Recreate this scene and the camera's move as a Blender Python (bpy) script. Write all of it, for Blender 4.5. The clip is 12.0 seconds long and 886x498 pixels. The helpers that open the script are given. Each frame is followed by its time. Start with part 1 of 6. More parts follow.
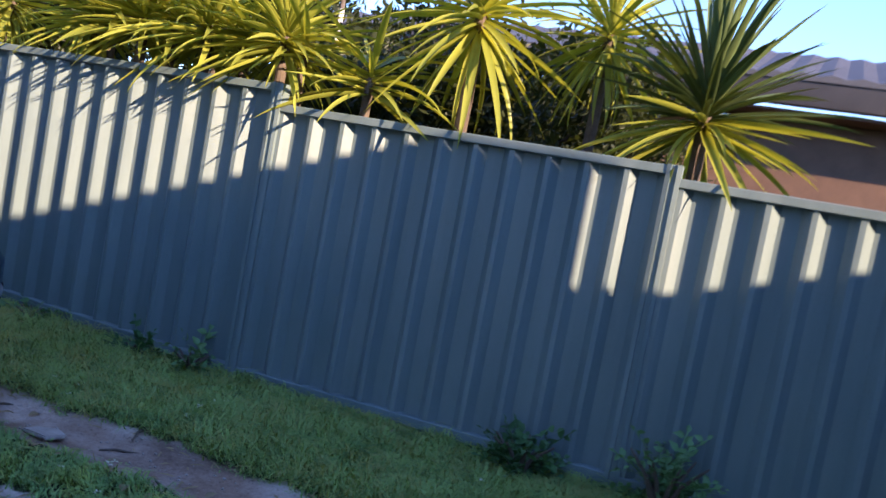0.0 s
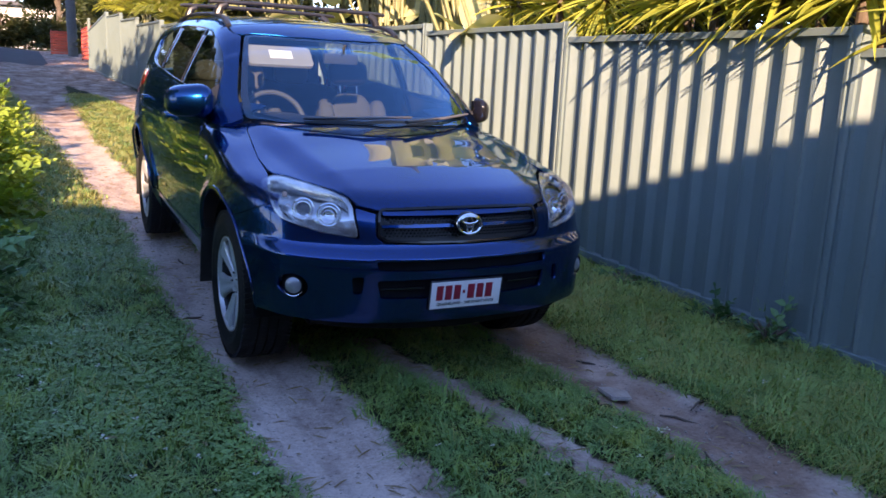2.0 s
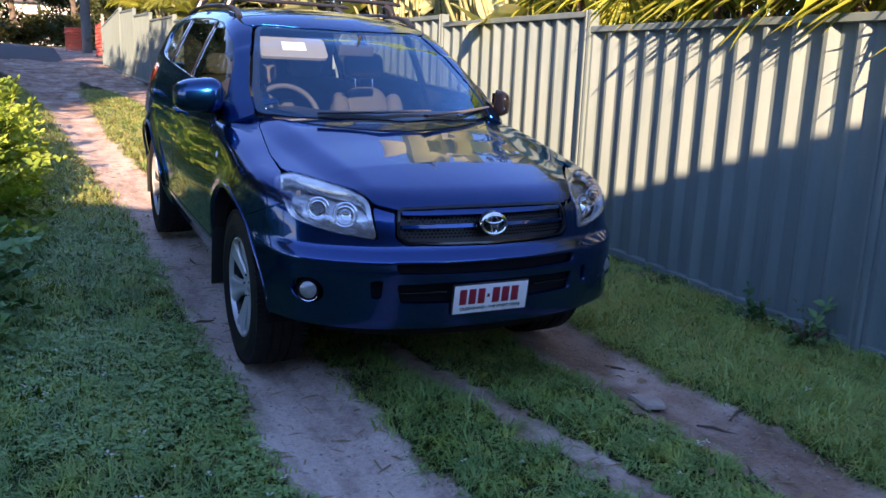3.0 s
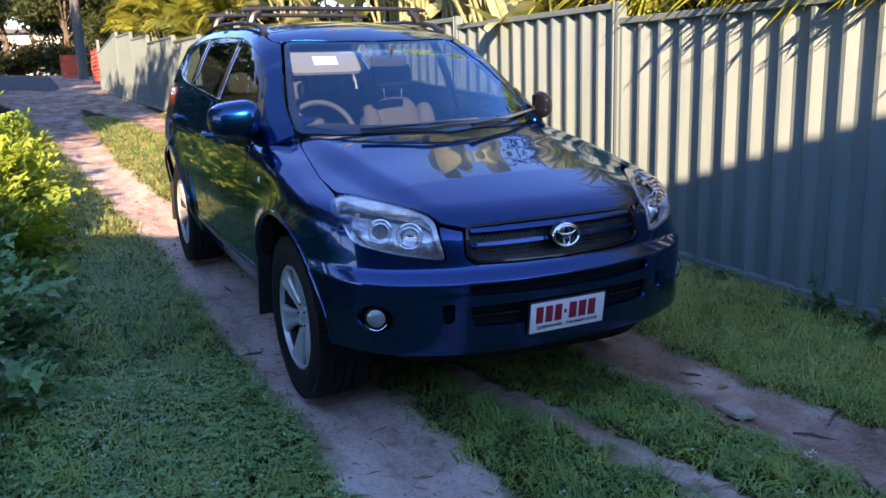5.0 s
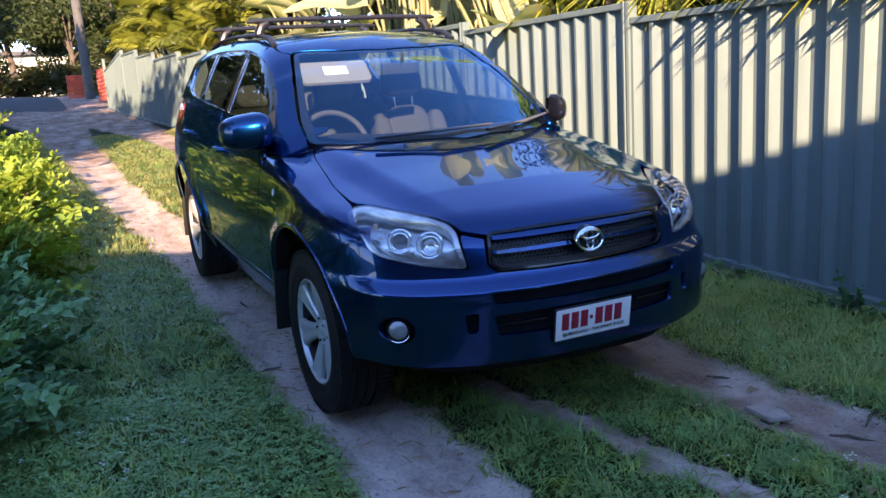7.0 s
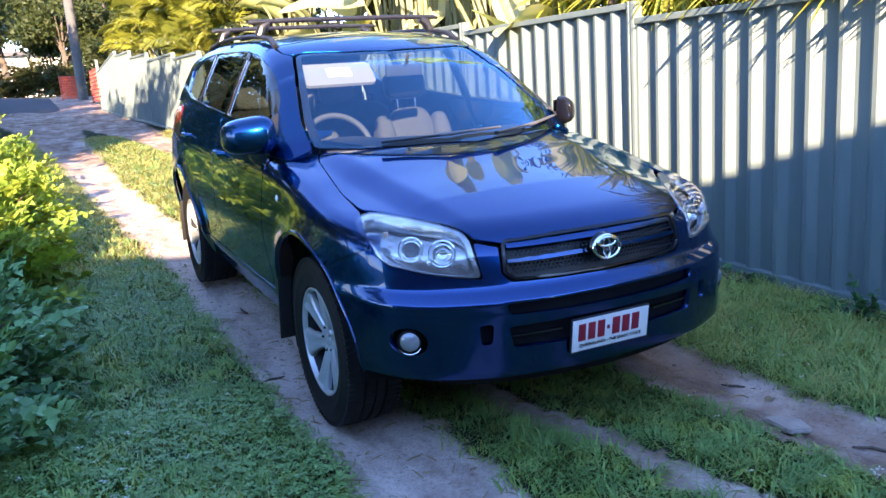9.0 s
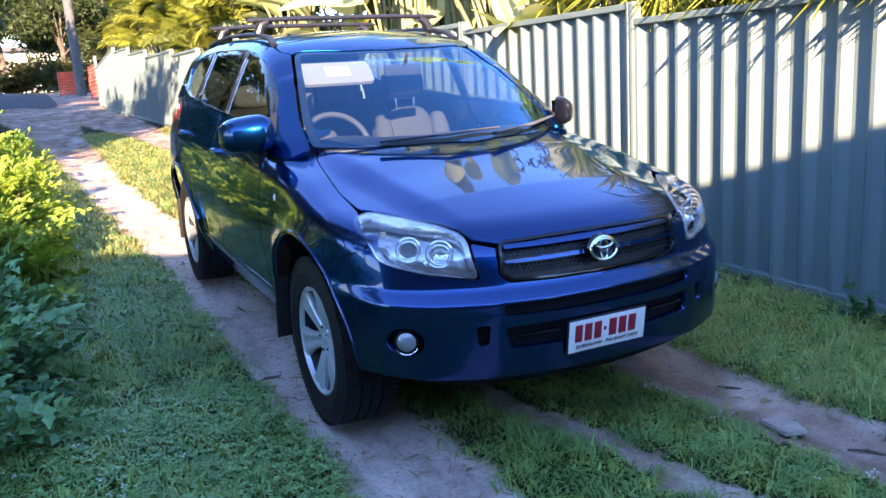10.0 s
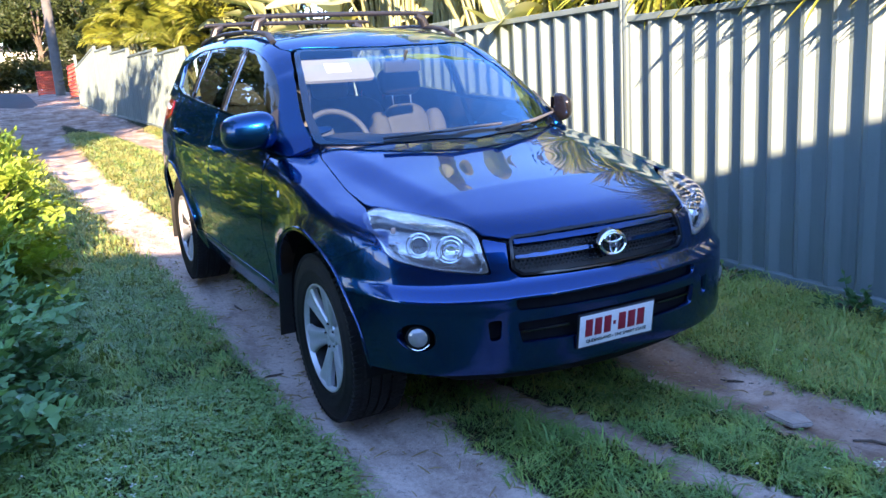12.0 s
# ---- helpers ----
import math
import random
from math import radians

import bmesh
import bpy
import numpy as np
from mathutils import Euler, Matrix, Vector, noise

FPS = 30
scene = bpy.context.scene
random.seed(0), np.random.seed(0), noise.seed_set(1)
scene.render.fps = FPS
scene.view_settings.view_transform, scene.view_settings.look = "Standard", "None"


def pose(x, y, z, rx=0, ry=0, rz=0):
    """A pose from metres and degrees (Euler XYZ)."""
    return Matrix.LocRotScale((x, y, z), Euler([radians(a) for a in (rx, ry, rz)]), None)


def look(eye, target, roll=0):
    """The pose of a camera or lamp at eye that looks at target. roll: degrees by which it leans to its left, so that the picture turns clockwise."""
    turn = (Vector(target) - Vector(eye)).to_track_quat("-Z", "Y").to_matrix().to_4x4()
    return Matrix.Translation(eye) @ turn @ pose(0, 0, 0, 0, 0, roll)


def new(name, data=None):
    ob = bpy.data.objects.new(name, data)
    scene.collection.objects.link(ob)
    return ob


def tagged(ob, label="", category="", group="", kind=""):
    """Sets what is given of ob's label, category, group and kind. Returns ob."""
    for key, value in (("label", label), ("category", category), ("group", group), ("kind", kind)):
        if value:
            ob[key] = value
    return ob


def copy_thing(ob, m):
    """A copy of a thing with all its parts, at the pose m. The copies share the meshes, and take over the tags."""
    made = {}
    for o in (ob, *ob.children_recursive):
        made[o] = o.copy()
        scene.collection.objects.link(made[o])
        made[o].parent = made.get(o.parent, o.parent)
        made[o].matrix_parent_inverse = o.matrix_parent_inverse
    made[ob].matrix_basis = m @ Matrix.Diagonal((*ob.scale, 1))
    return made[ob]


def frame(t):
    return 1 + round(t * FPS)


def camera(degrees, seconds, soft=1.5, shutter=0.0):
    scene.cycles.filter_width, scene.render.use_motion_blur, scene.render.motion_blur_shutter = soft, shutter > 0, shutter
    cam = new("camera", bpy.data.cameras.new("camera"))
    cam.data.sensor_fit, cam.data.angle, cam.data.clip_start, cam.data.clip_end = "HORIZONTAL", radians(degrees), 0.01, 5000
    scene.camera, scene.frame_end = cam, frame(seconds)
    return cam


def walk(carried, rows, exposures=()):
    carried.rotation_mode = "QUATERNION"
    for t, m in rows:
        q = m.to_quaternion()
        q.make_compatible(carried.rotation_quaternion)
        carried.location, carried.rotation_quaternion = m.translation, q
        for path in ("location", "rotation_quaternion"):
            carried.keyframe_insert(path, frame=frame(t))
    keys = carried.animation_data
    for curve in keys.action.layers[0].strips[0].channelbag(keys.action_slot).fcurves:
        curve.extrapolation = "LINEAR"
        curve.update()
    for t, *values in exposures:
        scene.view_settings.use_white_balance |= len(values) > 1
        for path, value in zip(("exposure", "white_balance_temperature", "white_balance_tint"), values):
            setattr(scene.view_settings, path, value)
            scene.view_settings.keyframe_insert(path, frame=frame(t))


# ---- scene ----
cam = camera(56.8, 12.0, shutter=0.4)
PATH = [
    (0, (-1.918, -3.6, 1.225), (-0.044, -2.912, 1.092), 10.6),
    (0.3, (-1.739, -3.701, 1.26), (0.083, -2.895, 1.097), 7.1),
    (0.5, (-1.716, -3.76, 1.235), (0.064, -2.861, 1.079), 4.7),
    (0.8, (-1.667, -3.746, 1.365), (-0.119, -2.538, 0.989), 3.0),
    (1, (-1.666, -3.757, 1.295), (-0.294, -2.352, 0.915), 1.7),
    (1.2, (-1.664, -3.817, 1.368), (-0.412, -2.313, 0.954), 2.2),
    (1.5, (-1.673, -3.811, 1.31), (-0.513, -2.228, 0.921), 1.1),
    (2, (-1.65, -3.816, 1.317), (-0.749, -2.078, 0.908), 2.7),
    (2.5, (-1.636, -3.775, 1.314), (-0.759, -2.026, 0.899), 2.6),
    (3, (-1.592, -3.626, 1.306), (-0.723, -1.875, 0.88), 2.2),
    (4.8, (-1.707, -3.357, 1.336), (-0.853, -1.601, 0.902), -0.7),
    (5, (-1.725, -3.343, 1.329), (-0.866, -1.587, 0.906), -1.8),
    (5.5, (-1.742, -3.317, 1.322), (-0.868, -1.564, 0.917), -2.1),
    (6, (-1.747, -3.312, 1.326), (-0.876, -1.559, 0.916), -2.3),
    (6.5, (-1.747, -3.297, 1.325), (-0.871, -1.546, 0.92), -2.1),
    (7, (-1.736, -3.266, 1.321), (-0.894, -1.497, 0.917), -3.7),
    (9, (-1.749, -3.149, 1.335), (-0.894, -1.387, 0.93), -3.8),
    (9.5, (-1.751, -3.153, 1.336), (-0.894, -1.392, 0.928), -3.8),
    (10, (-1.747, -3.15, 1.342), (-0.888, -1.391, 0.933), -3.4),
    (10.5, (-1.75, -3.139, 1.34), (-0.886, -1.382, 0.931), -3.4),
    (11, (-1.774, -3.142, 1.346), (-0.9, -1.393, 0.926), -3.6),
    (11.5, (-1.808, -3.117, 1.338), (-0.923, -1.372, 0.922), -3.6),
    (12, (-1.837, -3.107, 1.336), (-0.939, -1.369, 0.922), -3.5),
]
# the camera settles to a brighter picture late on: seconds, stops, kelvin, tint
EXPOSURES = [(0.0, 1.68, 5650, 28), (0.5, 1.68, 5600, 27), (1.0, 1.70, 5850, 28), (2.0, 1.82, 6200, 32), (7.2, 1.92, 6000, 27), (8.8, 2.62, 5850, 25), (12.0, 2.62, 5850, 25)]
walk(cam, [(t, look(eye, target, roll)) for t, eye, target, roll in PATH], EXPOSURES)

# ---- sky and sun ----
SUN_WAY = Vector((0.342, 0.876, -0.342))  # the way the sunlight travels
world = bpy.data.worlds.new("world")
scene.world = world
world.use_nodes = True
sky = world.node_tree.nodes.new("ShaderNodeTexSky")
sky.sky_type, sky.sun_disc = "NISHITA", False
sky.sun_elevation = math.asin(-SUN_WAY.z / SUN_WAY.length)
sky.sun_rotation = math.atan2(-SUN_WAY.x, -SUN_WAY.y)
sky.air_density, sky.dust_density, sky.ozone_density = 1.0, 0.0, 3.0
sky.altitude = 800.0
background = world.node_tree.nodes["Background"]
world.node_tree.links.new(sky.outputs[0], background.inputs[0])
background.inputs[1].default_value = 0.15
sun = new("sun", bpy.data.lights.new("sun", "SUN"))
sun.data.energy, sun.data.angle, sun.data.color = 4.8, radians(0.53), (1.0, 0.74, 0.41)
sun.matrix_world = look((-30, -30, 30), Vector((-30, -30, 30)) + SUN_WAY)

# ---- materials ----
def shader(name):
    m = bpy.data.materials.new(name)
    m.use_nodes = True
    tree = m.node_tree
    return m, tree, tree.nodes["Principled BSDF"]


def node(tree, kind, **values):
    n = tree.nodes.new(kind)
    for key, value in values.items():
        n.inputs[key.replace("_", " ")].default_value = value
    return n


def noise_at(tree, scale, detail=4.0, rough=0.6, coords="Object", stretch=None):
    where = tree.nodes.new("ShaderNodeTexCoord").outputs[coords]
    if stretch:
        m = tree.nodes.new("ShaderNodeMapping")
        m.inputs["Scale"].default_value = stretch
        tree.links.new(where, m.inputs[0])
        where = m.outputs[0]
    n = node(tree, "ShaderNodeTexNoise", Scale=scale, Detail=detail, Roughness=rough)
    tree.links.new(where, n.inputs["Vector"])
    return n.outputs["Fac"]


def ramp(tree, fac, stops):
    r = tree.nodes.new("ShaderNodeValToRGB")
    while len(r.color_ramp.elements) < len(stops):
        r.color_ramp.elements.new(0.5)
    for e, (at, colour) in zip(r.color_ramp.elements, stops):
        e.position, e.color = at, (*colour, 1)
    tree.links.new(fac, r.inputs[0])
    return r.outputs[0]


def blend(tree, fac, a, b, mode="MIX"):
    n = tree.nodes.new("ShaderNodeMix")
    n.data_type, n.blend_type = "RGBA", mode
    for socket, value in ((n.inputs[0], fac), (n.inputs[6], a), (n.inputs[7], b)):
        if isinstance(value, bpy.types.NodeSocket):
            tree.links.new(value, socket)
        else:
            socket.default_value = value if isinstance(value, float) else (*value, 1)
    return n.outputs[2]


def relief(tree, height, strength, distance, bsdf):
    b = node(tree, "ShaderNodeBump", Strength=strength, Distance=distance)
    tree.links.new(height, b.inputs["Height"])
    tree.links.new(b.outputs[0], bsdf.inputs["Normal"])


def surface(name, dark, light, rough=0.6, metal=0.0, scale=8.0, bump=0.0, fine=90.0, spec=0.5, coat=0.0):
    """A plain surface that varies between two colours at two scales, with fine relief."""
    m, tree, b = shader(name)
    wide, grain = noise_at(tree, scale), noise_at(tree, fine)
    mixed = blend(tree, 0.35, wide, grain)
    tree.links.new(ramp(tree, mixed, [(0.3, dark), (0.7, light)]), b.inputs["Base Color"])
    b.inputs["Roughness"].default_value, b.inputs["Metallic"].default_value = rough, metal
    b.inputs["Specular IOR Level"].default_value = spec
    b.inputs["Coat Weight"].default_value = coat
    b.inputs["Coat Roughness"].default_value = 0.03
    if bump:
        relief(tree, grain, bump, 0.004, b)
    return m


def foliage(name, dark, light, rough=0.45, through_light=0.35):
    """Leaves: each one of its own tint, with light passing through."""
    m, tree, b = shader(name)
    pick = tree.nodes.new("ShaderNodeNewGeometry").outputs["Random Per Island"]
    tint = ramp(tree, pick, [(0.0, dark), (1.0, light)])
    tint = blend(tree, noise_at(tree, 30.0), tint, light)
    tree.links.new(tint, b.inputs["Base Color"])
    b.inputs["Roughness"].default_value = rough
    b.inputs["Specular IOR Level"].default_value = 0.24
    clear = tree.nodes.new("ShaderNodeBsdfTranslucent")
    glow = blend(tree, 1.0, tint, (1.5, 1.5, 0.5), "MULTIPLY")
    tree.links.new(glow, clear.inputs[0])
    mix = node(tree, "ShaderNodeMixShader", Fac=through_light)
    tree.links.new(b.outputs[0], mix.inputs[1])
    tree.links.new(clear.outputs[0], mix.inputs[2])
    tree.links.new(mix.outputs[0], tree.nodes["Material Output"].inputs[0])
    return m


def fence_paint():
    m, tree, b = shader("fence_paint")
    streaks = noise_at(tree, 6.0, stretch=(1.0, 1.0, 0.12))
    dirt = noise_at(tree, 60.0)
    tint = ramp(tree, streaks, [(0.3, (0.134, 0.180, 0.180)), (0.7, (0.185, 0.234, 0.227))])
    tint = blend(tree, ramp(tree, dirt, [(0.58, (0, 0, 0)), (0.75, (0.3, 0.3, 0.3))]), tint, (0.10, 0.11, 0.10))
    scuff = ramp(tree, noise_at(tree, 7.0, 3.0, 0.9), [(0.735, (0, 0, 0)), (0.75, (1, 1, 1))])
    tint = blend(tree, scuff, tint, (0.05, 0.055, 0.055))
    drip = ramp(tree, noise_at(tree, 9.0, 3.0, 0.6, stretch=(1.0, 1.0, 0.06)), [(0.60, (0, 0, 0)), (0.78, (0.35, 0.35, 0.35))])
    tint = blend(tree, drip, tint, (0.26, 0.29, 0.27))
    tree.links.new(tint, b.inputs["Base Color"])
    b.inputs["Roughness"].default_value = 0.42
    relief(tree, noise_at(tree, 3.0), 0.25, 0.01, b)
    return m


FENCE = fence_paint()

# ---- mesh helpers ----
def mesh_of(name, verts, faces, material=None, smooth=False):
    me = bpy.data.meshes.new(name)
    me.from_pydata([tuple(v) for v in verts], [], [tuple(f) for f in faces])
    me.update()
    if material:
        me.materials.append(material)
    if smooth:
        me.polygons.foreach_set("use_smooth", [True] * len(me.polygons))
    return me


def fast_mesh(name, verts, corners, material, sides=3, smooth=False):
    """A big mesh from arrays: verts n x 3, corners m x sides."""
    me = bpy.data.meshes.new(name)
    verts, corners = np.asarray(verts, dtype=np.float32), np.asarray(corners, dtype=np.int32)
    me.vertices.add(len(verts))
    me.vertices.foreach_set("co", verts.ravel())
    me.loops.add(corners.size)
    me.loops.foreach_set("vertex_index", corners.ravel())
    me.polygons.add(len(corners))
    me.polygons.foreach_set("loop_start", np.arange(0, corners.size, sides, dtype=np.int32))
    me.update(calc_edges=True)
    me.validate()
    me.materials.append(material)
    if smooth:
        me.polygons.foreach_set("use_smooth", [True] * len(me.polygons))
    return me


def thing(name, label, category, at=None, data=None, group="", kind=""):
    ob = new(name, data)
    if at is not None:
        ob.matrix_basis = at
    return tagged(ob, label, category, group, kind)


def child(name, me, parent, label="", at=None):
    ob = new(name, me)
    ob.parent = parent
    if at is not None:
        ob.matrix_basis = at
    return tagged(ob, label)


def part(name, bm, material, parent, label="", smooth=True, sharp=35):
    """Links a bmesh as one mesh object under a thing or a part."""
    me = bpy.data.meshes.new(name)
    bmesh.ops.recalc_face_normals(bm, faces=bm.faces)
    bm.to_mesh(me)
    bm.free()
    me.materials.append(material)
    if smooth:
        me.polygons.foreach_set("use_smooth", [True] * len(me.polygons))
        me.set_sharp_from_angle(angle=radians(sharp))
    return child(name, me, parent, label)


def box(bm, lo, hi, bevel=0.0, m=None):
    lo, hi = Vector(lo), Vector(hi)
    g = bmesh.ops.create_cube(bm, size=1.0)
    for v in g["verts"]:
        v.co = Vector((c + 0.5) * (b - a) + a for c, a, b in zip(v.co, lo, hi))
    if bevel:
        edges = list({e for v in g["verts"] for e in v.link_edges})
        r = bmesh.ops.bevel(bm, geom=edges, offset=bevel, segments=2, affect="EDGES", profile=0.7)
        verts = list({v for f in r["faces"] for v in f.verts} | {v for v in g["verts"] if v.is_valid})
    else:
        verts = g["verts"]
    if m is not None:
        bmesh.ops.transform(bm, matrix=m, verts=verts)
    return verts


def tube(bm, points, radii, sides=10, caps=True, flat=1.0):
    """A round bar along points, with a radius at each."""
    rings, up = [], Vector((0, 0, 1))
    pts = [Vector(p) for p in points]
    if not hasattr(radii, "__len__"):
        radii = [radii] * len(pts)
    for i, p in enumerate(pts):
        way = (pts[min(i + 1, len(pts) - 1)] - pts[max(i - 1, 0)]).normalized()
        side = way.cross(up if abs(way.z) < 0.95 else Vector((1, 0, 0))).normalized()
        over = side.cross(way)
        rings.append([bm.verts.new(p + radii[i] * (math.cos(a) * side + math.sin(a) * flat * over))
                      for a in (2 * math.pi * k / sides for k in range(sides))])
    for a, b in zip(rings, rings[1:]):
        for k in range(sides):
            bm.faces.new((a[k], a[(k + 1) % sides], b[(k + 1) % sides], b[k]))
    if caps:
        bm.faces.new(rings[0][::-1])
        bm.faces.new(rings[-1])


def lerp(v, table):
    """Straight lines between the rows (at, value) of a table."""
    return np.interp(v, [r[0] for r in table], [r[1] for r in table])


# ---- the ground ----
LEFT_RUT = [(-30, -0.66), (-1, -0.69), (0, -0.70), (2.6, -0.76), (4.5, -0.86), (7, -0.98), (11, -1.10), (16, -1.3), (24, -1.5), (40, -2.0)]
LEFT_WIDE = [(-30, 0.22), (0, 0.215), (4, 0.21), (8, 0.25), (12, 0.36), (18, 0.6), (24, 1.2), (40, 2.9)]
RIGHT_RUT = [(-30, 0.86), (-1.2, 0.77), (0, 0.79), (3, 0.76), (8, 0.55), (12, 0.45), (16, 0.3), (24, -0.2), (40, -1.2)]
RIGHT_WIDE = [(-30, 0.20), (0, 0.20), (8, 0.20), (13, 0.3), (18, 0.6), (24, 1.2), (40, 2.5)]


def ground_z(x, y):
    """The lie of the land: a gentle rise up the lane."""
    x, y = np.asarray(x, dtype=float), np.asarray(y, dtype=float)
    z = np.interp(y, [-200, -2, -0.6, 0.6, 45, 70, 300], [-0.05, -0.045, -0.045, -0.02, 1.76, 2.1, 2.1])
    for rut, wide in ((LEFT_RUT, LEFT_WIDE), (RIGHT_RUT, RIGHT_WIDE)):
        off = (x - lerp(y, rut)) / lerp(y, wide)
        z = z - 0.035 * np.exp(-(off ** 2) * 1.2) * np.clip((30 - y) / 15, 0, 1)
    z = z + 0.03 * np.exp(-((x - 0.05) / 0.3) ** 2) + 0.06 * np.clip((-1.2 - x) / 1.5, 0, 1)
    z = z + 0.010 * np.sin(3.1 * x + 1.7 * y) * np.sin(2.3 * y - 1.1 * x)
    return z + 0.012 * (ragged(x, y, 0.22, 7) - 0.5) + 0.006 * (ragged(x, y, 0.08, 8) - 0.5)


def ragged(x, y, cell, seed):
    """Smooth uneven values from 0 to 1 over the plan."""
    gen = np.random.RandomState(seed)
    table = gen.uniform(0, 1, (256, 256))
    u, v = np.asarray(x, float) / cell + 500.3, np.asarray(y, float) / cell + 500.7
    i, j = np.floor(u).astype(int), np.floor(v).astype(int)
    a, b = u - i, v - j
    a, b = a * a * (3 - 2 * a), b * b * (3 - 2 * b)
    t = lambda p, q: table[p % 256, q % 256]
    return (t(i, j) * (1 - a) + t(i + 1, j) * a) * (1 - b) + (t(i, j + 1) * (1 - a) + t(i + 1, j + 1) * a) * b


def dirt_share(x, y):
    """1 on bare earth, 0 on turf."""
    wobble = (ragged(x, y, 0.45, 1) - 0.5) * 0.06 + (ragged(x, y, 0.16, 2) - 0.5) * 0.06 + (ragged(x, y, 0.05, 3) - 0.5) * 0.07
    x = x + wobble
    y = y + wobble
    s = np.zeros_like(np.asarray(x, dtype=float))
    for rut, wide in ((LEFT_RUT, LEFT_WIDE), (RIGHT_RUT, RIGHT_WIDE)):
        off = np.abs(x - lerp(y, rut)) / lerp(y, wide)
        s = np.maximum(s, 1.0 - np.clip((off - 0.62) / 0.8, 0, 1))
    s = s * np.clip((46 - y) / 6, 0, 1)
    strip = np.abs(x - (-0.17 - 0.2 * (y + 0.23))) / 0.075
    s = np.maximum(s, (1.0 - np.clip((strip - 0.6) / 0.8, 0, 1)) * np.clip((0.2 - y) / 0.4, 0, 1) * np.clip((y + 3.2) / 0.8, 0, 1) * 0.74)
    bald = np.clip((ragged(x, y, 0.5, 34) * 0.6 + ragged(x, y, 0.15, 5) * 0.4 - 0.90) / 0.12, 0, 1)
    return np.maximum(s, 0.6 * bald)
def ground_mesh(mat_):
    xs = np.concatenate([np.linspace(-900, -8, 14), np.arange(-7.5, -2.7, 0.12), np.arange(-2.7, 2.3, 0.045), np.arange(2.3, 8.0, 0.15), np.linspace(8.5, 900, 14)])
    ys = np.concatenate([np.linspace(-900, -9, 12), np.arange(-8, -3.2, 0.15), np.arange(-3.2, 5.0, 0.045), np.arange(5.0, 12, 0.12), np.arange(12, 50, 0.4), np.linspace(52, 900, 14)])
    gx, gy = np.meshgrid(xs, ys)
    verts = np.stack([gx, gy, ground_z(gx, gy)], -1).reshape(-1, 3)
    n, m = len(ys), len(xs)
    i = (np.arange(n - 1)[:, None] * m + np.arange(m - 1)[None]).ravel()
    return fast_mesh("ground", verts, np.stack([i, i + 1, i + m + 1, i + m], 1), mat_, 4, True), verts


def earth():
    m, tree, b = shader("earth_and_turf")
    share = tree.nodes.new("ShaderNodeAttribute")
    share.attribute_name = "bare"
    ragged = noise_at(tree, 5.0, 8.0, 0.7)
    fine = noise_at(tree, 55.0, 6.0, 0.7)
    add = tree.nodes.new("ShaderNodeMath")
    add.operation = "ADD"
    tree.links.new(share.outputs["Fac"], add.inputs[0])
    tree.links.new(blend(tree, 0.4, ragged, fine), add.inputs[1])
    mask = ramp(tree, add.outputs[0], [(0.80, (0, 0, 0)), (1.08, (1, 1, 1))])
    soil = ramp(tree, blend(tree, 0.5, noise_at(tree, 3.0), fine), [(0.28, (0.25, 0.175, 0.135)), (0.43, (0.50, 0.39, 0.325)), (0.55, (0.62, 0.51, 0.435)), (0.72, (0.72, 0.61, 0.53))])
    # ground under the grass near black, putting shade into the gaps between blades
    turf = ramp(tree, fine, [(0.3, (0.014, 0.020, 0.008)), (0.7, (0.045, 0.056, 0.020))])
    flecks = ramp(tree, noise_at(tree, 38.0, 3.0, 0.8), [(0.60, (0, 0, 0)), (0.68, (1, 1, 1))])
    soil = blend(tree, blend(tree, 1.0, flecks, (0.55, 0.55, 0.55), "MULTIPLY"), soil, (0.13, 0.095, 0.07))
    streaks = ramp(tree, noise_at(tree, 4.5, 6.0, 0.7, stretch=(1.0, 0.35, 1.0)), [(0.34, (0.60, 0.56, 0.54)), (0.52, (1, 1, 1)), (0.7, (1.14, 1.12, 1.10))])
    soil = blend(tree, 1.0, soil, streaks, "MULTIPLY")
    # soil turns darker and browner by this mask
    brown_soil = tree.nodes.new("ShaderNodeAttribute")
    brown_soil.attribute_name = "brown_soil"
    soil = blend(tree, brown_soil.outputs["Fac"], soil, blend(tree, 1.0, soil, (0.52, 0.43, 0.37), "MULTIPLY"))
    tree.links.new(blend(tree, mask, turf, soil), b.inputs["Base Color"])
    b.inputs["Roughness"].default_value = 0.95
    b.inputs["Specular IOR Level"].default_value = 0.15
    relief(tree, blend(tree, 0.5, noise_at(tree, 25.0, 6.0), noise_at(tree, 160.0, 3.0)), 0.6, 0.02, b)
    return m


me, verts = ground_mesh(earth())
bare = me.attributes.new("bare", "FLOAT", "POINT")
bare.data.foreach_set("value", dirt_share(verts[:, 0], verts[:, 1]).astype(np.float32))
# uneven darker soil right of the left rut and farther up the lane
brown_soil = me.attributes.new("brown_soil", "FLOAT", "POINT")
brown_patches = np.clip(0.42 + 1.9 * (ragged(verts[:, 0], verts[:, 1], 0.28, 51) * 0.6 + ragged(verts[:, 0], verts[:, 1], 0.09, 52) * 0.4 - 0.42), 0, 1)
brown_soil.data.foreach_set("value", (brown_patches * np.clip(np.maximum((verts[:, 0] + 0.45) / 0.3, (verts[:, 1] - 7.5) / 4.0), 0.08, 1)).astype(np.float32))
ground = thing("ground", "worn dirt wheel ruts through patchy green turf", "ground", data=me, kind="structure")


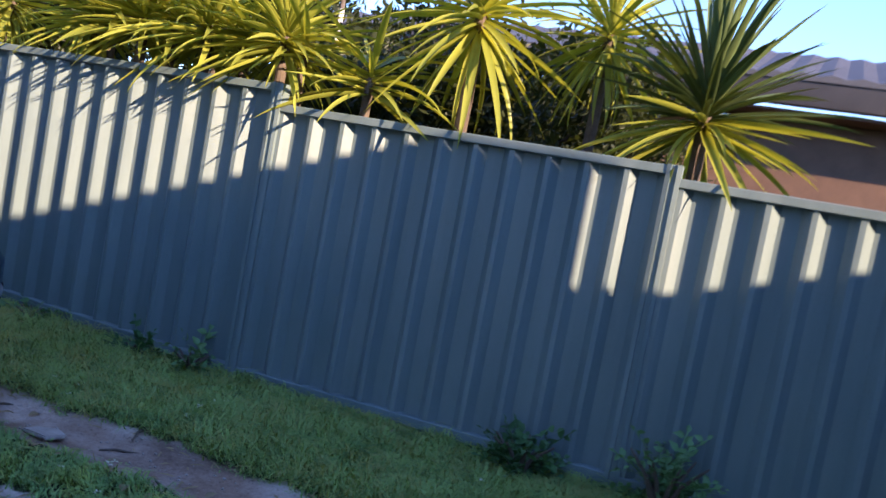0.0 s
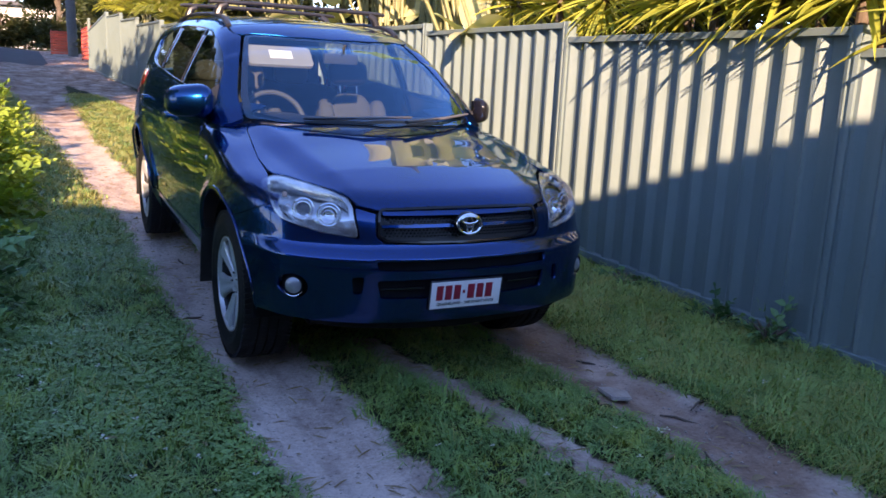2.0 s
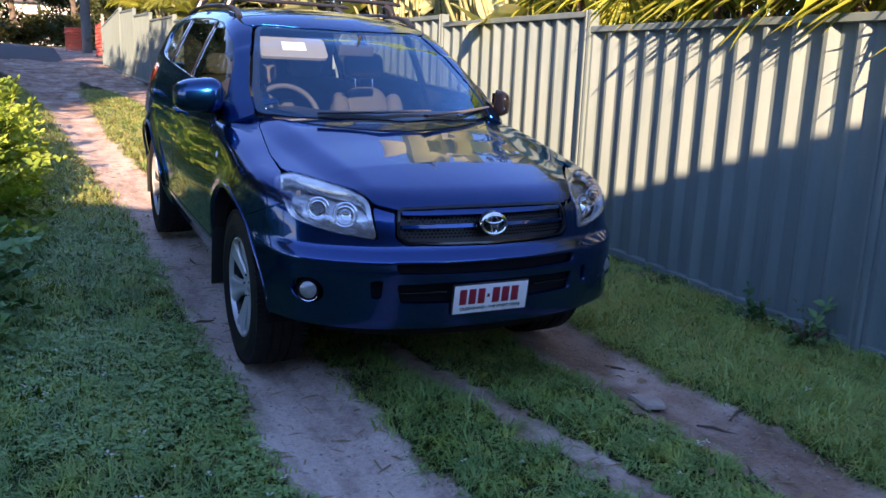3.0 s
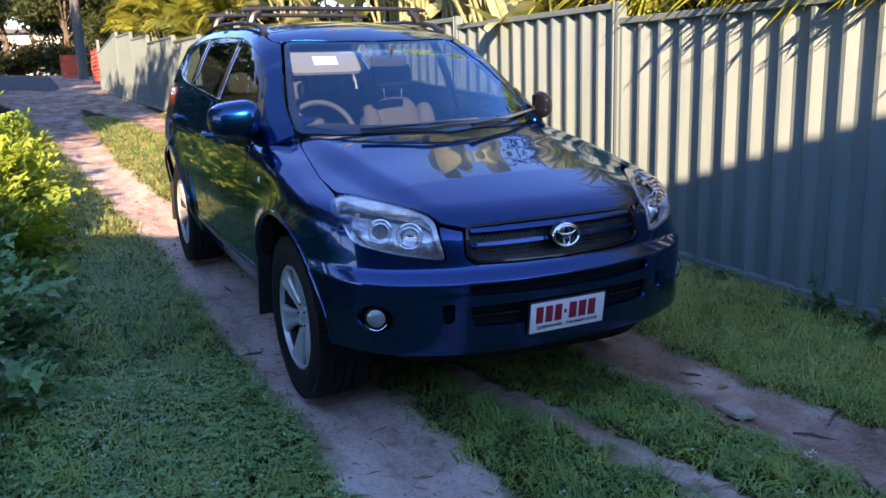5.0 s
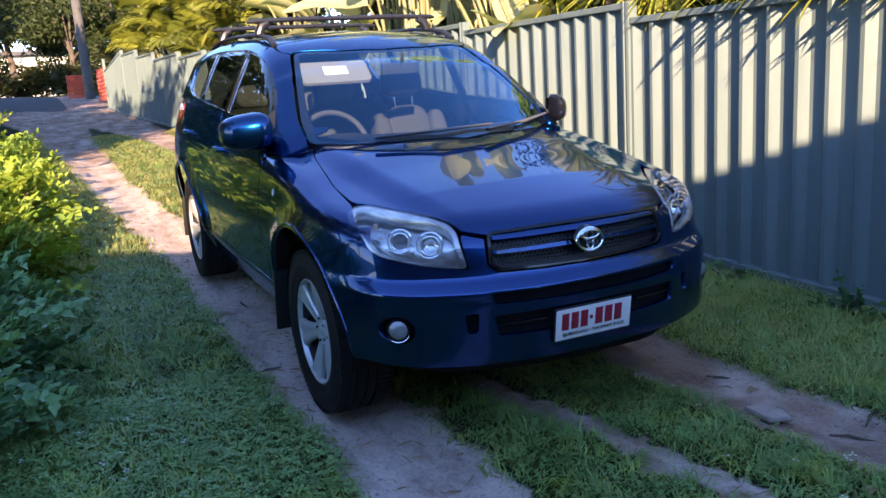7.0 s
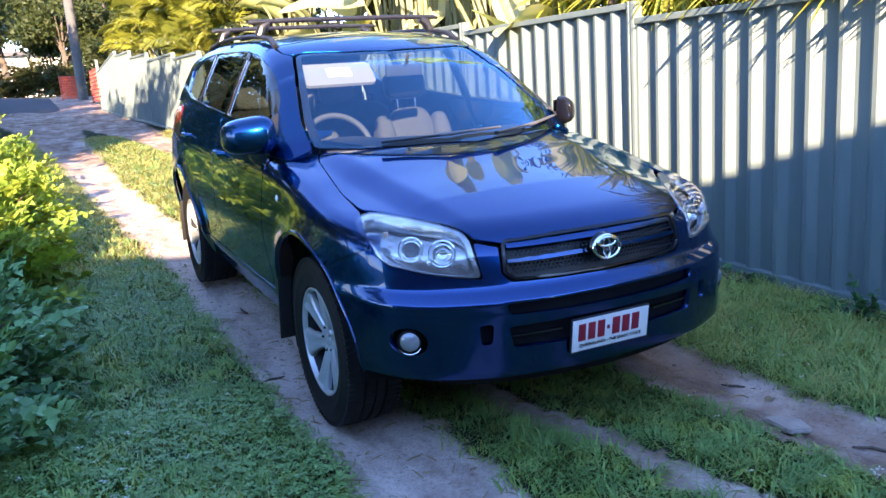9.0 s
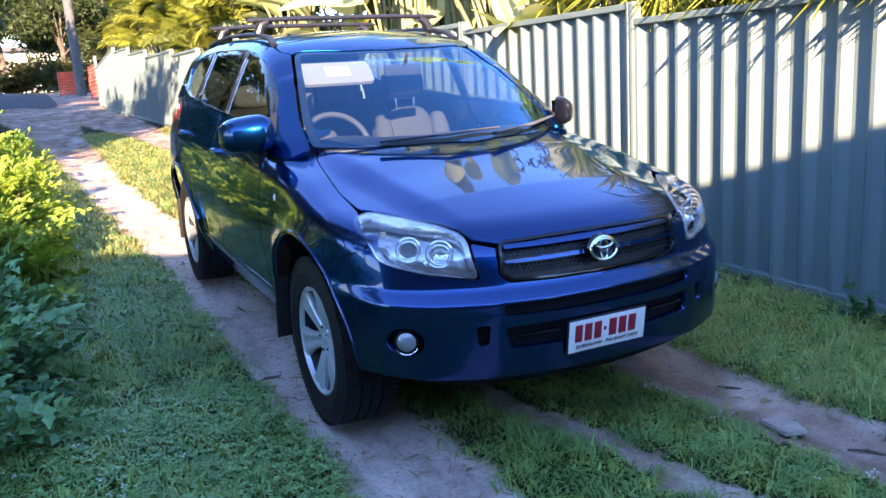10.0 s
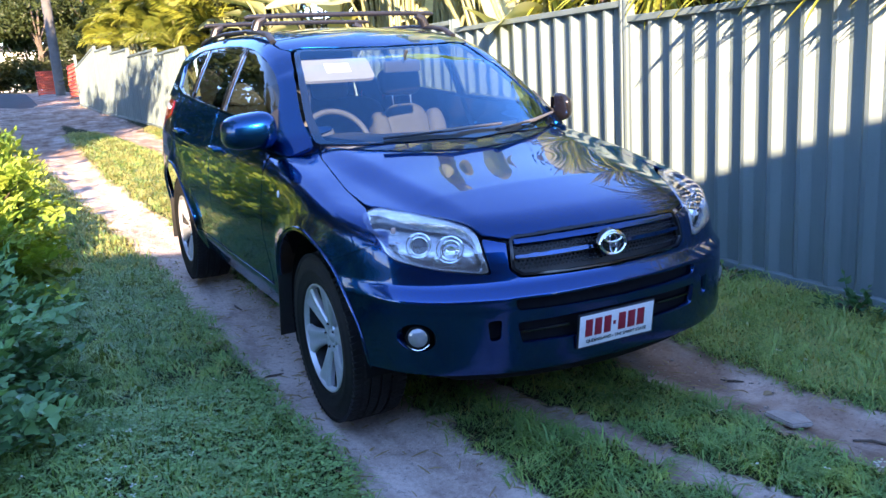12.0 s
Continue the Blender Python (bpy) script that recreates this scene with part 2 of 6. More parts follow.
# ---- the steel fence ----
def rib_profile(length, pitch=0.205, depth=0.043):
    """Along the panel and away from the face: the folds of the sheet."""
    n = max(1, round(length / pitch))
    p, out = length / n, []
    for k in range(n):
        s = k * p
        out += [(s, 0.0), (s + 0.21 * p, depth), (s + 0.66 * p, depth), (s + 0.87 * p, 0.0)]
    return out + [(length, 0.0)]


def fence_panel(parent, a, b, top, bottom_a, bottom_b, top_b=None):
    """One infill sheet with its rails. a, b: plan points; the ribbed face looks to the lane."""
    a, b = Vector((*a, 0)), Vector((*b, 0))
    along = (b - a).normalized()
    out = Vector((0, 0, 1)).cross(along)  # towards the yard
    if out.x < 0:
        out = -out
    length, top_b = (b - a).length, top if top_b is None else top_b
    prof = rib_profile(length - 0.07)
    verts, faces = [], []
    for s, d in prof:
        f = (s + 0.035) / length
        p = a + along * (s + 0.035) + out * (d - 0.021)
        lo, hi = bottom_a + (bottom_b - bottom_a) * f, top + (top_b - top) * f
        verts += [(p.x, p.y, lo), (p.x, p.y, hi - 0.02)]
    for k in range(len(prof) - 1):
        faces.append((2 * k, 2 * k + 2, 2 * k + 3, 2 * k + 1))
    child("sheet", mesh_of("sheet", verts, faces, FENCE), parent)
    for name, z0, z1, h, w in (("top_rail", top, top_b, 0.045, 0.034), ("bottom_rail", bottom_a + 0.105, bottom_b + 0.105, 0.055, 0.030)):
        bm = bmesh.new()
        for p, z in ((a + along * 0.03, z0), (b - along * 0.03, z1)):
            for o, dz in ((-w, 0), (w, 0), (w, -h), (-w, -h)):
                q = p + out * o
                bm.verts.new((q.x, q.y, z + dz))
        bm.verts.ensure_lookup_table()
        v = bm.verts
        for q in ((0, 1, 5, 4), (1, 2, 6, 5), (2, 3, 7, 6), (3, 0, 4, 7), (3, 2, 1, 0), (4, 5, 6, 7)):
            bm.faces.new([v[i] for i in q])
        bmesh.ops.bevel(bm, geom=list(bm.edges), offset=0.004, segments=1, affect="EDGES")
        part(name, bm, FENCE, parent)


def fence_post(parent, p, top, bottom, way):
    """A folded steel post: a channel with lips over both sheets."""
    bm = bmesh.new()
    turn = Matrix.Translation((p[0], p[1], 0)) @ Matrix.Rotation(math.atan2(way[1], way[0]), 4, "Z")
    fold = [(-0.036, -0.040), (-0.014, -0.044), (-0.012, -0.034), (0.012, -0.034), (0.014, -0.044), (0.036, -0.040),
            (0.036, 0.040), (0.014, 0.044), (0.012, 0.034), (-0.012, 0.034), (-0.014, 0.044), (-0.036, 0.040)]
    lo = [bm.verts.new(turn @ Vector((x, y, bottom))) for x, y in fold]
    hi = [bm.verts.new(turn @ Vector((x, y, top))) for x, y in fold]
    for k in range(len(fold)):
        n = (k + 1) % len(fold)
        bm.faces.new((lo[k], lo[n], hi[n], hi[k]))
    bm.faces.new(hi)
    part("post", bm, FENCE, parent, smooth=False)


#  plan point, top of the panel that starts here
NEAR_FENCE = [((2.13, -8.1), 1.48), ((2.13, -5.65), 1.50), ((2.13, -3.20), 1.555),
              ((2.13, -0.97), 1.665), ((2.13, 1.545), 1.775), ((2.13, 4.05), 1.85), ((2.05, 6.5), 1.93), ((1.85, 8.7), 2.05), ((1.50, 10.8), 2.2)]
FAR_FENCE = [((1.20, 12.6), 2.13), ((1.12, 15.0), 2.24), ((1.0, 18.1), 2.42), ((0.85, 20.2), 2.60), ((0.70, 22.4), 2.72), ((0.55, 27.2), 2.34)]


def fence_run(name, rows, label):
    f = thing(name, label, "fence")
    for (p, top), (q, top_q) in zip(rows, rows[1:]):
        za, zb = float(ground_z(*p)) - 0.03, float(ground_z(*q)) - 0.03
        end = top_q if (q == rows[-1][0] and name == "far_fence") else None
        fence_panel(f, p, q, top, za, zb, end)
    high = None
    for i, (p, top) in enumerate(rows):
        q = rows[min(i + 1, len(rows) - 1)][0]
        o = rows[max(i - 1, 0)][0]
        high = top if i == 0 else max(top, rows[i - 1][1])
        fence_post(f, p, high + 0.005, float(ground_z(*p)) - 0.1, (q[0] - o[0], q[1] - o[1]))
    return f


fence_run("near_fence", NEAR_FENCE, "ribbed pale green steel sheet fence, stepped, beside the rutted lane")
fence_run("far_fence", FAR_FENCE, "sunlit ribbed steel sheet fence stepping up the lane")

# ---- unseen house blocks across the lane, added to cast its shade ----
RENDER = surface("house_wall_boards", (0.07, 0.055, 0.045), (0.13, 0.10, 0.085), 0.8, scale=2.0, bump=0.3)


def prism(bm, plan, z0, z1):
    lo = [bm.verts.new((x, y, z0)) for x, y in plan]
    hi = [bm.verts.new((x, y, z1)) for x, y in plan]
    bm.faces.new(lo[::-1])
    bm.faces.new(hi)
    for k in range(len(plan)):
        n = (k + 1) % len(plan)
        bm.faces.new((lo[k], lo[n], hi[n], hi[k]))


shade_house = thing("wall_house_across", "unseen house block across the lane, shaped to cast its shade", "house", kind="structure")
bm = bmesh.new()
prism(bm, [(0.13, -7.10), (-4.47, -5.11), (-12.0, -1.85), (-12.4, -3.2), (0.13, -7.95)], -0.2, 3.40)
part("wall", bm, RENDER, shade_house, smooth=False)
bm = bmesh.new()
prism(bm, [(0.13, -7.05), (-4.47, -5.06), (-12.0, -1.8), (-12.4, -3.2), (0.13, -7.95)], 3.40, 3.50)
part("roof", bm, FENCE, shade_house, smooth=False)
bm = bmesh.new()
prism(bm, [(0.13, -7.93), (0.15, -8.25), (2.0, -9.02), (2.0, -14.0), (0.05, -14.0)], -0.2, 2.90)
part("garage", bm, RENDER, shade_house, smooth=False)


# ---- the car: its skin as smooth fields ----
def smax(a, b, k):
    h = np.clip(0.5 + 0.5 * (a - b) / k, 0, 1)
    return b + (a - b) * h + k * h * (1 - h)


def curve(v, table):
    """A smooth line through the rows (at, value) of a table."""
    xs, ys = np.array([r[0] for r in table], float), np.array([r[1] for r in table], float)
    d = np.diff(ys) / np.diff(xs)
    m = np.concatenate([[d[0]], np.where(d[1:] * d[:-1] > 0, 2 * d[1:] * d[:-1] / (d[1:] + d[:-1] + 1e-12), 0), [d[-1]]])
    v = np.clip(np.asarray(v, float), xs[0], xs[-1])
    i = np.clip(np.searchsorted(xs, v) - 1, 0, len(xs) - 2)
    h = xs[i + 1] - xs[i]
    t = (v - xs[i]) / h
    return ((2 * t ** 3 - 3 * t ** 2 + 1) * ys[i] + (t ** 3 - 2 * t ** 2 + t) * h * m[i]
            + (3 * t ** 2 - 2 * t ** 3) * ys[i + 1] + (t ** 3 - t ** 2) * h * m[i + 1])


HUB_Z, WHEELBASE = 0.355, 2.62
HALF_WIDTH = [(-0.95, 0.80), (-0.6, 0.840), (-0.3, 0.850), (0.0, 0.856), (0.6, 0.858), (1.3, 0.868), (2.2, 0.876), (2.66, 0.88), (3.1, 0.86), (3.5, 0.80)]
TUCK = [(0.15, -0.125), (0.3, -0.078), (0.5, -0.030), (0.75, 0.0), (0.95, -0.018), (1.05, -0.045), (1.2, -0.10), (1.4, -0.25)]
HOOD_LINE = [(-0.90, 0.83), (-0.77, 0.872), (-0.6, 0.912), (-0.35, 0.958), (-0.1, 1.002), (0.15, 1.052), (0.35, 1.085), (0.6, 1.112), (0.8, 1.25), (1.5, 1.30), (3.5, 1.34)]
NOSE_PLAN = [(0.0, -0.872), (0.2, -0.862), (0.4, -0.826), (0.6, -0.745), (0.7, -0.672), (0.8, -0.53), (0.86, -0.36), (0.92, -0.1)]
NOSE_LEAN = [(0.1, 0.34), (0.22, 0.16), (0.32, 0.05), (0.42, 0.0), (0.60, 0.0), (0.66, 0.012), (0.70, 0.045), (0.78, 0.068), (0.86, 0.10), (0.95, 0.20), (1.1, 0.50)]


def body_field(p):
    """Below 0 inside the lower body: sides, bonnet and nose."""
    a, y, z = np.abs(p[..., 0]), p[..., 1], p[..., 2]
    wide = curve(y, HALF_WIDTH) + curve(z, TUCK)
    for hub in (0.0, WHEELBASE):
        r = np.hypot(y - hub, z - HUB_Z)
        wide = wide + 0.030 * np.exp(-((r - 0.43) / 0.075) ** 2) * np.clip((z - 0.2) / 0.2, 0, 1)
    wide = wide + 0.012 * np.exp(-((z - 0.40) / 0.07) ** 2) * np.clip((y - 0.45) / 0.2, 0, 1) * np.clip((2.2 - y) / 0.2, 0, 1)
    crown = 0.045 * (a / 0.75) ** 2
    rise = np.clip((0.47 + 0.14 * np.clip(y + 0.75, 0, 1.2) - a) / 0.15 + 0.5, 0, 1)
    bulge = 0.024 * rise * rise * (3 - 2 * rise) * np.clip((y + 0.85) / 0.45, 0, 1)
    top = z - (curve(y, HOOD_LINE) - crown + bulge)
    nose = curve(a, NOSE_PLAN) + curve(z, NOSE_LEAN) - y
    ridge = 0.010 * np.exp(-((z - 0.665) / 0.02) ** 2)
    f = smax(a - wide, (nose - ridge) * 0.85, 0.10)
    f = smax(f, top, 0.07)
    return smax(f, y - 3.42, 0.10)


ROOF_LINE = [(0.9, 1.47), (1.05, 1.535), (1.3, 1.592), (1.7, 1.625), (2.2, 1.632), (2.8, 1.605), (3.3, 1.54)]


def cabin_field(p):
    """Below 0 inside the glasshouse."""
    a, y, z = np.abs(p[..., 0]), p[..., 1], p[..., 2]
    side = a - (0.822 - 0.36 * (z - 1.06) - 0.20 * np.clip(z - 1.06, 0, 1) ** 2 - 0.02 * np.clip(y - 2.4, 0, 2) ** 2)
    top = z - (curve(y, ROOF_LINE) - 0.045 * (a / 0.6) ** 2)
    screen = (0.135 + 2.12 * (z - 1.117) + (0.74 - 1.05 * (z - 1.1)) * a ** 2 - y) * 0.42
    f = smax(side * 0.93, screen, 0.07)
    f = smax(f, top, 0.06)
    return smax(f, y - 3.36 + 0.35 * (z - 1.1), 0.08)


def cast(field, start, way, reach=2.4, steps=50):
    """Where rays from start along way first meet the skin."""
    start, way = np.atleast_2d(np.asarray(start, float)), np.asarray(way, float)
    way = np.broadcast_to(way / np.linalg.norm(way, axis=-1, keepdims=True), start.shape)
    lo, hi = np.zeros(len(start)), np.full(len(start), float(reach))
    found = np.zeros(len(start), bool)
    for k in range(1, steps + 1):
        t = reach * k / steps
        inside = field(start + way * t) < 0
        now = inside & ~found
        hi[now] = t
        lo[~found & ~now] = t
        found |= now
    lo = np.where(found, hi - reach / steps, reach * 0.5)
    hi = np.where(found, hi, reach * 0.5)
    for _ in range(14):
        mid = 0.5 * (lo + hi)
        inside = field(start + way * mid[:, None]) < 0
        hi, lo = np.where(inside, mid, hi), np.where(inside, lo, mid)
    return start + way * (0.5 * (lo + hi))[:, None]


def slope(field, p):
    """The skin's outward normal."""
    e = 0.004
    g = np.stack([field(p + d) - field(p - d) for d in np.eye(3) * e], -1)
    return g / np.maximum(np.linalg.norm(g, axis=-1, keepdims=True), 1e-9)


# ---- the car parts ----
from mathutils.geometry import delaunay_2d_cdt


class Side:
    """Looks at the skin from one side: flat places are (y, z)."""
    def flat(self, p):
        return p[:, 1:3]

    def rays(self, q):
        return np.stack([np.full(len(q), -1.3), q[:, 0], q[:, 1]], -1), np.array([[1.0, 0, 0]])


class Top:
    def flat(self, p):
        return p[:, 0:2]

    def rays(self, q):
        return np.stack([q[:, 0], q[:, 1], np.full(len(q), 2.2)], -1), np.array([[0, 0, -1.0]])


class Slant:
    """Looks along a slanting way."""
    def __init__(self, way):
        self.w = np.array(way, float) / np.linalg.norm(way)
        self.u = np.cross(self.w, [0, 0, 1.0])
        self.u /= np.linalg.norm(self.u)
        self.v = np.cross(self.u, self.w)

    def flat(self, p):
        return np.stack([p @ self.u, p @ self.v], -1)

    def rays(self, q):
        mid = np.array([0, 0.3, 0.9])
        mid = mid - self.u * (mid @ self.u) - self.v * (mid @ self.v)
        return mid - self.w * 1.6 + q[:, :1] * self.u + q[:, 1:] * self.v, self.w[None]


class Nose:
    """Looks at the nose from all round: flat places are (angle, z)."""
    hinge = -0.10

    def flat(self, p):
        return np.stack([0.8 * np.arctan2(p[:, 0], -(p[:, 1] - self.hinge)), p[:, 2]], -1)

    def rays(self, q):
        a = q[:, 0] / 0.8
        out = np.stack([np.sin(a), -np.cos(a), 0 * a], -1)
        return out * 1.5 + np.stack([0 * a, 0 * a + self.hinge, q[:, 1]], -1), -out


SIDE, TOP, NOSE = Side(), Top(), Nose()


def outline(pts, res, r):
    """A closed line through 2-D points with rounded corners, in even steps."""
    pts, out, n = np.asarray(pts, float), [], len(pts)
    for i in range(n):
        p, before, after = pts[i], pts[i - 1], pts[(i + 1) % n]
        a, b = before - p, after - p
        la, lb = np.linalg.norm(a), np.linalg.norm(b)
        k = min(r, 0.46 * la, 0.46 * lb)
        if k < 1e-4:
            out.append(p)
            continue
        p0, p1 = p + a / la * k, p + b / lb * k
        for t in np.linspace(0, 1, 5):
            out.append((1 - t) ** 2 * p0 + 2 * t * (1 - t) * p + t * t * p1)
    out = np.array(out)
    keep = [0]
    for i in range(1, len(out)):
        if np.linalg.norm(out[i] - out[keep[-1]]) > 0.15 * res:
            keep.append(i)
    out, full = out[keep], []
    for i in range(len(out)):
        a, b = out[i], out[(i + 1) % len(out)]
        m = max(1, int(np.ceil(np.linalg.norm(b - a) / res)))
        full += [a + (b - a) * k / m for k in range(m)]
    return np.array(full)


def within(q, poly):
    x, y, c = q[:, 0], q[:, 1], np.zeros(len(q), bool)
    for a, b in zip(poly, np.roll(poly, -1, 0)):
        hit = ((a[1] > y) != (b[1] > y))
        c ^= hit & (x < (b[0] - a[0]) * (y - a[1]) / (b[1] - a[1] + 1e-15) + a[0])
    return c


def away(q, poly):
    best = np.full(len(q), 9.0)
    for a, b in zip(poly, np.roll(poly, -1, 0)):
        d = b - a
        t = np.clip(((q - a) @ d) / (d @ d + 1e-15), 0, 1)
        best = np.minimum(best, np.linalg.norm(q - a - t[:, None] * d, axis=1))
    return best


def patch(outer, view, field, holes=(), res=0.03, r=0.03, hole_r=None, gap=0.002, lift=0.0, rim=0.014):
    """A panel of the skin inside an outline: points, triangles and normals."""
    loops = [outline(view.flat(np.asarray(outer, float)), res, r)]
    loops += [outline(view.flat(np.asarray(h, float)), res * 0.7, r if hole_r is None else hole_r) for h in holes]
    lo, hi = loops[0].min(0), loops[0].max(0)
    gx, gy = np.meshgrid(np.arange(lo[0], hi[0], res), np.arange(lo[1], hi[1], res * 0.9))
    gx[1::2] += res / 2
    grid = np.stack([gx.ravel(), gy.ravel()], -1)
    grid = grid[within(grid, loops[0])]
    for k, l in enumerate(loops):
        if k:
            grid = grid[~within(grid, l)]
        grid = grid[away(grid, l) > 0.5 * res]
    pts, edges = [], []
    for l in loops:
        s = len(pts)
        pts += [Vector(p) for p in l]
        edges += [(s + i, s + (i + 1) % len(l)) for i in range(len(l))]
    pts += [Vector(p) for p in grid]
    v2, _, tris, *_ = delaunay_2d_cdt(pts, edges, [], 0, 1e-6)
    q = np.array([tuple(v) for v in v2])
    tris = np.array([t for t in tris if len(t) == 3])
    mid = q[tris].mean(1)
    ok = within(mid, loops[0])
    for l in loops[1:]:
        ok &= ~within(mid, l)
    tris = tris[ok]
    used = np.unique(tris)
    index = np.full(len(q), -1)
    index[used] = np.arange(len(used))
    q, tris = q[used], index[tris]
    start, way = view.rays(q)
    p = cast(field, start, way)
    n = slope(field, p)
    turn = np.einsum("ij,ij->i", np.cross(p[tris[:, 1]] - p[tris[:, 0]], p[tris[:, 2]] - p[tris[:, 0]]), n[tris].mean(1))
    tris[turn < 0] = tris[turn < 0][:, ::-1]
    p = p + n * lift
    if rim:
        count = {}
        for t in tris:
            for a, b in ((t[0], t[1]), (t[1], t[2]), (t[2], t[0])):
                count[(a, b)] = 1
        border = [(a, b) for a, b in count if (b, a) not in count]
        ps, ns, ts = [p], [n], [tris]
        base = len(p)
        inward = {}
        for a, b in border:
            e = np.cross(n[a], p[b] - p[a])
            e /= np.linalg.norm(e) + 1e-12
            for k in (a, b):
                inward[k] = inward.get(k, 0) + e
        for a, v in inward.items():
            p[a] = p[a] + gap * v / (np.linalg.norm(v) + 1e-9)
        extra_p, extra_n, extra_t = [], [], []
        for a, b in border:
            e = -np.cross(n[a], p[b] - p[a])
            e /= np.linalg.norm(e) + 1e-12
            s = base + len(extra_p)
            extra_p += [p[a], p[b], p[b] - n[b] * rim, p[a] - n[a] * rim]
            extra_n += [e + 0.6 * n[a], e + 0.6 * n[b], e, e]
            extra_t += [(s, s + 3, s + 2), (s, s + 2, s + 1)]
        p, n, tris = np.vstack([p, extra_p]), np.vstack([n, extra_n]), np.vstack([tris, extra_t])
        n = n / np.linalg.norm(n, axis=1, keepdims=True)
    return p, tris, n


def panel(name, parent, material, shape, label="", flip=False):
    p, t, n = (a.copy() for a in shape)
    if flip:
        p[:, 0] *= -1
        n[:, 0] *= -1
        t = t[:, ::-1]
    me = mesh_of(name, p, t, material, True)
    me.normals_split_custom_set_from_vertices([tuple(v) for v in n])
    return child(name, me, parent, label)


def both(name, parent, material, shape, label=""):
    return [panel(name, parent, material, shape, label, flip) for flip in (False, True)]


def S(y, z, field=body_field):
    return tuple(cast(field, [(-1.3, y, z)], [(1.0, 0, 0)])[0])


def T(x, y, field=body_field):
    return tuple(cast(field, [(x, y, 2.2)], [(0, 0, -1.0)])[0])


def N(x, z):
    """The nose's skin straight in front of (x, z)."""
    return tuple(cast(body_field, [(x, -1.5, z)], [(0, 1.0, 0)])[0])


def mirrored(pts):
    return list(pts) + [(-x, y, z) for x, y, z in pts[::-1] if abs(x) > 1e-6]


def arc(hub, radius, a0, a1, n=14):
    return [(hub + radius * math.cos(radians(a0 + (a1 - a0) * k / n)), HUB_Z + radius * math.sin(radians(a0 + (a1 - a0) * k / n))) for k in range(n + 1)]


def car_paint():
    m, tree, b = shader("blue_metallic_paint")
    flakes = noise_at(tree, 900.0, 2.0)
    tint = ramp(tree, flakes, [(0.35, (0.0014, 0.018, 0.082)), (0.65, (0.0028, 0.045, 0.200))])
    dust = noise_at(tree, 7.0, 8.0, 0.7)
    tree.links.new(tint, b.inputs["Base Color"])
    b.inputs["Metallic"].default_value = 0.9
    b.inputs["Specular Tint"].default_value = (0.04, 0.50, 0.70, 1)
    b.inputs["Coat Weight"].default_value = 0.85
    b.inputs["Coat Roughness"].default_value = 0.0
    b.inputs["Coat IOR"].default_value = 1.52
    tree.links.new(ramp(tree, dust, [(0.3, (0.20,) * 3), (0.7, (0.26,) * 3)]), b.inputs["Roughness"])
    return m


def pane_glass(name, tint, gloss=0.0, ior=1.52, sheen=(1, 1, 1)):
    """Clear or tinted sheet glass."""
    m, tree, b = shader(name)
    clear = tree.nodes.new("ShaderNodeBsdfTransparent")
    clear.inputs[0].default_value = (*tint, 1)
    shine = node(tree, "ShaderNodeBsdfGlossy", Roughness=gloss)
    shine.inputs["Color"].default_value = (*sheen, 1)
    facing = node(tree, "ShaderNodeLayerWeight", Blend=0.5)
    steep = tree.nodes.new("ShaderNodeMath")
    steep.operation = "POWER"
    steep.inputs[1].default_value = 5.0
    tree.links.new(facing.outputs["Facing"], steep.inputs[0])
    edge = tree.nodes.new("ShaderNodeMath")
    edge.operation = "MULTIPLY_ADD"
    least = 1.7 * ((ior - 1) / (ior + 1)) ** 2
    edge.inputs[1].default_value, edge.inputs[2].default_value = 0.9 - least, least
    tree.links.new(steep.outputs[0], edge.inputs[0])
    mix = tree.nodes.new("ShaderNodeMixShader")
    tree.links.new(edge.outputs[0], mix.inputs[0])
    tree.links.new(clear.outputs[0], mix.inputs[1])
    tree.links.new(shine.outputs[0], mix.inputs[2])
    tree.links.new(mix.outputs[0], tree.nodes["Material Output"].inputs[0])
    return m


PAINT = car_paint()
# windscreen gloss is tinted, putting a bluer sky reflection into the glass
SCREEN_GLASS = pane_glass("windscreen_glass", (0.74, 0.81, 0.83), 0.0, 1.85, (0.42, 0.72, 1.0))
CLEAR_GLASS = pane_glass("door_glass", (0.30, 0.34, 0.33), 0.0, 1.7)
TINTED_GLASS = pane_glass("tinted_glass", (0.34, 0.38, 0.36), 0.0, 1.75)
LAMP_GLASS = pane_glass("lamp_cover", (0.95, 0.96, 0.97))
DULL_BLACK = surface("dull_black", (0.004, 0.004, 0.005), (0.009, 0.009, 0.010), 0.8, scale=20, bump=0.2, fine=300, spec=0.2)
BLACK_TRIM = surface("black_trim", (0.012, 0.012, 0.013), (0.022, 0.022, 0.024), 0.45, scale=30, bump=0.15, fine=400)
GLOSS_BLACK = surface("gloss_black", (0.006, 0.006, 0.008), (0.012, 0.012, 0.014), 0.12, scale=5)
RUBBER = surface("tyre_rubber", (0.005, 0.005, 0.006), (0.014, 0.013, 0.013), 0.7, scale=12, bump=0.3, fine=200, spec=0.35)
ALLOY = surface("alloy_wheel", (0.48, 0.50, 0.53), (0.62, 0.63, 0.65), 0.30, 0.4, scale=10, fine=300)
CHROME = surface("chrome", (0.75, 0.76, 0.78), (0.85, 0.86, 0.88), 0.09, 1.0, scale=20)
BRUSHED = surface("rack_metal", (0.018, 0.018, 0.021), (0.040, 0.040, 0.044), 0.36, 0.3, scale=30, fine=300)
REFLECTOR = surface("lamp_reflector", (0.28, 0.29, 0.30), (0.78, 0.79, 0.80), 0.14, 0.9, scale=34, bump=0.35, fine=90)
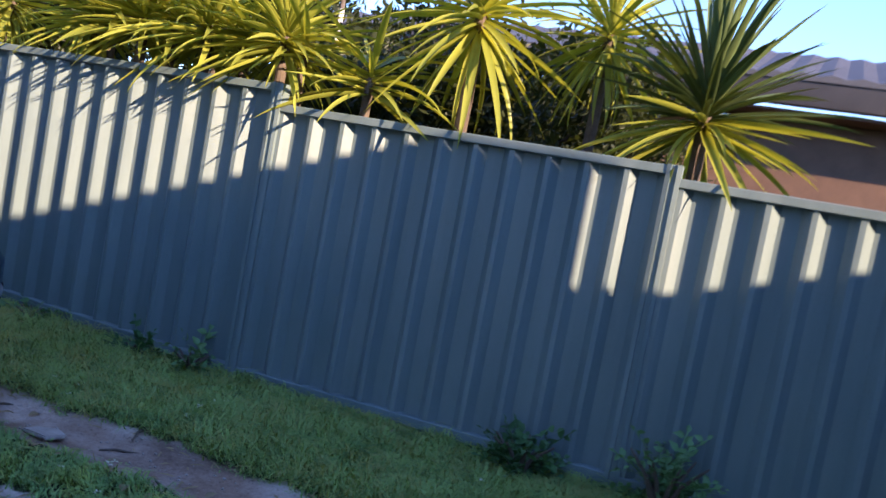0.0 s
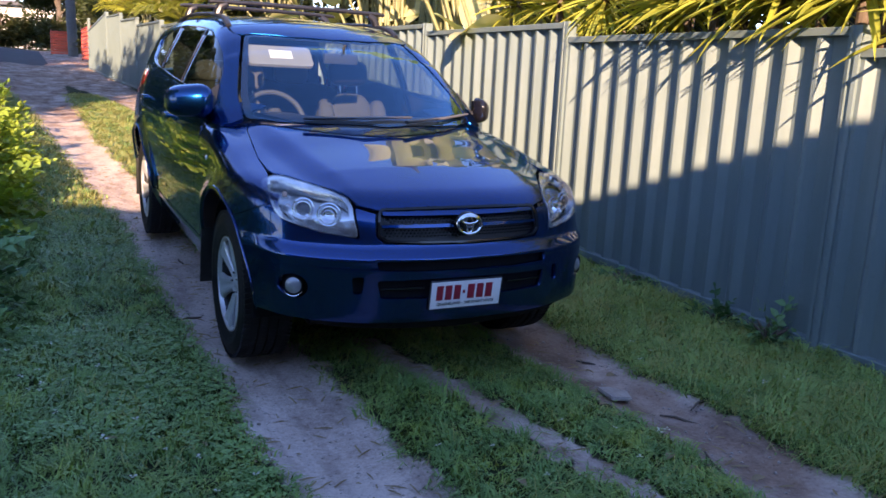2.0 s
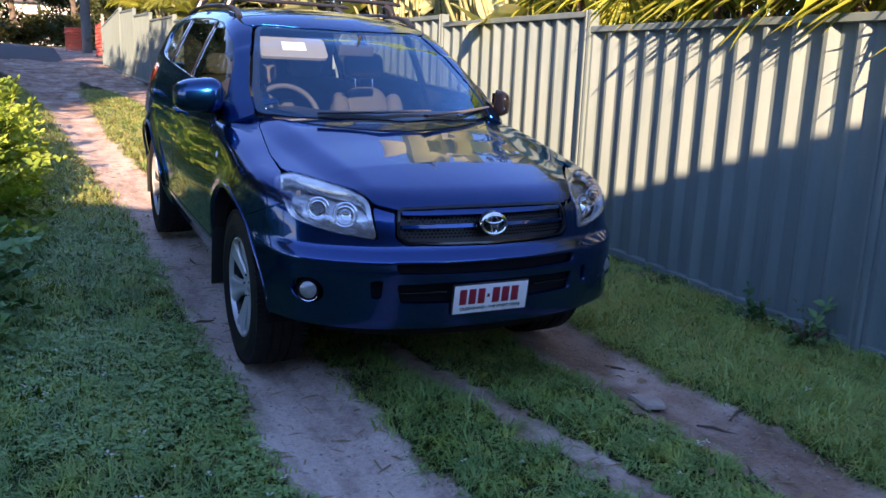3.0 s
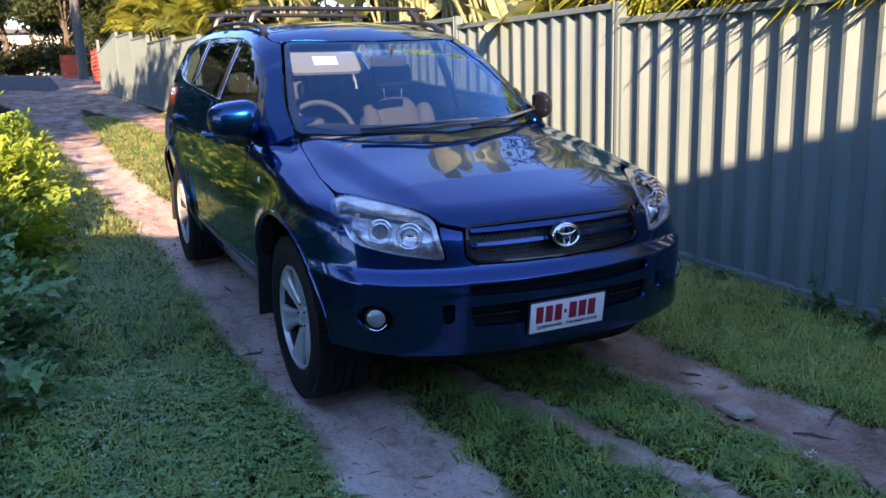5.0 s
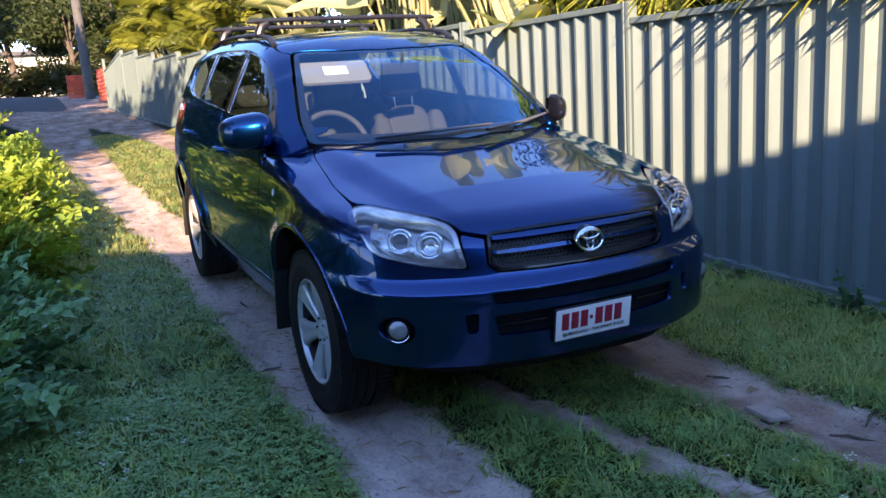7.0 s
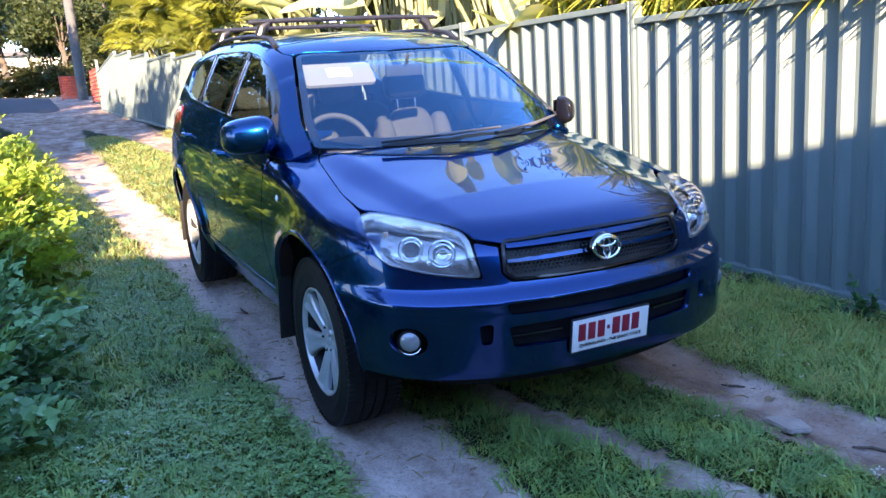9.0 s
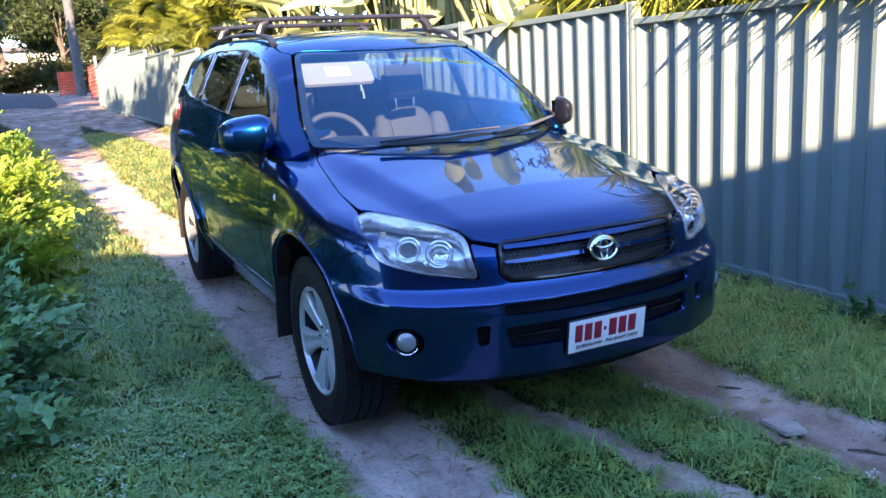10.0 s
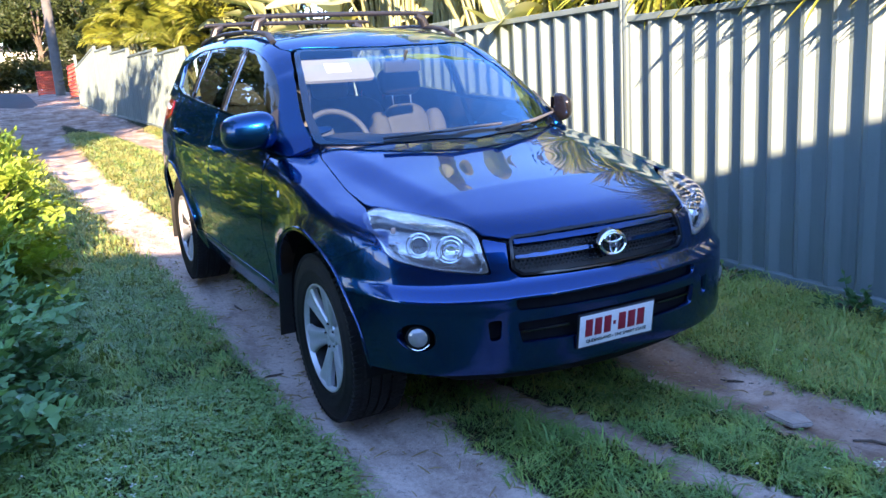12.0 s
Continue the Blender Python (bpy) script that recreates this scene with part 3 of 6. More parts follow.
FROSTED = surface("frosted_lens", (0.24, 0.25, 0.27), (0.34, 0.36, 0.38), 0.10, 0.3, scale=60)
CABIN_DARK = surface("cabin_plastic", (0.020, 0.022, 0.026), (0.035, 0.037, 0.042), 0.7, scale=20, bump=0.2)
CLOTH = surface("grey_seat_cloth", (0.056, 0.056, 0.057), (0.075, 0.075, 0.076), 0.9, scale=25, bump=0.5, fine=500)
CABIN_GREY = surface("cabin_grey", (0.055, 0.055, 0.058), (0.075, 0.075, 0.08), 0.6, scale=20, bump=0.2)
WIPER_GREY = surface("wiper_metal", (0.09, 0.088, 0.09), (0.15, 0.145, 0.15), 0.5, 0.2, scale=40)
PALE_CLOTH = surface("pale_lining", (0.21, 0.205, 0.195), (0.25, 0.245, 0.235), 0.85, scale=20, bump=0.3, fine=400)
PLATE_WHITE = surface("plate_white", (0.78, 0.77, 0.75), (0.84, 0.83, 0.81), 0.4, scale=30)
PLATE_RED = surface("plate_maroon", (0.28, 0.012, 0.030), (0.34, 0.018, 0.040), 0.4, scale=30)
AMBER = surface("amber_plastic", (0.62, 0.36, 0.26), (0.70, 0.44, 0.32), 0.2, scale=30)
TAIL_RED = surface("red_plastic", (0.20, 0.006, 0.006), (0.28, 0.010, 0.010), 0.12, scale=30, coat=1.0)

car = thing("car", "dark blue metallic car with roof racks on dirt ruts", "car", at=pose(0, 0, -0.04, 2.29, 0, 0))

# bonnet
hood_half = [(-0.01, 0.160), (-0.25, 0.205), (-0.42, 0.345), (-0.545, 0.60), (-0.655, 0.31), (-0.70, -0.08), (-0.698, -0.27), (-0.655, -0.314), (-0.600, -0.402),
             (-0.503, -0.570), (-0.467, -0.640), (-0.452, -0.694), (-0.36, -0.738), (-0.30, -0.742), (-0.01, -0.768)]
hood_edge = [T(x, y) for x, y in hood_half]
HOOD = patch(mirrored(hood_edge), TOP, body_field, res=0.028, r=0.03, gap=0.0006)
panel("bonnet", car, PAINT, HOOD)

# front wings
ARCH = 0.455
lamp_top = [T(-0.706, -0.312), T(-0.665, -0.323), T(-0.608, -0.410), T(-0.511, -0.577), T(-0.476, -0.645), T(-0.466, -0.690)]
lamp_low = [N(-0.457, 0.735), N(-0.519, 0.743), N(-0.595, 0.754), N(-0.673, 0.772), N(-0.729, 0.789), N(-0.748, 0.812), N(-0.754, 0.852)]
LAMP_LINE = lamp_top + lamp_low
wing = [T(-0.548, 0.60), T(-0.658, 0.31), T(-0.703, -0.08), T(-0.712, -0.295), S(-0.405, 0.903), S(-0.488, 0.862), S(-0.495, 0.836), S(-0.386, 0.792), S(-0.30, 0.759)]
wing += [S(y, z) for y, z in arc(0.0, ARCH, 121, -1, 15)] + [S(0.62, 0.34), S(0.625, 0.7), S(0.60, 0.95), S(0.575, 1.04)]
WING = patch(wing, Slant((1.0, 0.12, -0.55)), body_field, res=0.028, r=0.012, gap=0.0006)
wings = both("front_wing", car, PAINT, WING)
# painted sheet added behind the wing seam, keeps its gaps from looking black
UNDERLAY = patch([S(-0.27, 0.73), S(-0.27, 0.80), S(-0.40, 0.875), S(-0.50, 0.885), S(-0.54, 0.83), S(-0.50, 0.77), S(-0.40, 0.74)], Slant((1.0, 0.5, -0.2)), body_field, res=0.03, r=0.02, lift=-0.007, rim=0)
both("wing_bracket", car, PAINT, UNDERLAY)

# doors, sills and quarters
DOOR_A = patch([S(0.63, 0.44), S(0.63, 0.72), S(0.605, 0.96), S(0.60, 1.10), S(0.66, 1.155), S(1.0, 1.165), S(1.615, 1.188), S(1.625, 0.75), S(1.60, 0.44)], SIDE, body_field, res=0.032, r=0.03)
DOOR_B = patch([S(1.605, 0.44), S(1.63, 0.75), S(1.62, 1.189), S(2.0, 1.204), S(2.62, 1.228), S(2.66, 1.05), S(2.55, 0.88)]
               + [S(y, z) for y, z in arc(WHEELBASE, ARCH + 0.03, 102, 165, 8)] + [S(2.18, 0.44)], SIDE, body_field, res=0.032, r=0.03)
QUARTER = patch([S(y, z) for y, z in arc(WHEELBASE, ARCH, 2, 172, 14)] + [S(2.22, 0.455)]
                + [S(y, z) for y, z in arc(WHEELBASE, ARCH + 0.033, 165, 103, 8)] + [S(2.555, 0.88), S(2.665, 1.05), S(2.627, 1.228), S(3.0, 1.24), S(3.25, 1.24), S(3.36, 1.0), S(3.38, 0.55), S(3.30, 0.36)],
                SIDE, body_field, res=0.035, r=0.015)
SILL = patch([S(0.44, 0.30), S(0.46, 0.435), S(2.20, 0.435), S(2.22, 0.30)], SIDE, body_field, res=0.04, r=0.01)
fronts = both("front_door", car, PAINT, DOOR_A)
rears = both("rear_door", car, PAINT, DOOR_B)
both("rear_quarter", car, PAINT, QUARTER)
both("sill", car, PAINT, SILL)

# front bumper with its intakes
def loop_on_nose(pts):
    return [N(x, z) for x, z in pts]


def round_hole(x, z, r, n=18):
    return [N(x + r * math.cos(2 * math.pi * k / n), z + r * math.sin(2 * math.pi * k / n)) for k in range(n)]


bumper = [S(y, z) for y, z in arc(0.0, ARCH, 176, 122, 9)]
bumper = [S(-0.42, 0.30), *bumper, S(-0.30, 0.756), S(-0.386, 0.788), S(-0.494, 0.830), *lamp_low[:-1][::-1], N(-0.464, 0.80), T(-0.462, -0.700), T(-0.45, -0.705), T(-0.40, -0.732),
          N(-0.385, 0.835), N(-0.392, 0.745), N(-0.36, 0.718), N(-0.18, 0.712), N(-0.01, 0.710)]
low_edge = [N(-0.01, 0.392), N(-0.45, 0.392), N(-0.70, 0.398)]
half = bumper[1:]
ring = [*half, *[(-x, y, z) for x, y, z in half[::-1]], *[(-x, y, z) for x, y, z in low_edge[::-1]], *low_edge]
upper_slot = [(-0.405, 0.652), (-0.2, 0.653), (0.0, 0.654), (0.2, 0.653), (0.405, 0.652), (0.395, 0.618), (0.2, 0.614), (0.0, 0.613), (-0.2, 0.614), (-0.395, 0.618)]
lower_slot = [(-0.400, 0.572), (-0.2, 0.576), (0.0, 0.577), (0.2, 0.576), (0.400, 0.572), (0.385, 0.500), (0.2, 0.497), (0.0, 0.496), (-0.2, 0.497), (-0.385, 0.500)]
pocket = [(-0.498, 0.585), (-0.455, 0.587), (-0.460, 0.520), (-0.492, 0.517)]
FOG = (-0.705, 0.533)
holes = [loop_on_nose(upper_slot), loop_on_nose(lower_slot), loop_on_nose(pocket), [(-x, y, z) for x, y, z in loop_on_nose(pocket)],
         round_hole(*FOG, 0.048), round_hole(-FOG[0], FOG[1], 0.048)]
BUMPER = patch(ring, NOSE, body_field, holes, res=0.026, r=0.012, hole_r=0.012, rim=0.03)
panel("front_bumper", car, PAINT, BUMPER)
BACKING = patch(loop_on_nose([(-0.55, 0.66), (0.55, 0.66), (0.55, 0.49), (-0.55, 0.49)]), NOSE, body_field, res=0.06, r=0.005, lift=-0.035, rim=0)
panel("intake_mesh", car, DULL_BLACK, BACKING, "black plastic air intake")
# near-black strip, the darkness under the bumper put into its colour
VALANCE = patch([N(-0.70, 0.390), N(-0.45, 0.388), N(-0.01, 0.388), N(0.01, 0.388), N(0.45, 0.388), N(0.70, 0.390), N(0.58, 0.335), N(0.01, 0.31), N(-0.01, 0.31), N(-0.58, 0.335)], NOSE, body_field, res=0.05, r=0.01, lift=-0.035)
panel("lower_valance", car, DULL_BLACK, VALANCE, "near-black skirt for the shaded space under the bumper")
for z in (0.536,):
    for s in (-1, 1):
        bar = patch(loop_on_nose([(s * 0.39, z + 0.006), (s * 0.2, z + 0.008), (s * 0.2, z - 0.006), (s * 0.39, z - 0.006)]), NOSE, body_field, res=0.03, r=0.003, lift=-0.012, rim=0.02)
        panel("intake_slat", car, GLOSS_BLACK, bar)

# grille
GRILLE_LINE = loop_on_nose([(-0.375, 0.842), (-0.36, 0.853), (-0.2, 0.858), (0, 0.860), (0.2, 0.858), (0.36, 0.853), (0.375, 0.842), (0.388, 0.748), (0.355, 0.722), (0.18, 0.716), (0, 0.714), (-0.18, 0.716), (-0.355, 0.722), (-0.388, 0.748)])
INNER = loop_on_nose([(-0.362, 0.838), (-0.35, 0.843), (-0.2, 0.847), (0, 0.849), (0.2, 0.847), (0.35, 0.843), (0.362, 0.838), (0.373, 0.752), (0.345, 0.733), (0.18, 0.727), (0, 0.725), (-0.18, 0.727), (-0.345, 0.733), (-0.373, 0.752)])
grille = child("grille", mesh_of("grille", [], []), car)
panel("grille_frame", grille, GLOSS_BLACK, patch(GRILLE_LINE, NOSE, body_field, [INNER], res=0.02, r=0.008, lift=0.004, rim=0.03))
panel("grille_back", grille, BLACK_TRIM, patch(GRILLE_LINE, NOSE, body_field, res=0.04, r=0.008, lift=-0.035, rim=0))
for z0, z1, x in ((0.826, 0.843, 0.36), (0.778, 0.793, 0.368)):
    panel("grille_bar", grille, PAINT, patch(loop_on_nose([(-x, z1), (-0.12, z1 + 0.003), (0, z1 + 0.003), (0.12, z1 + 0.003), (x, z1), (x, z0), (0.12, z0), (0, z0), (-0.12, z0), (-x, z0)]), NOSE, body_field, res=0.02, r=0.004, lift=0.001, rim=0.025))
bm = bmesh.new()
for row, z in enumerate((0.812, 0.801, 0.768, 0.756, 0.744)):
    for k in range(44):
        x = -0.352 + 0.0163 * k + (0.008 if row % 2 else 0)
        c = Vector(N(x, z)) + Vector((0, 0.012, 0))
        v = [bm.verts.new(c + Vector(o)) for o in ((-0.0065, 0, 0), (0, 0, -0.005), (0.0065, 0, 0), (0, 0, 0.005), (0, -0.007, 0))]
        for a, b in ((0, 1), (1, 2), (2, 3), (3, 0)):
            bm.faces.new((v[a], v[b], v[4]))
tagged(part("grille_mesh", bm, GLOSS_BLACK, grille, smooth=False), kind="stuff")


def oval_ring(bm, at, rx, rz, bar, lean=0.0, n=40):
    rows = []
    for k in range(n):
        a = 2 * math.pi * k / n
        c = Vector((math.cos(a) * rx, 0, math.sin(a) * rz))
        o = Vector((math.cos(a), 0, math.sin(a)))
        rows.append([bm.verts.new(Vector(at) + Matrix.Rotation(lean, 3, "X") @ (c + o * (bar * math.cos(b)) + Vector((0, -bar * 0.8 * math.sin(b), 0)))) for b in (0, math.pi / 4, math.pi / 2, 3 * math.pi / 4, math.pi)])
    for a, b in zip(rows, rows[1:] + rows[:1]):
        for i in range(4):
            bm.faces.new((a[i], b[i], b[i + 1], a[i + 1]))


boss = N(0, 0.796)
bm = bmesh.new()
oval_ring(bm, (0, boss[1] - 0.012, 0.796), 0.026, 0.020, 0.030, -0.2)
part("emblem_boss", bm, GLOSS_BLACK, grille)
bm = bmesh.new()
oval_ring(bm, (0, boss[1] - 0.034, 0.796), 0.055, 0.040, 0.0062, -0.2)
oval_ring(bm, (0, boss[1] - 0.034, 0.796), 0.015, 0.035, 0.0048, -0.2)
oval_ring(bm, (0, boss[1] - 0.034, 0.814), 0.037, 0.015, 0.0048, -0.2)
part("emblem", bm, CHROME, grille, "chrome oval ring badge")

# headlamps and fog lamps
COVER = patch(LAMP_LINE, NOSE, body_field, res=0.02, r=0.03, lift=0.003, rim=0.012)
BOWL = patch(LAMP_LINE, NOSE, body_field, res=0.022, r=0.03, lift=-0.055, rim=0)
FLANGE = patch(LAMP_LINE, NOSE, body_field, [[tuple(np.array(p) * 0.90 + np.mean(LAMP_LINE, 0) * 0.10) for p in LAMP_LINE]], res=0.015, r=0.03, lift=-0.004, rim=0.04)


def disc(bm, at, way, r, depth, n=24):
    """A round dish or dome facing along way."""
    way = Vector(way).normalized()
    u = way.orthogonal().normalized()
    w = way.cross(u)
    rings = []
    for f, d in ((1.0, 0.0), (0.8, 0.35), (0.5, 0.75), (0.2, 0.97)):
        rings.append([bm.verts.new(Vector(at) + way * (depth * d) + (u * math.cos(t) + w * math.sin(t)) * r * f) for t in (2 * math.pi * k / n for k in range(n))])
    tip = bm.verts.new(Vector(at) + way * depth)
    for a, b in zip(rings, rings[1:]):
        for k in range(n):
            bm.faces.new((a[k], a[(k + 1) % n], b[(k + 1) % n], b[k]))
    for k in range(n):
        bm.faces.new((rings[-1][k], rings[-1][(k + 1) % n], tip))


def hoop(bm, at, way, r, bar, n=28, m=8):
    way = Vector(way).normalized()
    u = way.orthogonal().normalized()
    w = way.cross(u)
    rows = []
    for k in range(n):
        a = 2 * math.pi * k / n
        o = u * math.cos(a) + w * math.sin(a)
        rows.append([bm.verts.new(Vector(at) + o * (r + bar * math.cos(b)) + way * bar * math.sin(b)) for b in (2 * math.pi * j / m for j in range(m))])
    for a, b in zip(rows, rows[1:] + rows[:1]):
        for j in range(m):
            bm.faces.new((a[j], a[(j + 1) % m], b[(j + 1) % m], b[j]))


AHEAD = Vector((-0.35, -0.93, 0.05))
for s in (1, -1):
    flip = s < 0
    lamp = panel("headlamp", car, REFLECTOR, BOWL, "clear headlamp with two round projector lenses", flip)
    panel("lamp_flange", lamp, REFLECTOR, FLANGE, "", flip)
    cover = panel("lamp_cover", lamp, LAMP_GLASS, COVER, "clear plastic cover", flip)
    for x, z, r, dark in ((-0.654, 0.832, 0.042, True), (-0.565, 0.816, 0.046, False)):
        c = Vector(N(x, z)) + Vector((0.012, 0.040, 0))
        way = Vector((AHEAD.x * s, AHEAD.y, AHEAD.z))
        c.x *= s
        bm = bmesh.new()
        hoop(bm, c, way, r, 0.0035)
        hoop(bm, c + way * 0.012, way, r * 0.74, 0.0025)
        part("lamp_ring", bm, CHROME, lamp)
        bm = bmesh.new()
        disc(bm, c, way, r * 0.70, 0.022 if dark else -0.02)
        part("projector_lens", bm, GLOSS_BLACK if dark else CHROME, lamp)
    for x, z, r in ((-0.612, 0.789, 0.010),):
        c = Vector(N(x, z)) + Vector((0.012, 0.034, 0))
        bm = bmesh.new()
        disc(bm, (c.x * s, c.y, c.z), (AHEAD.x * s, AHEAD.y, AHEAD.z), r, 0.006, 14)
        part("lamp_recess", bm, CHROME, lamp)
    c = Vector(N(-0.712, 0.875)) + Vector((0.02, 0.035, 0))
    bm = bmesh.new()
    box(bm, (-0.008, -0.008, -0.010), (0.008, 0.008, 0.010), 0.005, Matrix.Translation((c.x * s, c.y, c.z)) @ Matrix.Rotation(radians(-35 * s), 4, "Z"))
    part("indicator_bulb", bm, AMBER, lamp, "amber indicator")
    f = Vector(N(*FOG))
    way = Vector((-0.55 * s, -0.83, 0.0))
    at = Vector((f.x * s, f.y, f.z)) - way * 0.004
    bm = bmesh.new()
    disc(bm, at, way, 0.035, 0.014)
    fog = part("fog_lamp", bm, FROSTED, car, "round frosted fog lamp")
    bm = bmesh.new()
    hoop(bm, at, way, 0.038, 0.004)
    part("fog_bezel", bm, DULL_BLACK, fog)
    # chrome sliver added as the bright highlight low in the fog recess
    bm = bmesh.new()
    side = Vector((-way.y, way.x, 0)).normalized()
    tube(bm, [at + (side * math.cos(radians(a)) + Vector((0, 0, math.sin(radians(a))))) * 0.0445 + way * 0.003 for a in range(212, 333, 10)], [0.0008] + [0.0018] * 11 + [0.0008], 6)
    part("fog_trim", bm, CHROME, fog, "chrome crescent for the glint under the lens")

# number plate
py = N(0, 0.50)[1] - 0.007
bm = bmesh.new()
box(bm, (-0.186, -0.004, -0.067), (0.186, 0.004, 0.067), 0.003)
plate = part("number_plate", bm, PLATE_WHITE, car, "white number plate with maroon bars")
plate.matrix_basis = pose(-0.020, py, 0.510, 6, 0, 0) @ Matrix.Diagonal((0.89, 1, 0.89, 1))
x = -0.158
for w in (0.034, 0.034, 0.034, 0.012, 0.036, 0.036, 0.036):
    bm = bmesh.new()
    h = 0.008 if w < 0.02 else 0.036
    box(bm, (x, -0.0062, 0.012 - h), (x + w, -0.003, 0.012 + h), 0.0015)
    part("plate_bar", bm, PLATE_RED, plate)
    x += w + (0.012 if w > 0.02 else 0.014)
words = bpy.data.curves.new("plate_words", "FONT")
words.body, words.size, words.align_x = "QUEENSLAND - THE SMART STATE", 0.0195, "CENTER"
words.extrude = 0.0006
words.materials.append(GLOSS_BLACK)
bpy.context.view_layer.update()
lettering = new("plate_lettering", words)
lettering.parent = plate
lettering.matrix_basis = pose(0, -0.0062, -0.050, 90, 0, 0)
plate_frame = bmesh.new()
for lo, hi in (((-0.190, -0.003, 0.063), (0.190, 0.006, 0.0715)), ((-0.190, -0.003, -0.0715), (0.190, 0.006, -0.064)), ((-0.1905, -0.003, -0.064), (-0.184, 0.006, 0.063)), ((0.184, -0.003, -0.064), (0.1905, 0.006, 0.063))):
    box(plate_frame, lo, hi, 0.001)
part("plate_holder", plate_frame, BLACK_TRIM, plate)

# glasshouse
SCREEN_VIEW = Slant((0, 0.75, -0.66))
C = cabin_field


def W(x, z):
    return tuple(cast(cabin_field, [(x, -0.6, z)], [(0, 1.0, 0)])[0])


screen_half = [W(-0.01, 1.098), W(-0.33, 1.098), W(-0.50, 1.094), W(-0.645, 1.100), W(-0.632, 1.20), W(-0.570, 1.36), W(-0.495, 1.495), W(-0.46, 1.508), W(-0.25, 1.503), W(-0.01, 1.501)]
SCREEN = patch(mirrored(screen_half), SCREEN_VIEW, cabin_field, res=0.04, r=0.03, rim=0.004, lift=-0.002)
panel("windscreen", car, SCREEN_GLASS, SCREEN, "clear windscreen")
inset = [tuple(np.array(p) * (0.940, 1, 1) + np.array((0, 0.0, 0.008 if i < 4 else (-0.014 if i > 6 else 0)))) for i, p in enumerate(screen_half)]
SEAL = patch(mirrored(screen_half), SCREEN_VIEW, cabin_field, [mirrored(inset)], res=0.03, r=0.03, rim=0.006, lift=-0.006)
panel("screen_seal", car, GLOSS_BLACK, SEAL)
dlo = [(0.645, 1.171), (0.775, 1.315), (1.03, 1.448), (1.28, 1.507), (1.56, 1.530), (1.80, 1.537), (2.45, 1.533), (2.80, 1.505), (3.00, 1.43), (2.93, 1.29), (2.72, 1.252), (2.2, 1.226), (1.6, 1.200), (1.0, 1.180)]


def rounded(pts, times=2):
    """Cuts the corners of an open line, ends kept."""
    for _ in range(times):
        out = [pts[0]]
        for a, b in zip(pts, pts[1:]):
            out += [tuple(0.75 * p + 0.25 * q for p, q in zip(a, b)), tuple(0.25 * p + 0.75 * q for p, q in zip(a, b))]
        pts = out + [pts[-1]]
    return pts


dlo = rounded(dlo[:9]) + dlo[9:]
roof_side = [(-0.545, y) for y in (1.12, 1.3, 1.7, 2.2, 2.7, 3.1)]
frame_line = [S(0.44, 1.05, C), W(-0.652, 1.09), W(-0.641, 1.20), W(-0.579, 1.36), W(-0.502, 1.497)] + [T(x, y, C) for x, y in roof_side] + [S(3.22, 1.40, C), S(3.28, 1.22, C), S(2.72, 1.222, C), S(2.2, 1.205, C), S(1.6, 1.180, C), S(1.0, 1.150, C), S(0.70, 1.07, C)]
RINGS = patch(frame_line, Slant((1.0, 0.25, -0.25)), cabin_field, [[S(y, z, C) for y, z in dlo]], res=0.03, r=0.03, rim=0.02)
both("cabin_frame", car, PAINT, RINGS)
roof_line = [W(-0.01, 1.506), W(-0.25, 1.508), W(-0.46, 1.513), W(-0.498, 1.503)] + [T(x + 0.002, y, C) for x, y in roof_side] + [T(-0.3, 3.2, C), T(-0.01, 3.22, C)]
ROOF = patch(mirrored(roof_line), TOP, cabin_field, res=0.05, r=0.02, rim=0.012)
panel("roof", car, PAINT, ROOF)


def side_piece(pts, r=0.015, lift=0.0, rim=0.01, res=0.04):
    return patch([S(y, z, C) for y, z in pts], Slant((1.0, 0.0, -0.2)), cabin_field, res=res, r=r, lift=lift, rim=rim)


def top_at(y):
    return float(np.interp(y, [p[0] for p in dlo[:-5]], [p[1] for p in dlo[:-5]]))


def low_at(y):
    return float(np.interp(y, [1.0, 1.6, 2.2, 2.72, 2.93], [1.180, 1.200, 1.226, 1.252, 1.29]))


b0, b1, c0, c1 = 1.545, 1.615, 2.42, 2.50
panes = [[(0.645, 1.171), (0.70, 1.24), (0.77, 1.31), (0.895, 1.385), (1.03, 1.444), (1.28, 1.503), (1.50, 1.523), (b0 - 0.03, 1.523), (b0, low_at(b0)), (1.0, 1.181)],
         [(b1, low_at(b1)), (b1 - 0.03, 1.526), (1.80, 1.534), (c0 - 0.05, 1.531), (c0, low_at(c0))],
         [(c1, low_at(c1)), (c1 - 0.05, 1.527), (2.80, 1.500), (2.98, 1.43), (2.92, 1.296), (2.72, 1.256)]]
for n, pts in enumerate(panes):
    both("side_window", car, TINTED_GLASS if n else CLEAR_GLASS, side_piece(pts, lift=-0.008, rim=0.0), "tinted side window")
for lo, hi in ((b0, b1), (c0, c1)):
    both("window_pillar", car, GLOSS_BLACK, side_piece([(lo + 0.002, low_at(lo)), (lo - 0.03, 1.526), (hi - 0.032, 1.528), (hi - 0.002, low_at(hi))], 0.004, -0.003, 0.02, 0.02))
    both("pillar_strip", car, CHROME, side_piece([(lo - 0.008, low_at(lo)), (lo - 0.038, 1.524), (lo - 0.030, 1.525), (lo, low_at(lo))], 0.002, 0.001, 0.012, 0.02))
belt_line = [(0.66, 1.166), (1.0, 1.174), (1.6, 1.194), (2.2, 1.220), (2.72, 1.246), (2.94, 1.285), (3.015, 1.43), (3.003, 1.43), (2.925, 1.296), (2.715, 1.258), (2.2, 1.232), (1.6, 1.206), (1.0, 1.186), (0.68, 1.178)]
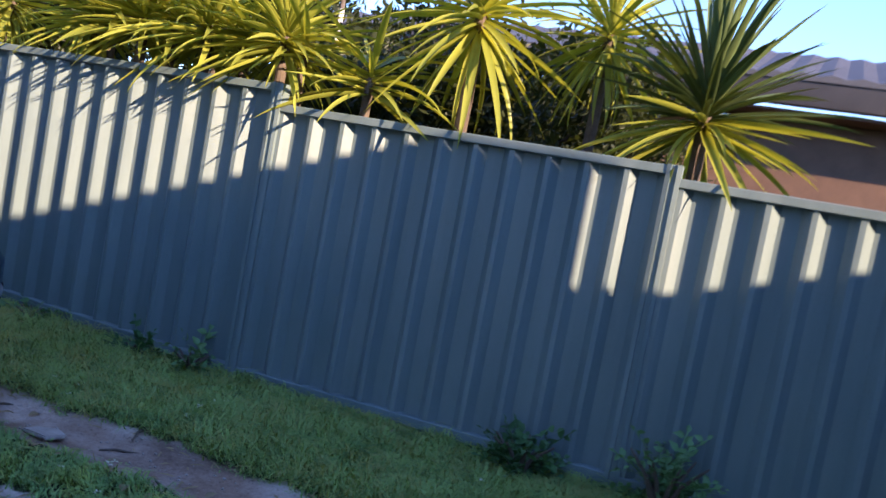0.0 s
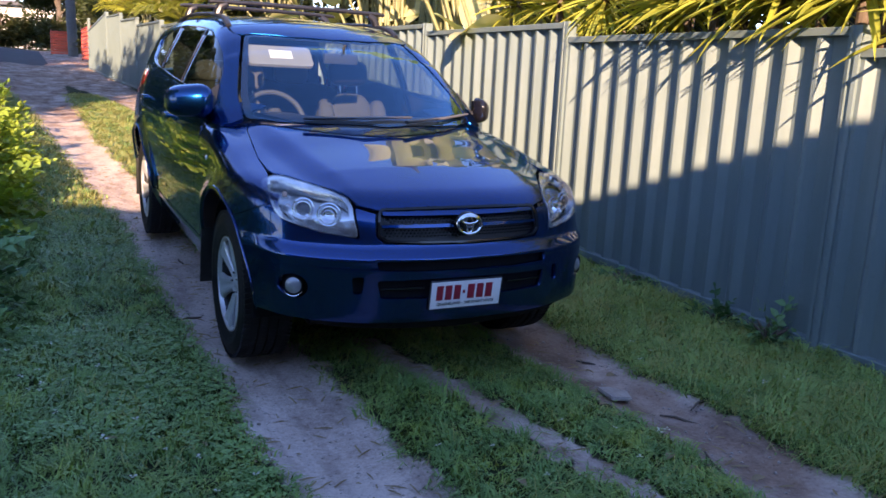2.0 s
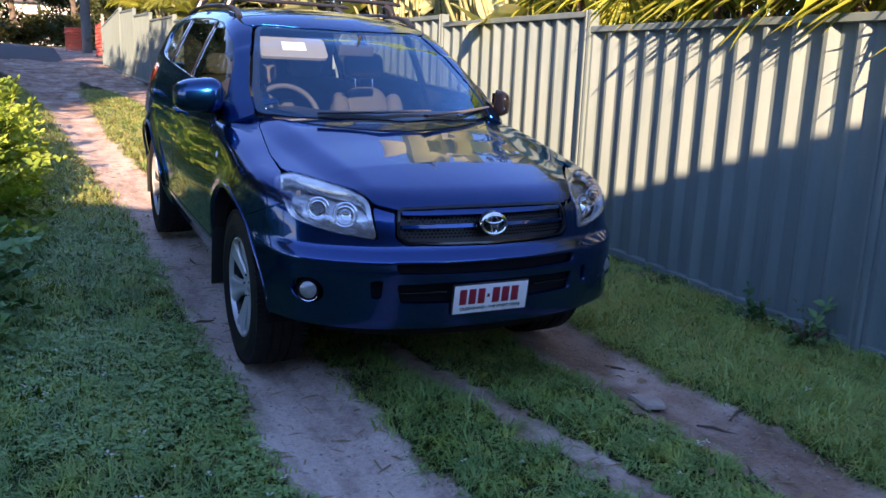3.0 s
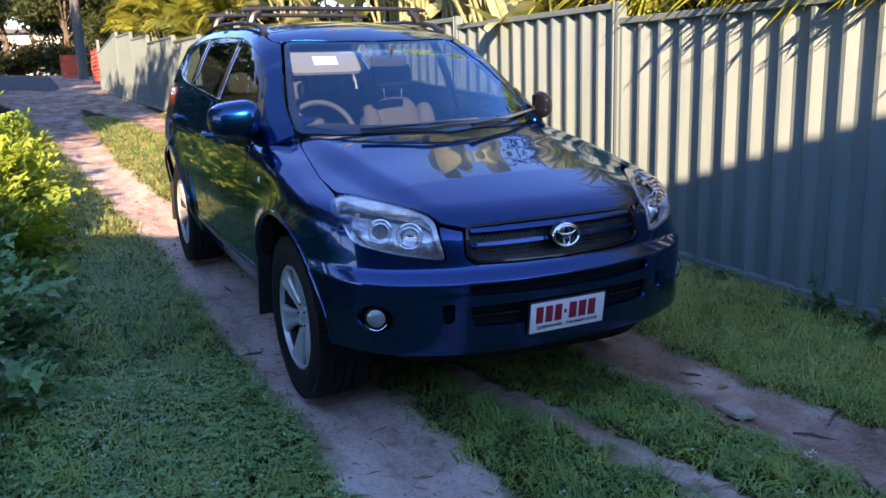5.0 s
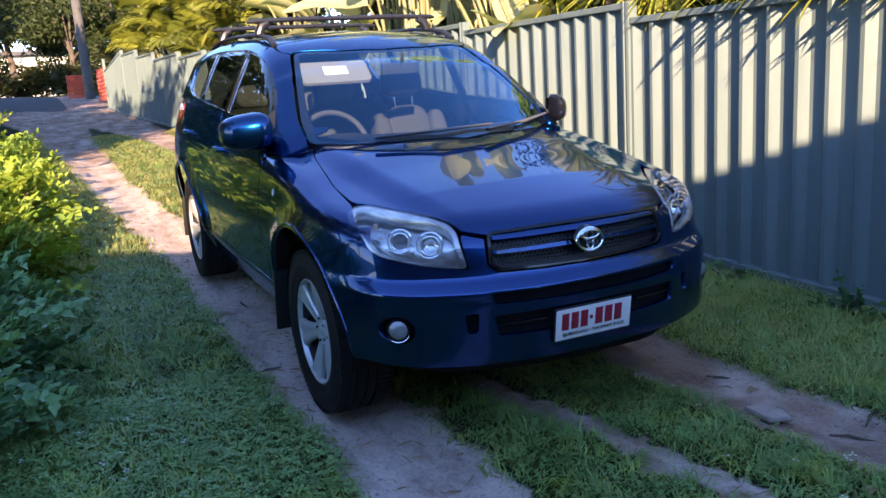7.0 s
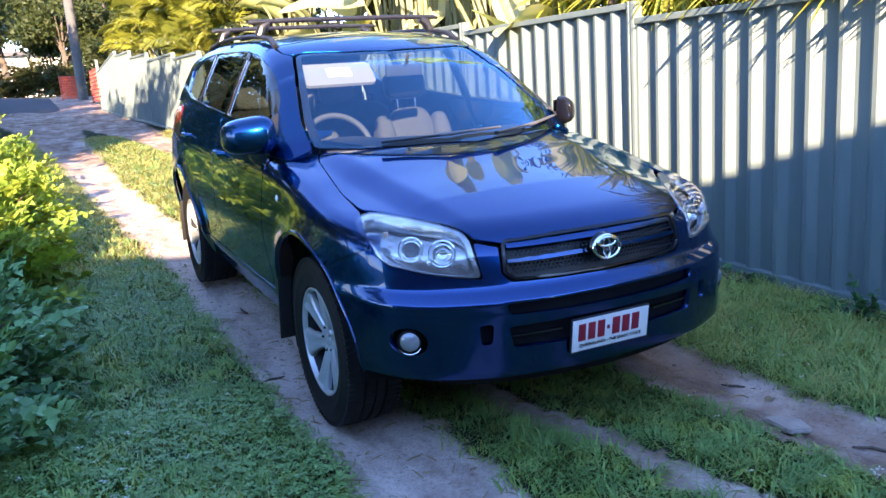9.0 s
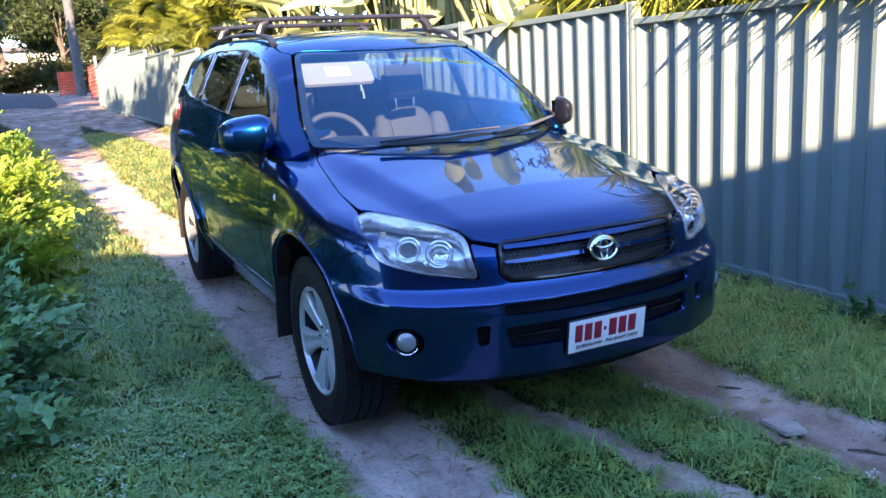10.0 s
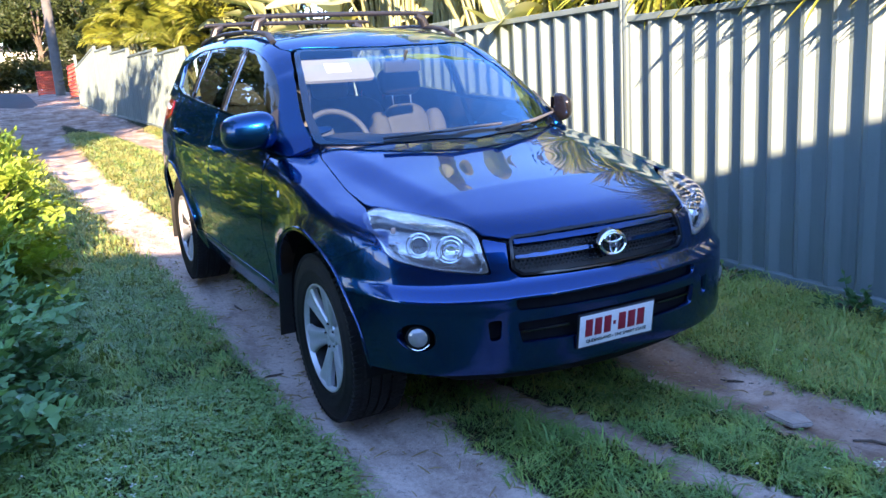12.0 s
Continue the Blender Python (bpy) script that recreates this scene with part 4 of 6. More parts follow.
both("belt_strip", car, CHROME, side_piece(belt_line, 0.004, 0.004, 0.015, 0.02), "bright strip under the windows")
SAIL = patch([S(0.60, 1.128, C), S(0.615, 1.165, C), S(0.705, 1.245, C), S(0.735, 1.172, C)], Slant((1.0, 0.0, -0.2)), cabin_field, res=0.03, r=0.01, lift=0.006, rim=0.02)
both("mirror_sail", car, BLACK_TRIM, SAIL)
COWL = patch([T(-0.53, 0.60), T(-0.42, 0.372), T(-0.25, 0.237), T(0, 0.20), T(0.25, 0.237), T(0.42, 0.372), T(0.53, 0.60), T(0.40, 0.55), T(0, 0.40), T(-0.40, 0.55)], TOP, body_field, res=0.04, r=0.01, lift=-0.012, rim=0)
panel("cowl", car, BLACK_TRIM, COWL)


# mirrors
def mirror_shell(s):
    mid, wide = (0.884, 0.112) if s < 0 else (0.815, 0.052)  # the far one is folded in
    bm = bmesh.new()
    bmesh.ops.create_uvsphere(bm, u_segments=32, v_segments=20, radius=1.0)
    for v in bm.verts:
        x, y, z = v.co
        x, z = (math.copysign(abs(c) ** 0.62, c) for c in (x, z))
        y = max(y, -1.0) if y < 0 else min(y, 0.25)
        v.co = Vector((s * (mid + wide * x), 0.60 + 0.100 * y + 0.04 * x, (1.158 if s < 0 else 1.150) + ((0.084 if s < 0 else 0.072) - 0.010 * x) * z - 0.006 * x))
    return bm


for s in (-1, 1):
    shell = part("door_mirror", mirror_shell(s), PAINT if s < 0 else GLOSS_BLACK, car, "rounded body-coloured door mirror" if s < 0 else "dark door mirror folded in")
    bm = bmesh.new()
    tube(bm, [(s * 0.76, 0.63, 1.13), (s * 0.81, 0.60, 1.118), (s * 0.86, 0.59, 1.12)], [0.034, 0.030, 0.04], 12, flat=0.6)
    part("mirror_foot", bm, BLACK_TRIM, shell)
    bm = bmesh.new()
    box(bm, (s * 0.884 - 0.09, 0.626, 1.095) if s < 0 else (0.775, 0.626, 1.095), (s * 0.884 + 0.09, 0.632, 1.220) if s < 0 else (0.852, 0.632, 1.205), 0.003)
    part("mirror_glass", bm, CHROME, shell)

# wipers
def on_glass(x, z):
    return tuple(np.array(W(x, z)) + (0, -0.012, 0.012))


for a, b, c in ((on_glass(-0.40, 1.106), on_glass(-0.10, 1.122), on_glass(0.17, 1.128)), (on_glass(0.12, 1.108), on_glass(0.40, 1.120), on_glass(0.655, 1.128))):
    bm = bmesh.new()
    tube(bm, [a, b], [0.016, 0.010], 8, flat=0.5)
    wiper = part("wiper", bm, BLACK_TRIM, car)
    bm = bmesh.new()
    mid = Vector(b)
    tube(bm, [mid + (Vector(a) - mid) * 0.35, mid, c], [0.009, 0.012, 0.008], 8, flat=0.7)
    part("wiper_blade", bm, WIPER_GREY, wiper)

# roof rails and load bars
for s in (-1, 1):
    bm = bmesh.new()
    path = [T(-0.535, 1.26, C), (-0.532, 1.36, 1.588), (-0.53, 1.52, 1.606), (-0.525, 1.8, 1.620), (-0.525, 2.3, 1.620), (-0.525, 2.65, 1.606), (-0.525, 2.9, 1.578), T(-0.525, 3.0, C)]
    tube(bm, [(x * -s, y, z) for x, y, z in path], [0.018, 0.020, 0.016, 0.014, 0.014, 0.016, 0.020, 0.016], 10, flat=0.8)
    rail = part("roof_rail", bm, BLACK_TRIM, car)
for y, z in ((1.60, 1.690), (2.60, 1.682)):
    bm = bmesh.new()
    tube(bm, [(-0.585, y, z - 0.004), (-0.56, y, z), (-0.3, y, z + 0.006), (0.3, y, z + 0.006), (0.56, y, z), (0.585, y, z - 0.004)], [0.012, 0.019, 0.02, 0.02, 0.019, 0.012], 12, flat=0.7)
    rack = part("load_bar", bm, BRUSHED, car, "grey metal load bar")
    for s in (-1, 1):
        bm = bmesh.new()
        tube(bm, [(s * 0.47, y, z - 0.008), (s * 0.51, y, z - 0.028), (s * 0.53, y, z - 0.075)], [0.022, 0.030, 0.030], 10, flat=0.9)
        part("clamp", bm, BRUSHED, rack)


# wheels
def lathe(bm, profile, n=48):
    """Turns (radius, along x) rows about the x axis."""
    rows = [[bm.verts.new((x, r * math.cos(a), r * math.sin(a))) for a in (2 * math.pi * k / n for k in range(n))] for r, x in profile]
    for a, b in zip(rows, rows[1:]):
        for k in range(n):
            bm.faces.new((a[k], a[(k + 1) % n], b[(k + 1) % n], b[k]))


def build_wheel(name):
    w = child(name, mesh_of(name, [], []), car)
    bm = bmesh.new()
    prof = [(0.222, -0.098), (0.232, -0.108), (0.240, -0.112), (0.246, -0.110), (0.275, -0.120), (0.290, -0.120), (0.293, -0.117), (0.318, -0.117), (0.338, -0.106), (0.347, -0.094)]
    for x in (-0.045, 0.0, 0.045):
        prof += [(0.352, x - 0.016), (0.352, x - 0.006), (0.343, x - 0.005), (0.343, x + 0.005), (0.352, x + 0.006)]
    prof += [(0.347, 0.094), (0.338, 0.106), (0.318, 0.117), (0.275, 0.120), (0.240, 0.112), (0.222, 0.098)]
    lathe(bm, prof, 96)
    tyre = part("tyre", bm, RUBBER, w, sharp=50)
    bm = bmesh.new()
    for k in range(88):
        a = 2 * math.pi * k / 88
        for row, (x, half) in enumerate(((-0.094, 0.017), (0.094, 0.017), (-0.058, 0.011), (-0.022, 0.011), (0.022, 0.011), (0.058, 0.011))):
            lug = box(bm, (x - half, -0.0078, 0.335), (x + half, 0.0078, 0.3545 if row > 1 else 0.3505), 0.0)
            skew = Matrix.Translation((x, 0, 0)) @ Matrix.Rotation(radians((14, -14, 24, -24, 24, -24)[row]), 4, "Z") @ Matrix.Translation((-x, 0, 0))
            bmesh.ops.transform(bm, matrix=Matrix.Rotation(a + 0.012 * row, 4, "X") @ skew, verts=lug)
    tagged(part("tread", bm, RUBBER, tyre, smooth=False), kind="stuff")
    bm = bmesh.new()
    lathe(bm, [(0.222, -0.100), (0.226, -0.106), (0.220, -0.108), (0.211, -0.100), (0.208, -0.088)], 64)
    rim = part("rim", bm, ALLOY, w, "silver alloy rim with six broad grooved spokes", sharp=40)
    # barrel in dark metal: the shade behind the spokes is in its colour
    bm = bmesh.new()
    lathe(bm, [(0.2085, -0.089), (0.200, -0.03), (0.196, 0.08)], 48)
    part("rim_barrel", bm, BRUSHED, rim)
    for k in range(6):
        bm = bmesh.new()
        rows = []
        for r, half, x, thick, dip in ((0.030, 0.024, -0.064, 0.03, 0.000), (0.06, 0.026, -0.072, 0.03, 0.000), (0.095, 0.030, -0.080, 0.028, 0.001), (0.13, 0.036, -0.087, 0.026, 0.002), (0.17, 0.045, -0.094, 0.024, 0.002), (0.198, 0.056, -0.098, 0.022, 0.002), (0.213, 0.070, -0.100, 0.020, 0.001)):
            rows.append([bm.verts.new((x + dx, y * half, math.sqrt(max(r * r - (y * half) ** 2 * 0.8, 1e-6)))) for dx, y in ((thick, -1.0), (0.006, -1.0), (-0.002, -0.78), (-0.003, -0.42), (dip, -0.20), (dip, 0.20), (-0.003, 0.42), (-0.002, 0.78), (0.006, 1.0), (thick, 1.0))])
        for a, b in zip(rows, rows[1:]):
            for j in range(9):
                bm.faces.new((a[j], a[j + 1], b[j + 1], b[j]))
        bmesh.ops.rotate(bm, verts=bm.verts, cent=(0, 0, 0), matrix=Matrix.Rotation(2 * math.pi * k / 6 + 0.20, 3, "X"))
        part("spoke", bm, ALLOY, rim, sharp=30)
    bm = bmesh.new()
    lathe(bm, [(0.066, -0.066), (0.062, -0.074), (0.045, -0.070), (0.040, -0.060)], 32)
    part("hub_ring", bm, ALLOY, rim)
    bm = bmesh.new()
    disc(bm, (-0.064, 0, 0), (-1, 0, 0), 0.032, 0.014)
    part("centre_cap", bm, ALLOY, rim)
    for k in range(5):
        a = 2 * math.pi * k / 5
        bm = bmesh.new()
        disc(bm, (-0.066, 0.052 * math.cos(a), 0.052 * math.sin(a)), (-1, 0, 0), 0.009, 0.014, 8)
        part("wheel_nut", bm, GLOSS_BLACK, rim)
    # brake disc dull black, so the spoke gaps look shaded
    bm = bmesh.new()
    lathe(bm, [(0.02, -0.02), (0.15, -0.02), (0.155, 0.0), (0.02, 0.0)], 40)
    part("brake_disc", bm, DULL_BLACK, w)
    return w


wheel = build_wheel("wheel")
wheel.matrix_basis = pose(-0.712, 0, HUB_Z, 0, 0, 0)
for x, y, turn in ((-0.742, WHEELBASE, 0), (0.712, 0, 180), (0.742, WHEELBASE, 180)):
    twin = copy_thing(wheel, pose(x, y, HUB_Z, 0, 0, turn))
    twin.parent = car

# raised lips round the wheel arches
for s in (-1, 1):
    for hub, a0, a1 in ((0.0, 177, -6), (WHEELBASE, 172, 6)):
        bm = bmesh.new()
        line = [S(y, z) for y, z in arc(hub, ARCH + 0.012, a0, a1, 26)]
        tube(bm, [(x * -s + s * 0.001, y, z) for x, y, z in line], [0.002] + [0.0045] * (len(line) - 2) + [0.002], 8)
        part("arch_lip", bm, PAINT, car)

# wheel housings, underside and flaps
for s in (-1, 1):
    for y in (0, WHEELBASE):
        bm = bmesh.new()
        rows = []
        for a in np.linspace(-20, 184, 24):
            cy, cz = y + 0.43 * math.cos(radians(a)), HUB_Z + 0.43 * math.sin(radians(a))
            rows.append([bm.verts.new((s * x, cy, cz)) for x in (0.805, 0.50)])
        for a, b in zip(rows, rows[1:]):
            bm.faces.new((a[0], b[0], b[1], a[1]))
        c = bm.verts.new((s * 0.50, y, HUB_Z))
        for a, b in zip(rows, rows[1:]):
            bm.faces.new((a[1], b[1], c))
        part("wheel_housing", bm, DULL_BLACK, car)
        bm = bmesh.new()
        box(bm, (-0.125, -0.006, -0.15), (0.125, 0.006, 0.15), 0.004, Matrix.Translation((s * 0.735, y + 0.445, 0.385 if y == 0 else 0.36)) @ Matrix.Rotation(radians(8), 4, "X"))
        part("mud_flap", bm, BLACK_TRIM, car)
bm = bmesh.new()
box(bm, (-0.56, -0.45, 0.27), (0.56, 3.3, 0.34), 0.02)
part("underbody", bm, DULL_BLACK, car)
bm = bmesh.new()
box(bm, (-0.52, -0.50, 0.30), (0.52, 0.35, 0.70), 0.03)
part("engine_bay", bm, BLACK_TRIM, car)
bm = bmesh.new()
box(bm, (-0.72, 3.24, 0.36), (0.72, 3.37, 1.20), 0.05)
tail = part("tailgate", bm, PAINT, car)

# tail lamps, handles, badge
TAIL = patch([S(2.92, 1.09), S(2.86, 1.15), S(2.88, 1.20), S(3.06, 1.205), S(3.22, 1.18), S(3.27, 1.10), S(3.26, 1.0), S(3.12, 1.05)], SIDE, body_field, res=0.02, r=0.03, lift=0.003, rim=0.02)
both("tail_lamp", car, TAIL_RED, TAIL, "red tail lamp")
for doors, y, z in ((fronts, 1.47, 1.005), (rears, 2.44, 1.035)):
    for s, door in zip((1, -1), doors):
        c = Vector(S(y, z))
        bm = bmesh.new()
        tube(bm, [(s * (c.x + 0.008), y - 0.085, z), (s * (c.x - 0.026), y - 0.065, z), (s * (c.x - 0.030), y, z + 0.002), (s * (c.x - 0.026), y + 0.065, z), (s * (c.x + 0.008), y + 0.085, z)], [0.012, 0.015, 0.015, 0.015, 0.012], 10)
        part("door_handle", bm, PAINT, door, "body-coloured pull handle")
for s, w in zip((1, -1), wings):
    c = Vector(S(0.36, 0.905))
    bm = bmesh.new()
    disc(bm, (s * (c.x + 0.001), 0.36, 0.905), (-s, 0, 0.1), 0.017, 0.006, 16)
    part("side_repeater", bm, PLATE_WHITE, w)

# inside the cabin
bm = bmesh.new()
rows = []
for x in np.linspace(-0.70, 0.70, 15):
    lift = 0.035 * math.exp(-((x + 0.36) / 0.17) ** 2)
    rows.append([bm.verts.new((x, y, z + lift * k)) for y, z, k in ((0.30 + 0.35 * x * x, 1.070, 0), (0.55 + 0.15 * x * x, 1.075, 0.4), (0.78, 1.065, 1), (0.86, 1.02, 0.6), (0.88, 0.75, 0), (0.70, 0.55, 0))])
for a, b in zip(rows, rows[1:]):
    for j in range(5):
        bm.faces.new((a[j], a[j + 1], b[j + 1], b[j]))
part("dashboard", bm, CABIN_DARK, car)
bm = bmesh.new()
hoop(bm, (0, 0, 0), (0, -0.93, 0.37), 0.185, 0.015, 36, 10)
for a in (0, 180, 270):
    p = Matrix.Rotation(radians(21.7), 3, "X") @ Vector((0.17 * math.cos(radians(a)), 0, 0.17 * math.sin(radians(a))))
    tube(bm, [(0, 0.02, 0), p], 0.016, 8)
bmesh.ops.translate(bm, verts=bm.verts, vec=(-0.36, 0.90, 1.02))
part("steering_wheel", bm, CABIN_GREY, car)


def pillow(bm, rx, ry, rz, m, power=0.5):
    """A stuffed block with round corners and a slight crown."""
    g = bmesh.ops.create_uvsphere(bm, u_segments=28, v_segments=18, radius=1.0)
    for v in g["verts"]:
        v.co = m @ Vector(math.copysign(abs(c) ** power, c) * r for c, r in zip(v.co, (rx, ry, rz)))


def seat(x, y, rest, rise=0.0):
    bm = bmesh.new()
    pillow(bm, 0.25, 0.27, 0.09, Matrix.Translation((x, y + 0.16, 0.57)))
    part("seat_cushion", bm, CLOTH, car)
    lean = Matrix.Translation((x, y + 0.46, 0.80 + rise)) @ Matrix.Rotation(radians(-14), 4, "X")
    bm = bmesh.new()
    pillow(bm, 0.165, 0.062, 0.31, lean, 0.6)
    back = part("seat_back", bm, CLOTH, car)
    for side in (-1, 1):
        bm = bmesh.new()
        pillow(bm, 0.062, 0.085, 0.285, lean @ Matrix.Translation((side * 0.188, -0.020, -0.02)), 0.65)
        part("seat_bolster", bm, CLOTH, back)
        bm = bmesh.new()
        tube(bm, [(x + side * 0.06, y + 0.535, 1.08 + rise), (x + side * 0.06, y + 0.560, 1.20 + rise)], 0.006, 6)
        part("headrest_post", bm, CHROME, back)
    bm = bmesh.new()
    pillow(bm, 0.135, 0.055, 0.085, Matrix.Translation((x, y + 0.575, 1.235 + rise)) @ Matrix.Rotation(radians(-8), 4, "X"), 0.55)
    part("headrest", bm, rest, back)


seat(-0.36, 1.08, CLOTH)
# passenger headrest near black: its shaded silhouette is put into the colour
seat(0.36, 1.08, DULL_BLACK, 0.055)
bm = bmesh.new()
pillow(bm, 0.62, 0.24, 0.09, Matrix.Translation((0, 2.28, 0.57)), 0.4)
pillow(bm, 0.62, 0.08, 0.30, Matrix.Translation((0, 2.50, 0.88)), 0.4)
rear_seat = part("rear_seat", bm, CLOTH, car)
for x in (-0.38, 0.20):
    bm = bmesh.new()
    pillow(bm, 0.13, 0.05, 0.075, Matrix.Translation((x, 2.46, 1.235)), 0.55)
    part("headrest", bm, PALE_CLOTH, rear_seat)
bm = bmesh.new()
box(bm, (-0.70, 0.60, 0.33), (0.70, 3.3, 0.36), 0.0)
part("cabin_floor", bm, CABIN_DARK, car, smooth=False)
bm = bmesh.new()
sheet = [(0.165 * u + 0.025 * math.cos(a), 0.048 * v + 0.027 * math.sin(a)) for u, v, a0 in ((1, 1, 0), (-1, 1, 90), (-1, -1, 180), (1, -1, 270)) for a in (radians(a0 + 15 * k) for k in range(7))]
back_, front_ = ([bm.verts.new((x, y, z)) for x, z in sheet] for y in (0.009, -0.009))
bm.faces.new(back_)
bm.faces.new(front_[::-1])
for k in range(len(sheet)):
    n = (k + 1) % len(sheet)
    bm.faces.new((back_[k], front_[k], front_[n], back_[n]))
visor = part("sun_visor", bm, PALE_CLOTH, car, "pale fold-down sun visor")
visor.matrix_basis = pose(-0.325, 0.93, 1.395, -48, 0, 0)
bm = bmesh.new()
box(bm, (-0.055, -0.0105, -0.022), (0.075, -0.0085, 0.04), 0.001)
part("visor_label", bm, PLATE_WHITE, visor, "white sticker")
bm = bmesh.new()
box(bm, (-0.11, -0.012, -0.03), (0.11, 0.012, 0.03), 0.012)
tube(bm, [(0, -0.01, 0.02), (0, -0.05, 0.08)], 0.008, 8)
rear_view = part("rear_view_mirror", bm, CABIN_DARK, car)
rear_view.matrix_basis = pose(0.04, 0.92, 1.40, 0, 0, 8)
lining = [tuple(np.array(p) + ((0, 0.09, 0) if i < 4 else (0, 0, 0))) for i, p in enumerate(roof_line)]
HEADLINING = patch(mirrored(lining), TOP, cabin_field, res=0.10, r=0.02, rim=0, lift=-0.03)
panel("headlining", car, PALE_CLOTH, HEADLINING)
# dark sheet added inside, stops daylight showing through the back of the cabin
bm = bmesh.new()
box(bm, (-0.58, 2.94, 1.14), (0.58, 2.98, 1.505), 0.01)
part("tailgate_panel", bm, CABIN_DARK, tail)


# ---- plants ----
def leaf_paint(name, dark, light, rough=0.4, through_light=0.3, tip=None):
    """Leaves that are objects: each of its own tint, paler along the rib."""
    m, tree, b = shader(name)
    pick = tree.nodes.new("ShaderNodeObjectInfo").outputs["Random"]
    tint = ramp(tree, pick, [(0.0, dark), (1.0, light)])
    streak = noise_at(tree, 14.0, 4.0)
    tint = blend(tree, streak, tint, blend(tree, 0.35, tint, tip or light))
    tree.links.new(tint, b.inputs["Base Color"])
    b.inputs["Roughness"].default_value = rough
    b.inputs["Specular IOR Level"].default_value = 0.3
    clear = tree.nodes.new("ShaderNodeBsdfTranslucent")
    tree.links.new(blend(tree, 1.0, tint, (1.4, 1.3, 0.4), "MULTIPLY"), clear.inputs[0])
    mix = node(tree, "ShaderNodeMixShader", Fac=through_light)
    tree.links.new(b.outputs[0], mix.inputs[1])
    tree.links.new(clear.outputs[0], mix.inputs[2])
    tree.links.new(mix.outputs[0], tree.nodes["Material Output"].inputs[0])
    return m


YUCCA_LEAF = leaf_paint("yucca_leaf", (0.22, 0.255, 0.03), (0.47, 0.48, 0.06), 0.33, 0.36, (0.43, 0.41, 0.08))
# the same leaf darkened: the shade on one yucca is in its colour
SHADED_YUCCA = leaf_paint("shaded_yucca_leaf", (0.05, 0.085, 0.03), (0.12, 0.17, 0.06), 0.33, 0.15, (0.16, 0.17, 0.06))
BROAD_LEAF = leaf_paint("broad_leaf", (0.30, 0.36, 0.12), (0.70, 0.70, 0.42), 0.30, 0.34, (0.72, 0.69, 0.42))
PALM_LEAF = leaf_paint("palm_leaf", (0.045, 0.12, 0.02), (0.33, 0.40, 0.05), 0.4, 0.36, (0.58, 0.40, 0.05))
# shrub tints carry the light: darker leaves for shaded shrubs, brighter yellow for sunlit
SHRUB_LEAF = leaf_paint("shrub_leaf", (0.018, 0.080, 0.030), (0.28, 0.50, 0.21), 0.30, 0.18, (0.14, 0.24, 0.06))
SUNLIT_LEAF = leaf_paint("sunny_shrub_leaf", (0.09, 0.20, 0.025), (0.38, 0.49, 0.055), 0.4, 0.28, (0.28, 0.28, 0.05))
TREE_LEAF = foliage("tree_leaf", (0.020, 0.035, 0.014), (0.07, 0.09, 0.03))
BARK = surface("bark", (0.06, 0.045, 0.035), (0.20, 0.16, 0.125), 0.9, scale=6, bump=0.8, fine=40)
STEM = surface("green_stem", (0.16, 0.17, 0.07), (0.30, 0.29, 0.14), 0.5, scale=8, bump=0.2)
TWIG = surface("twig", (0.07, 0.05, 0.035), (0.16, 0.12, 0.09), 0.9, scale=20, bump=0.5)


def strap_mesh(name, length, width, droop, material, fold=0.35, steps=9):
    """A long folded blade that starts along +x and bends down."""
    verts, faces, p, a = [], [], Vector((0, 0, 0)), 0.0
    for k in range(steps + 1):
        t = k / steps
        w = width * (min(1.0, 0.55 + 1.6 * t) * (1 - t ** 3.2) + 0.015)
        n = Vector((math.sin(a), 0, math.cos(a)))
        verts += [p + Vector((0, -w / 2, 0)) + n * (w * fold), p, p + Vector((0, w / 2, 0)) + n * (w * fold)]
        a += droop * (0.35 + 1.3 * t) / steps
        p = p + Vector((math.cos(a), 0, -math.sin(a))) * (length / steps)
    for k in range(steps):
        i = 3 * k
        faces += [(i, i + 3, i + 4, i + 1), (i + 1, i + 4, i + 5, i + 2)]
    return mesh_of(name, verts, faces, material, True)


def paddle_mesh(name, length, width, droop, material, wave, seed):
    """A broad paddle leaf on a stalk, with a rib and torn waves."""
    rng = random.Random(seed)
    verts, faces, p, a = [], [], Vector((0, 0, 0)), 0.0
    steps, across = 16, (-1.0, -0.5, 0.0, 0.5, 1.0)
    for k in range(steps + 1):
        t = k / steps
        w = width * 0.5 * max(0.02, math.sin(math.pi * min(1, t * 0.97 + 0.03) ** 0.75)) ** 0.65
        n = Vector((math.sin(a), 0, math.cos(a)))
        for c in across:
            dip = 0.30 * abs(c) * w + wave * w * math.sin(9 * t + 2.0 * c + rng.random() * 0.9) * abs(c)
            verts.append(p + Vector((0, c * w, 0)) + n * dip)
        a += droop * (0.3 + 1.4 * t) / steps
        p = p + Vector((math.cos(a), 0, -math.sin(a))) * (length / steps)
    m = len(across)
    for k in range(steps):
        for j in range(m - 1):
            i = k * m + j
            faces.append((i, i + m, i + m + 1, i + 1))
    return mesh_of(name, verts, faces, material, True)


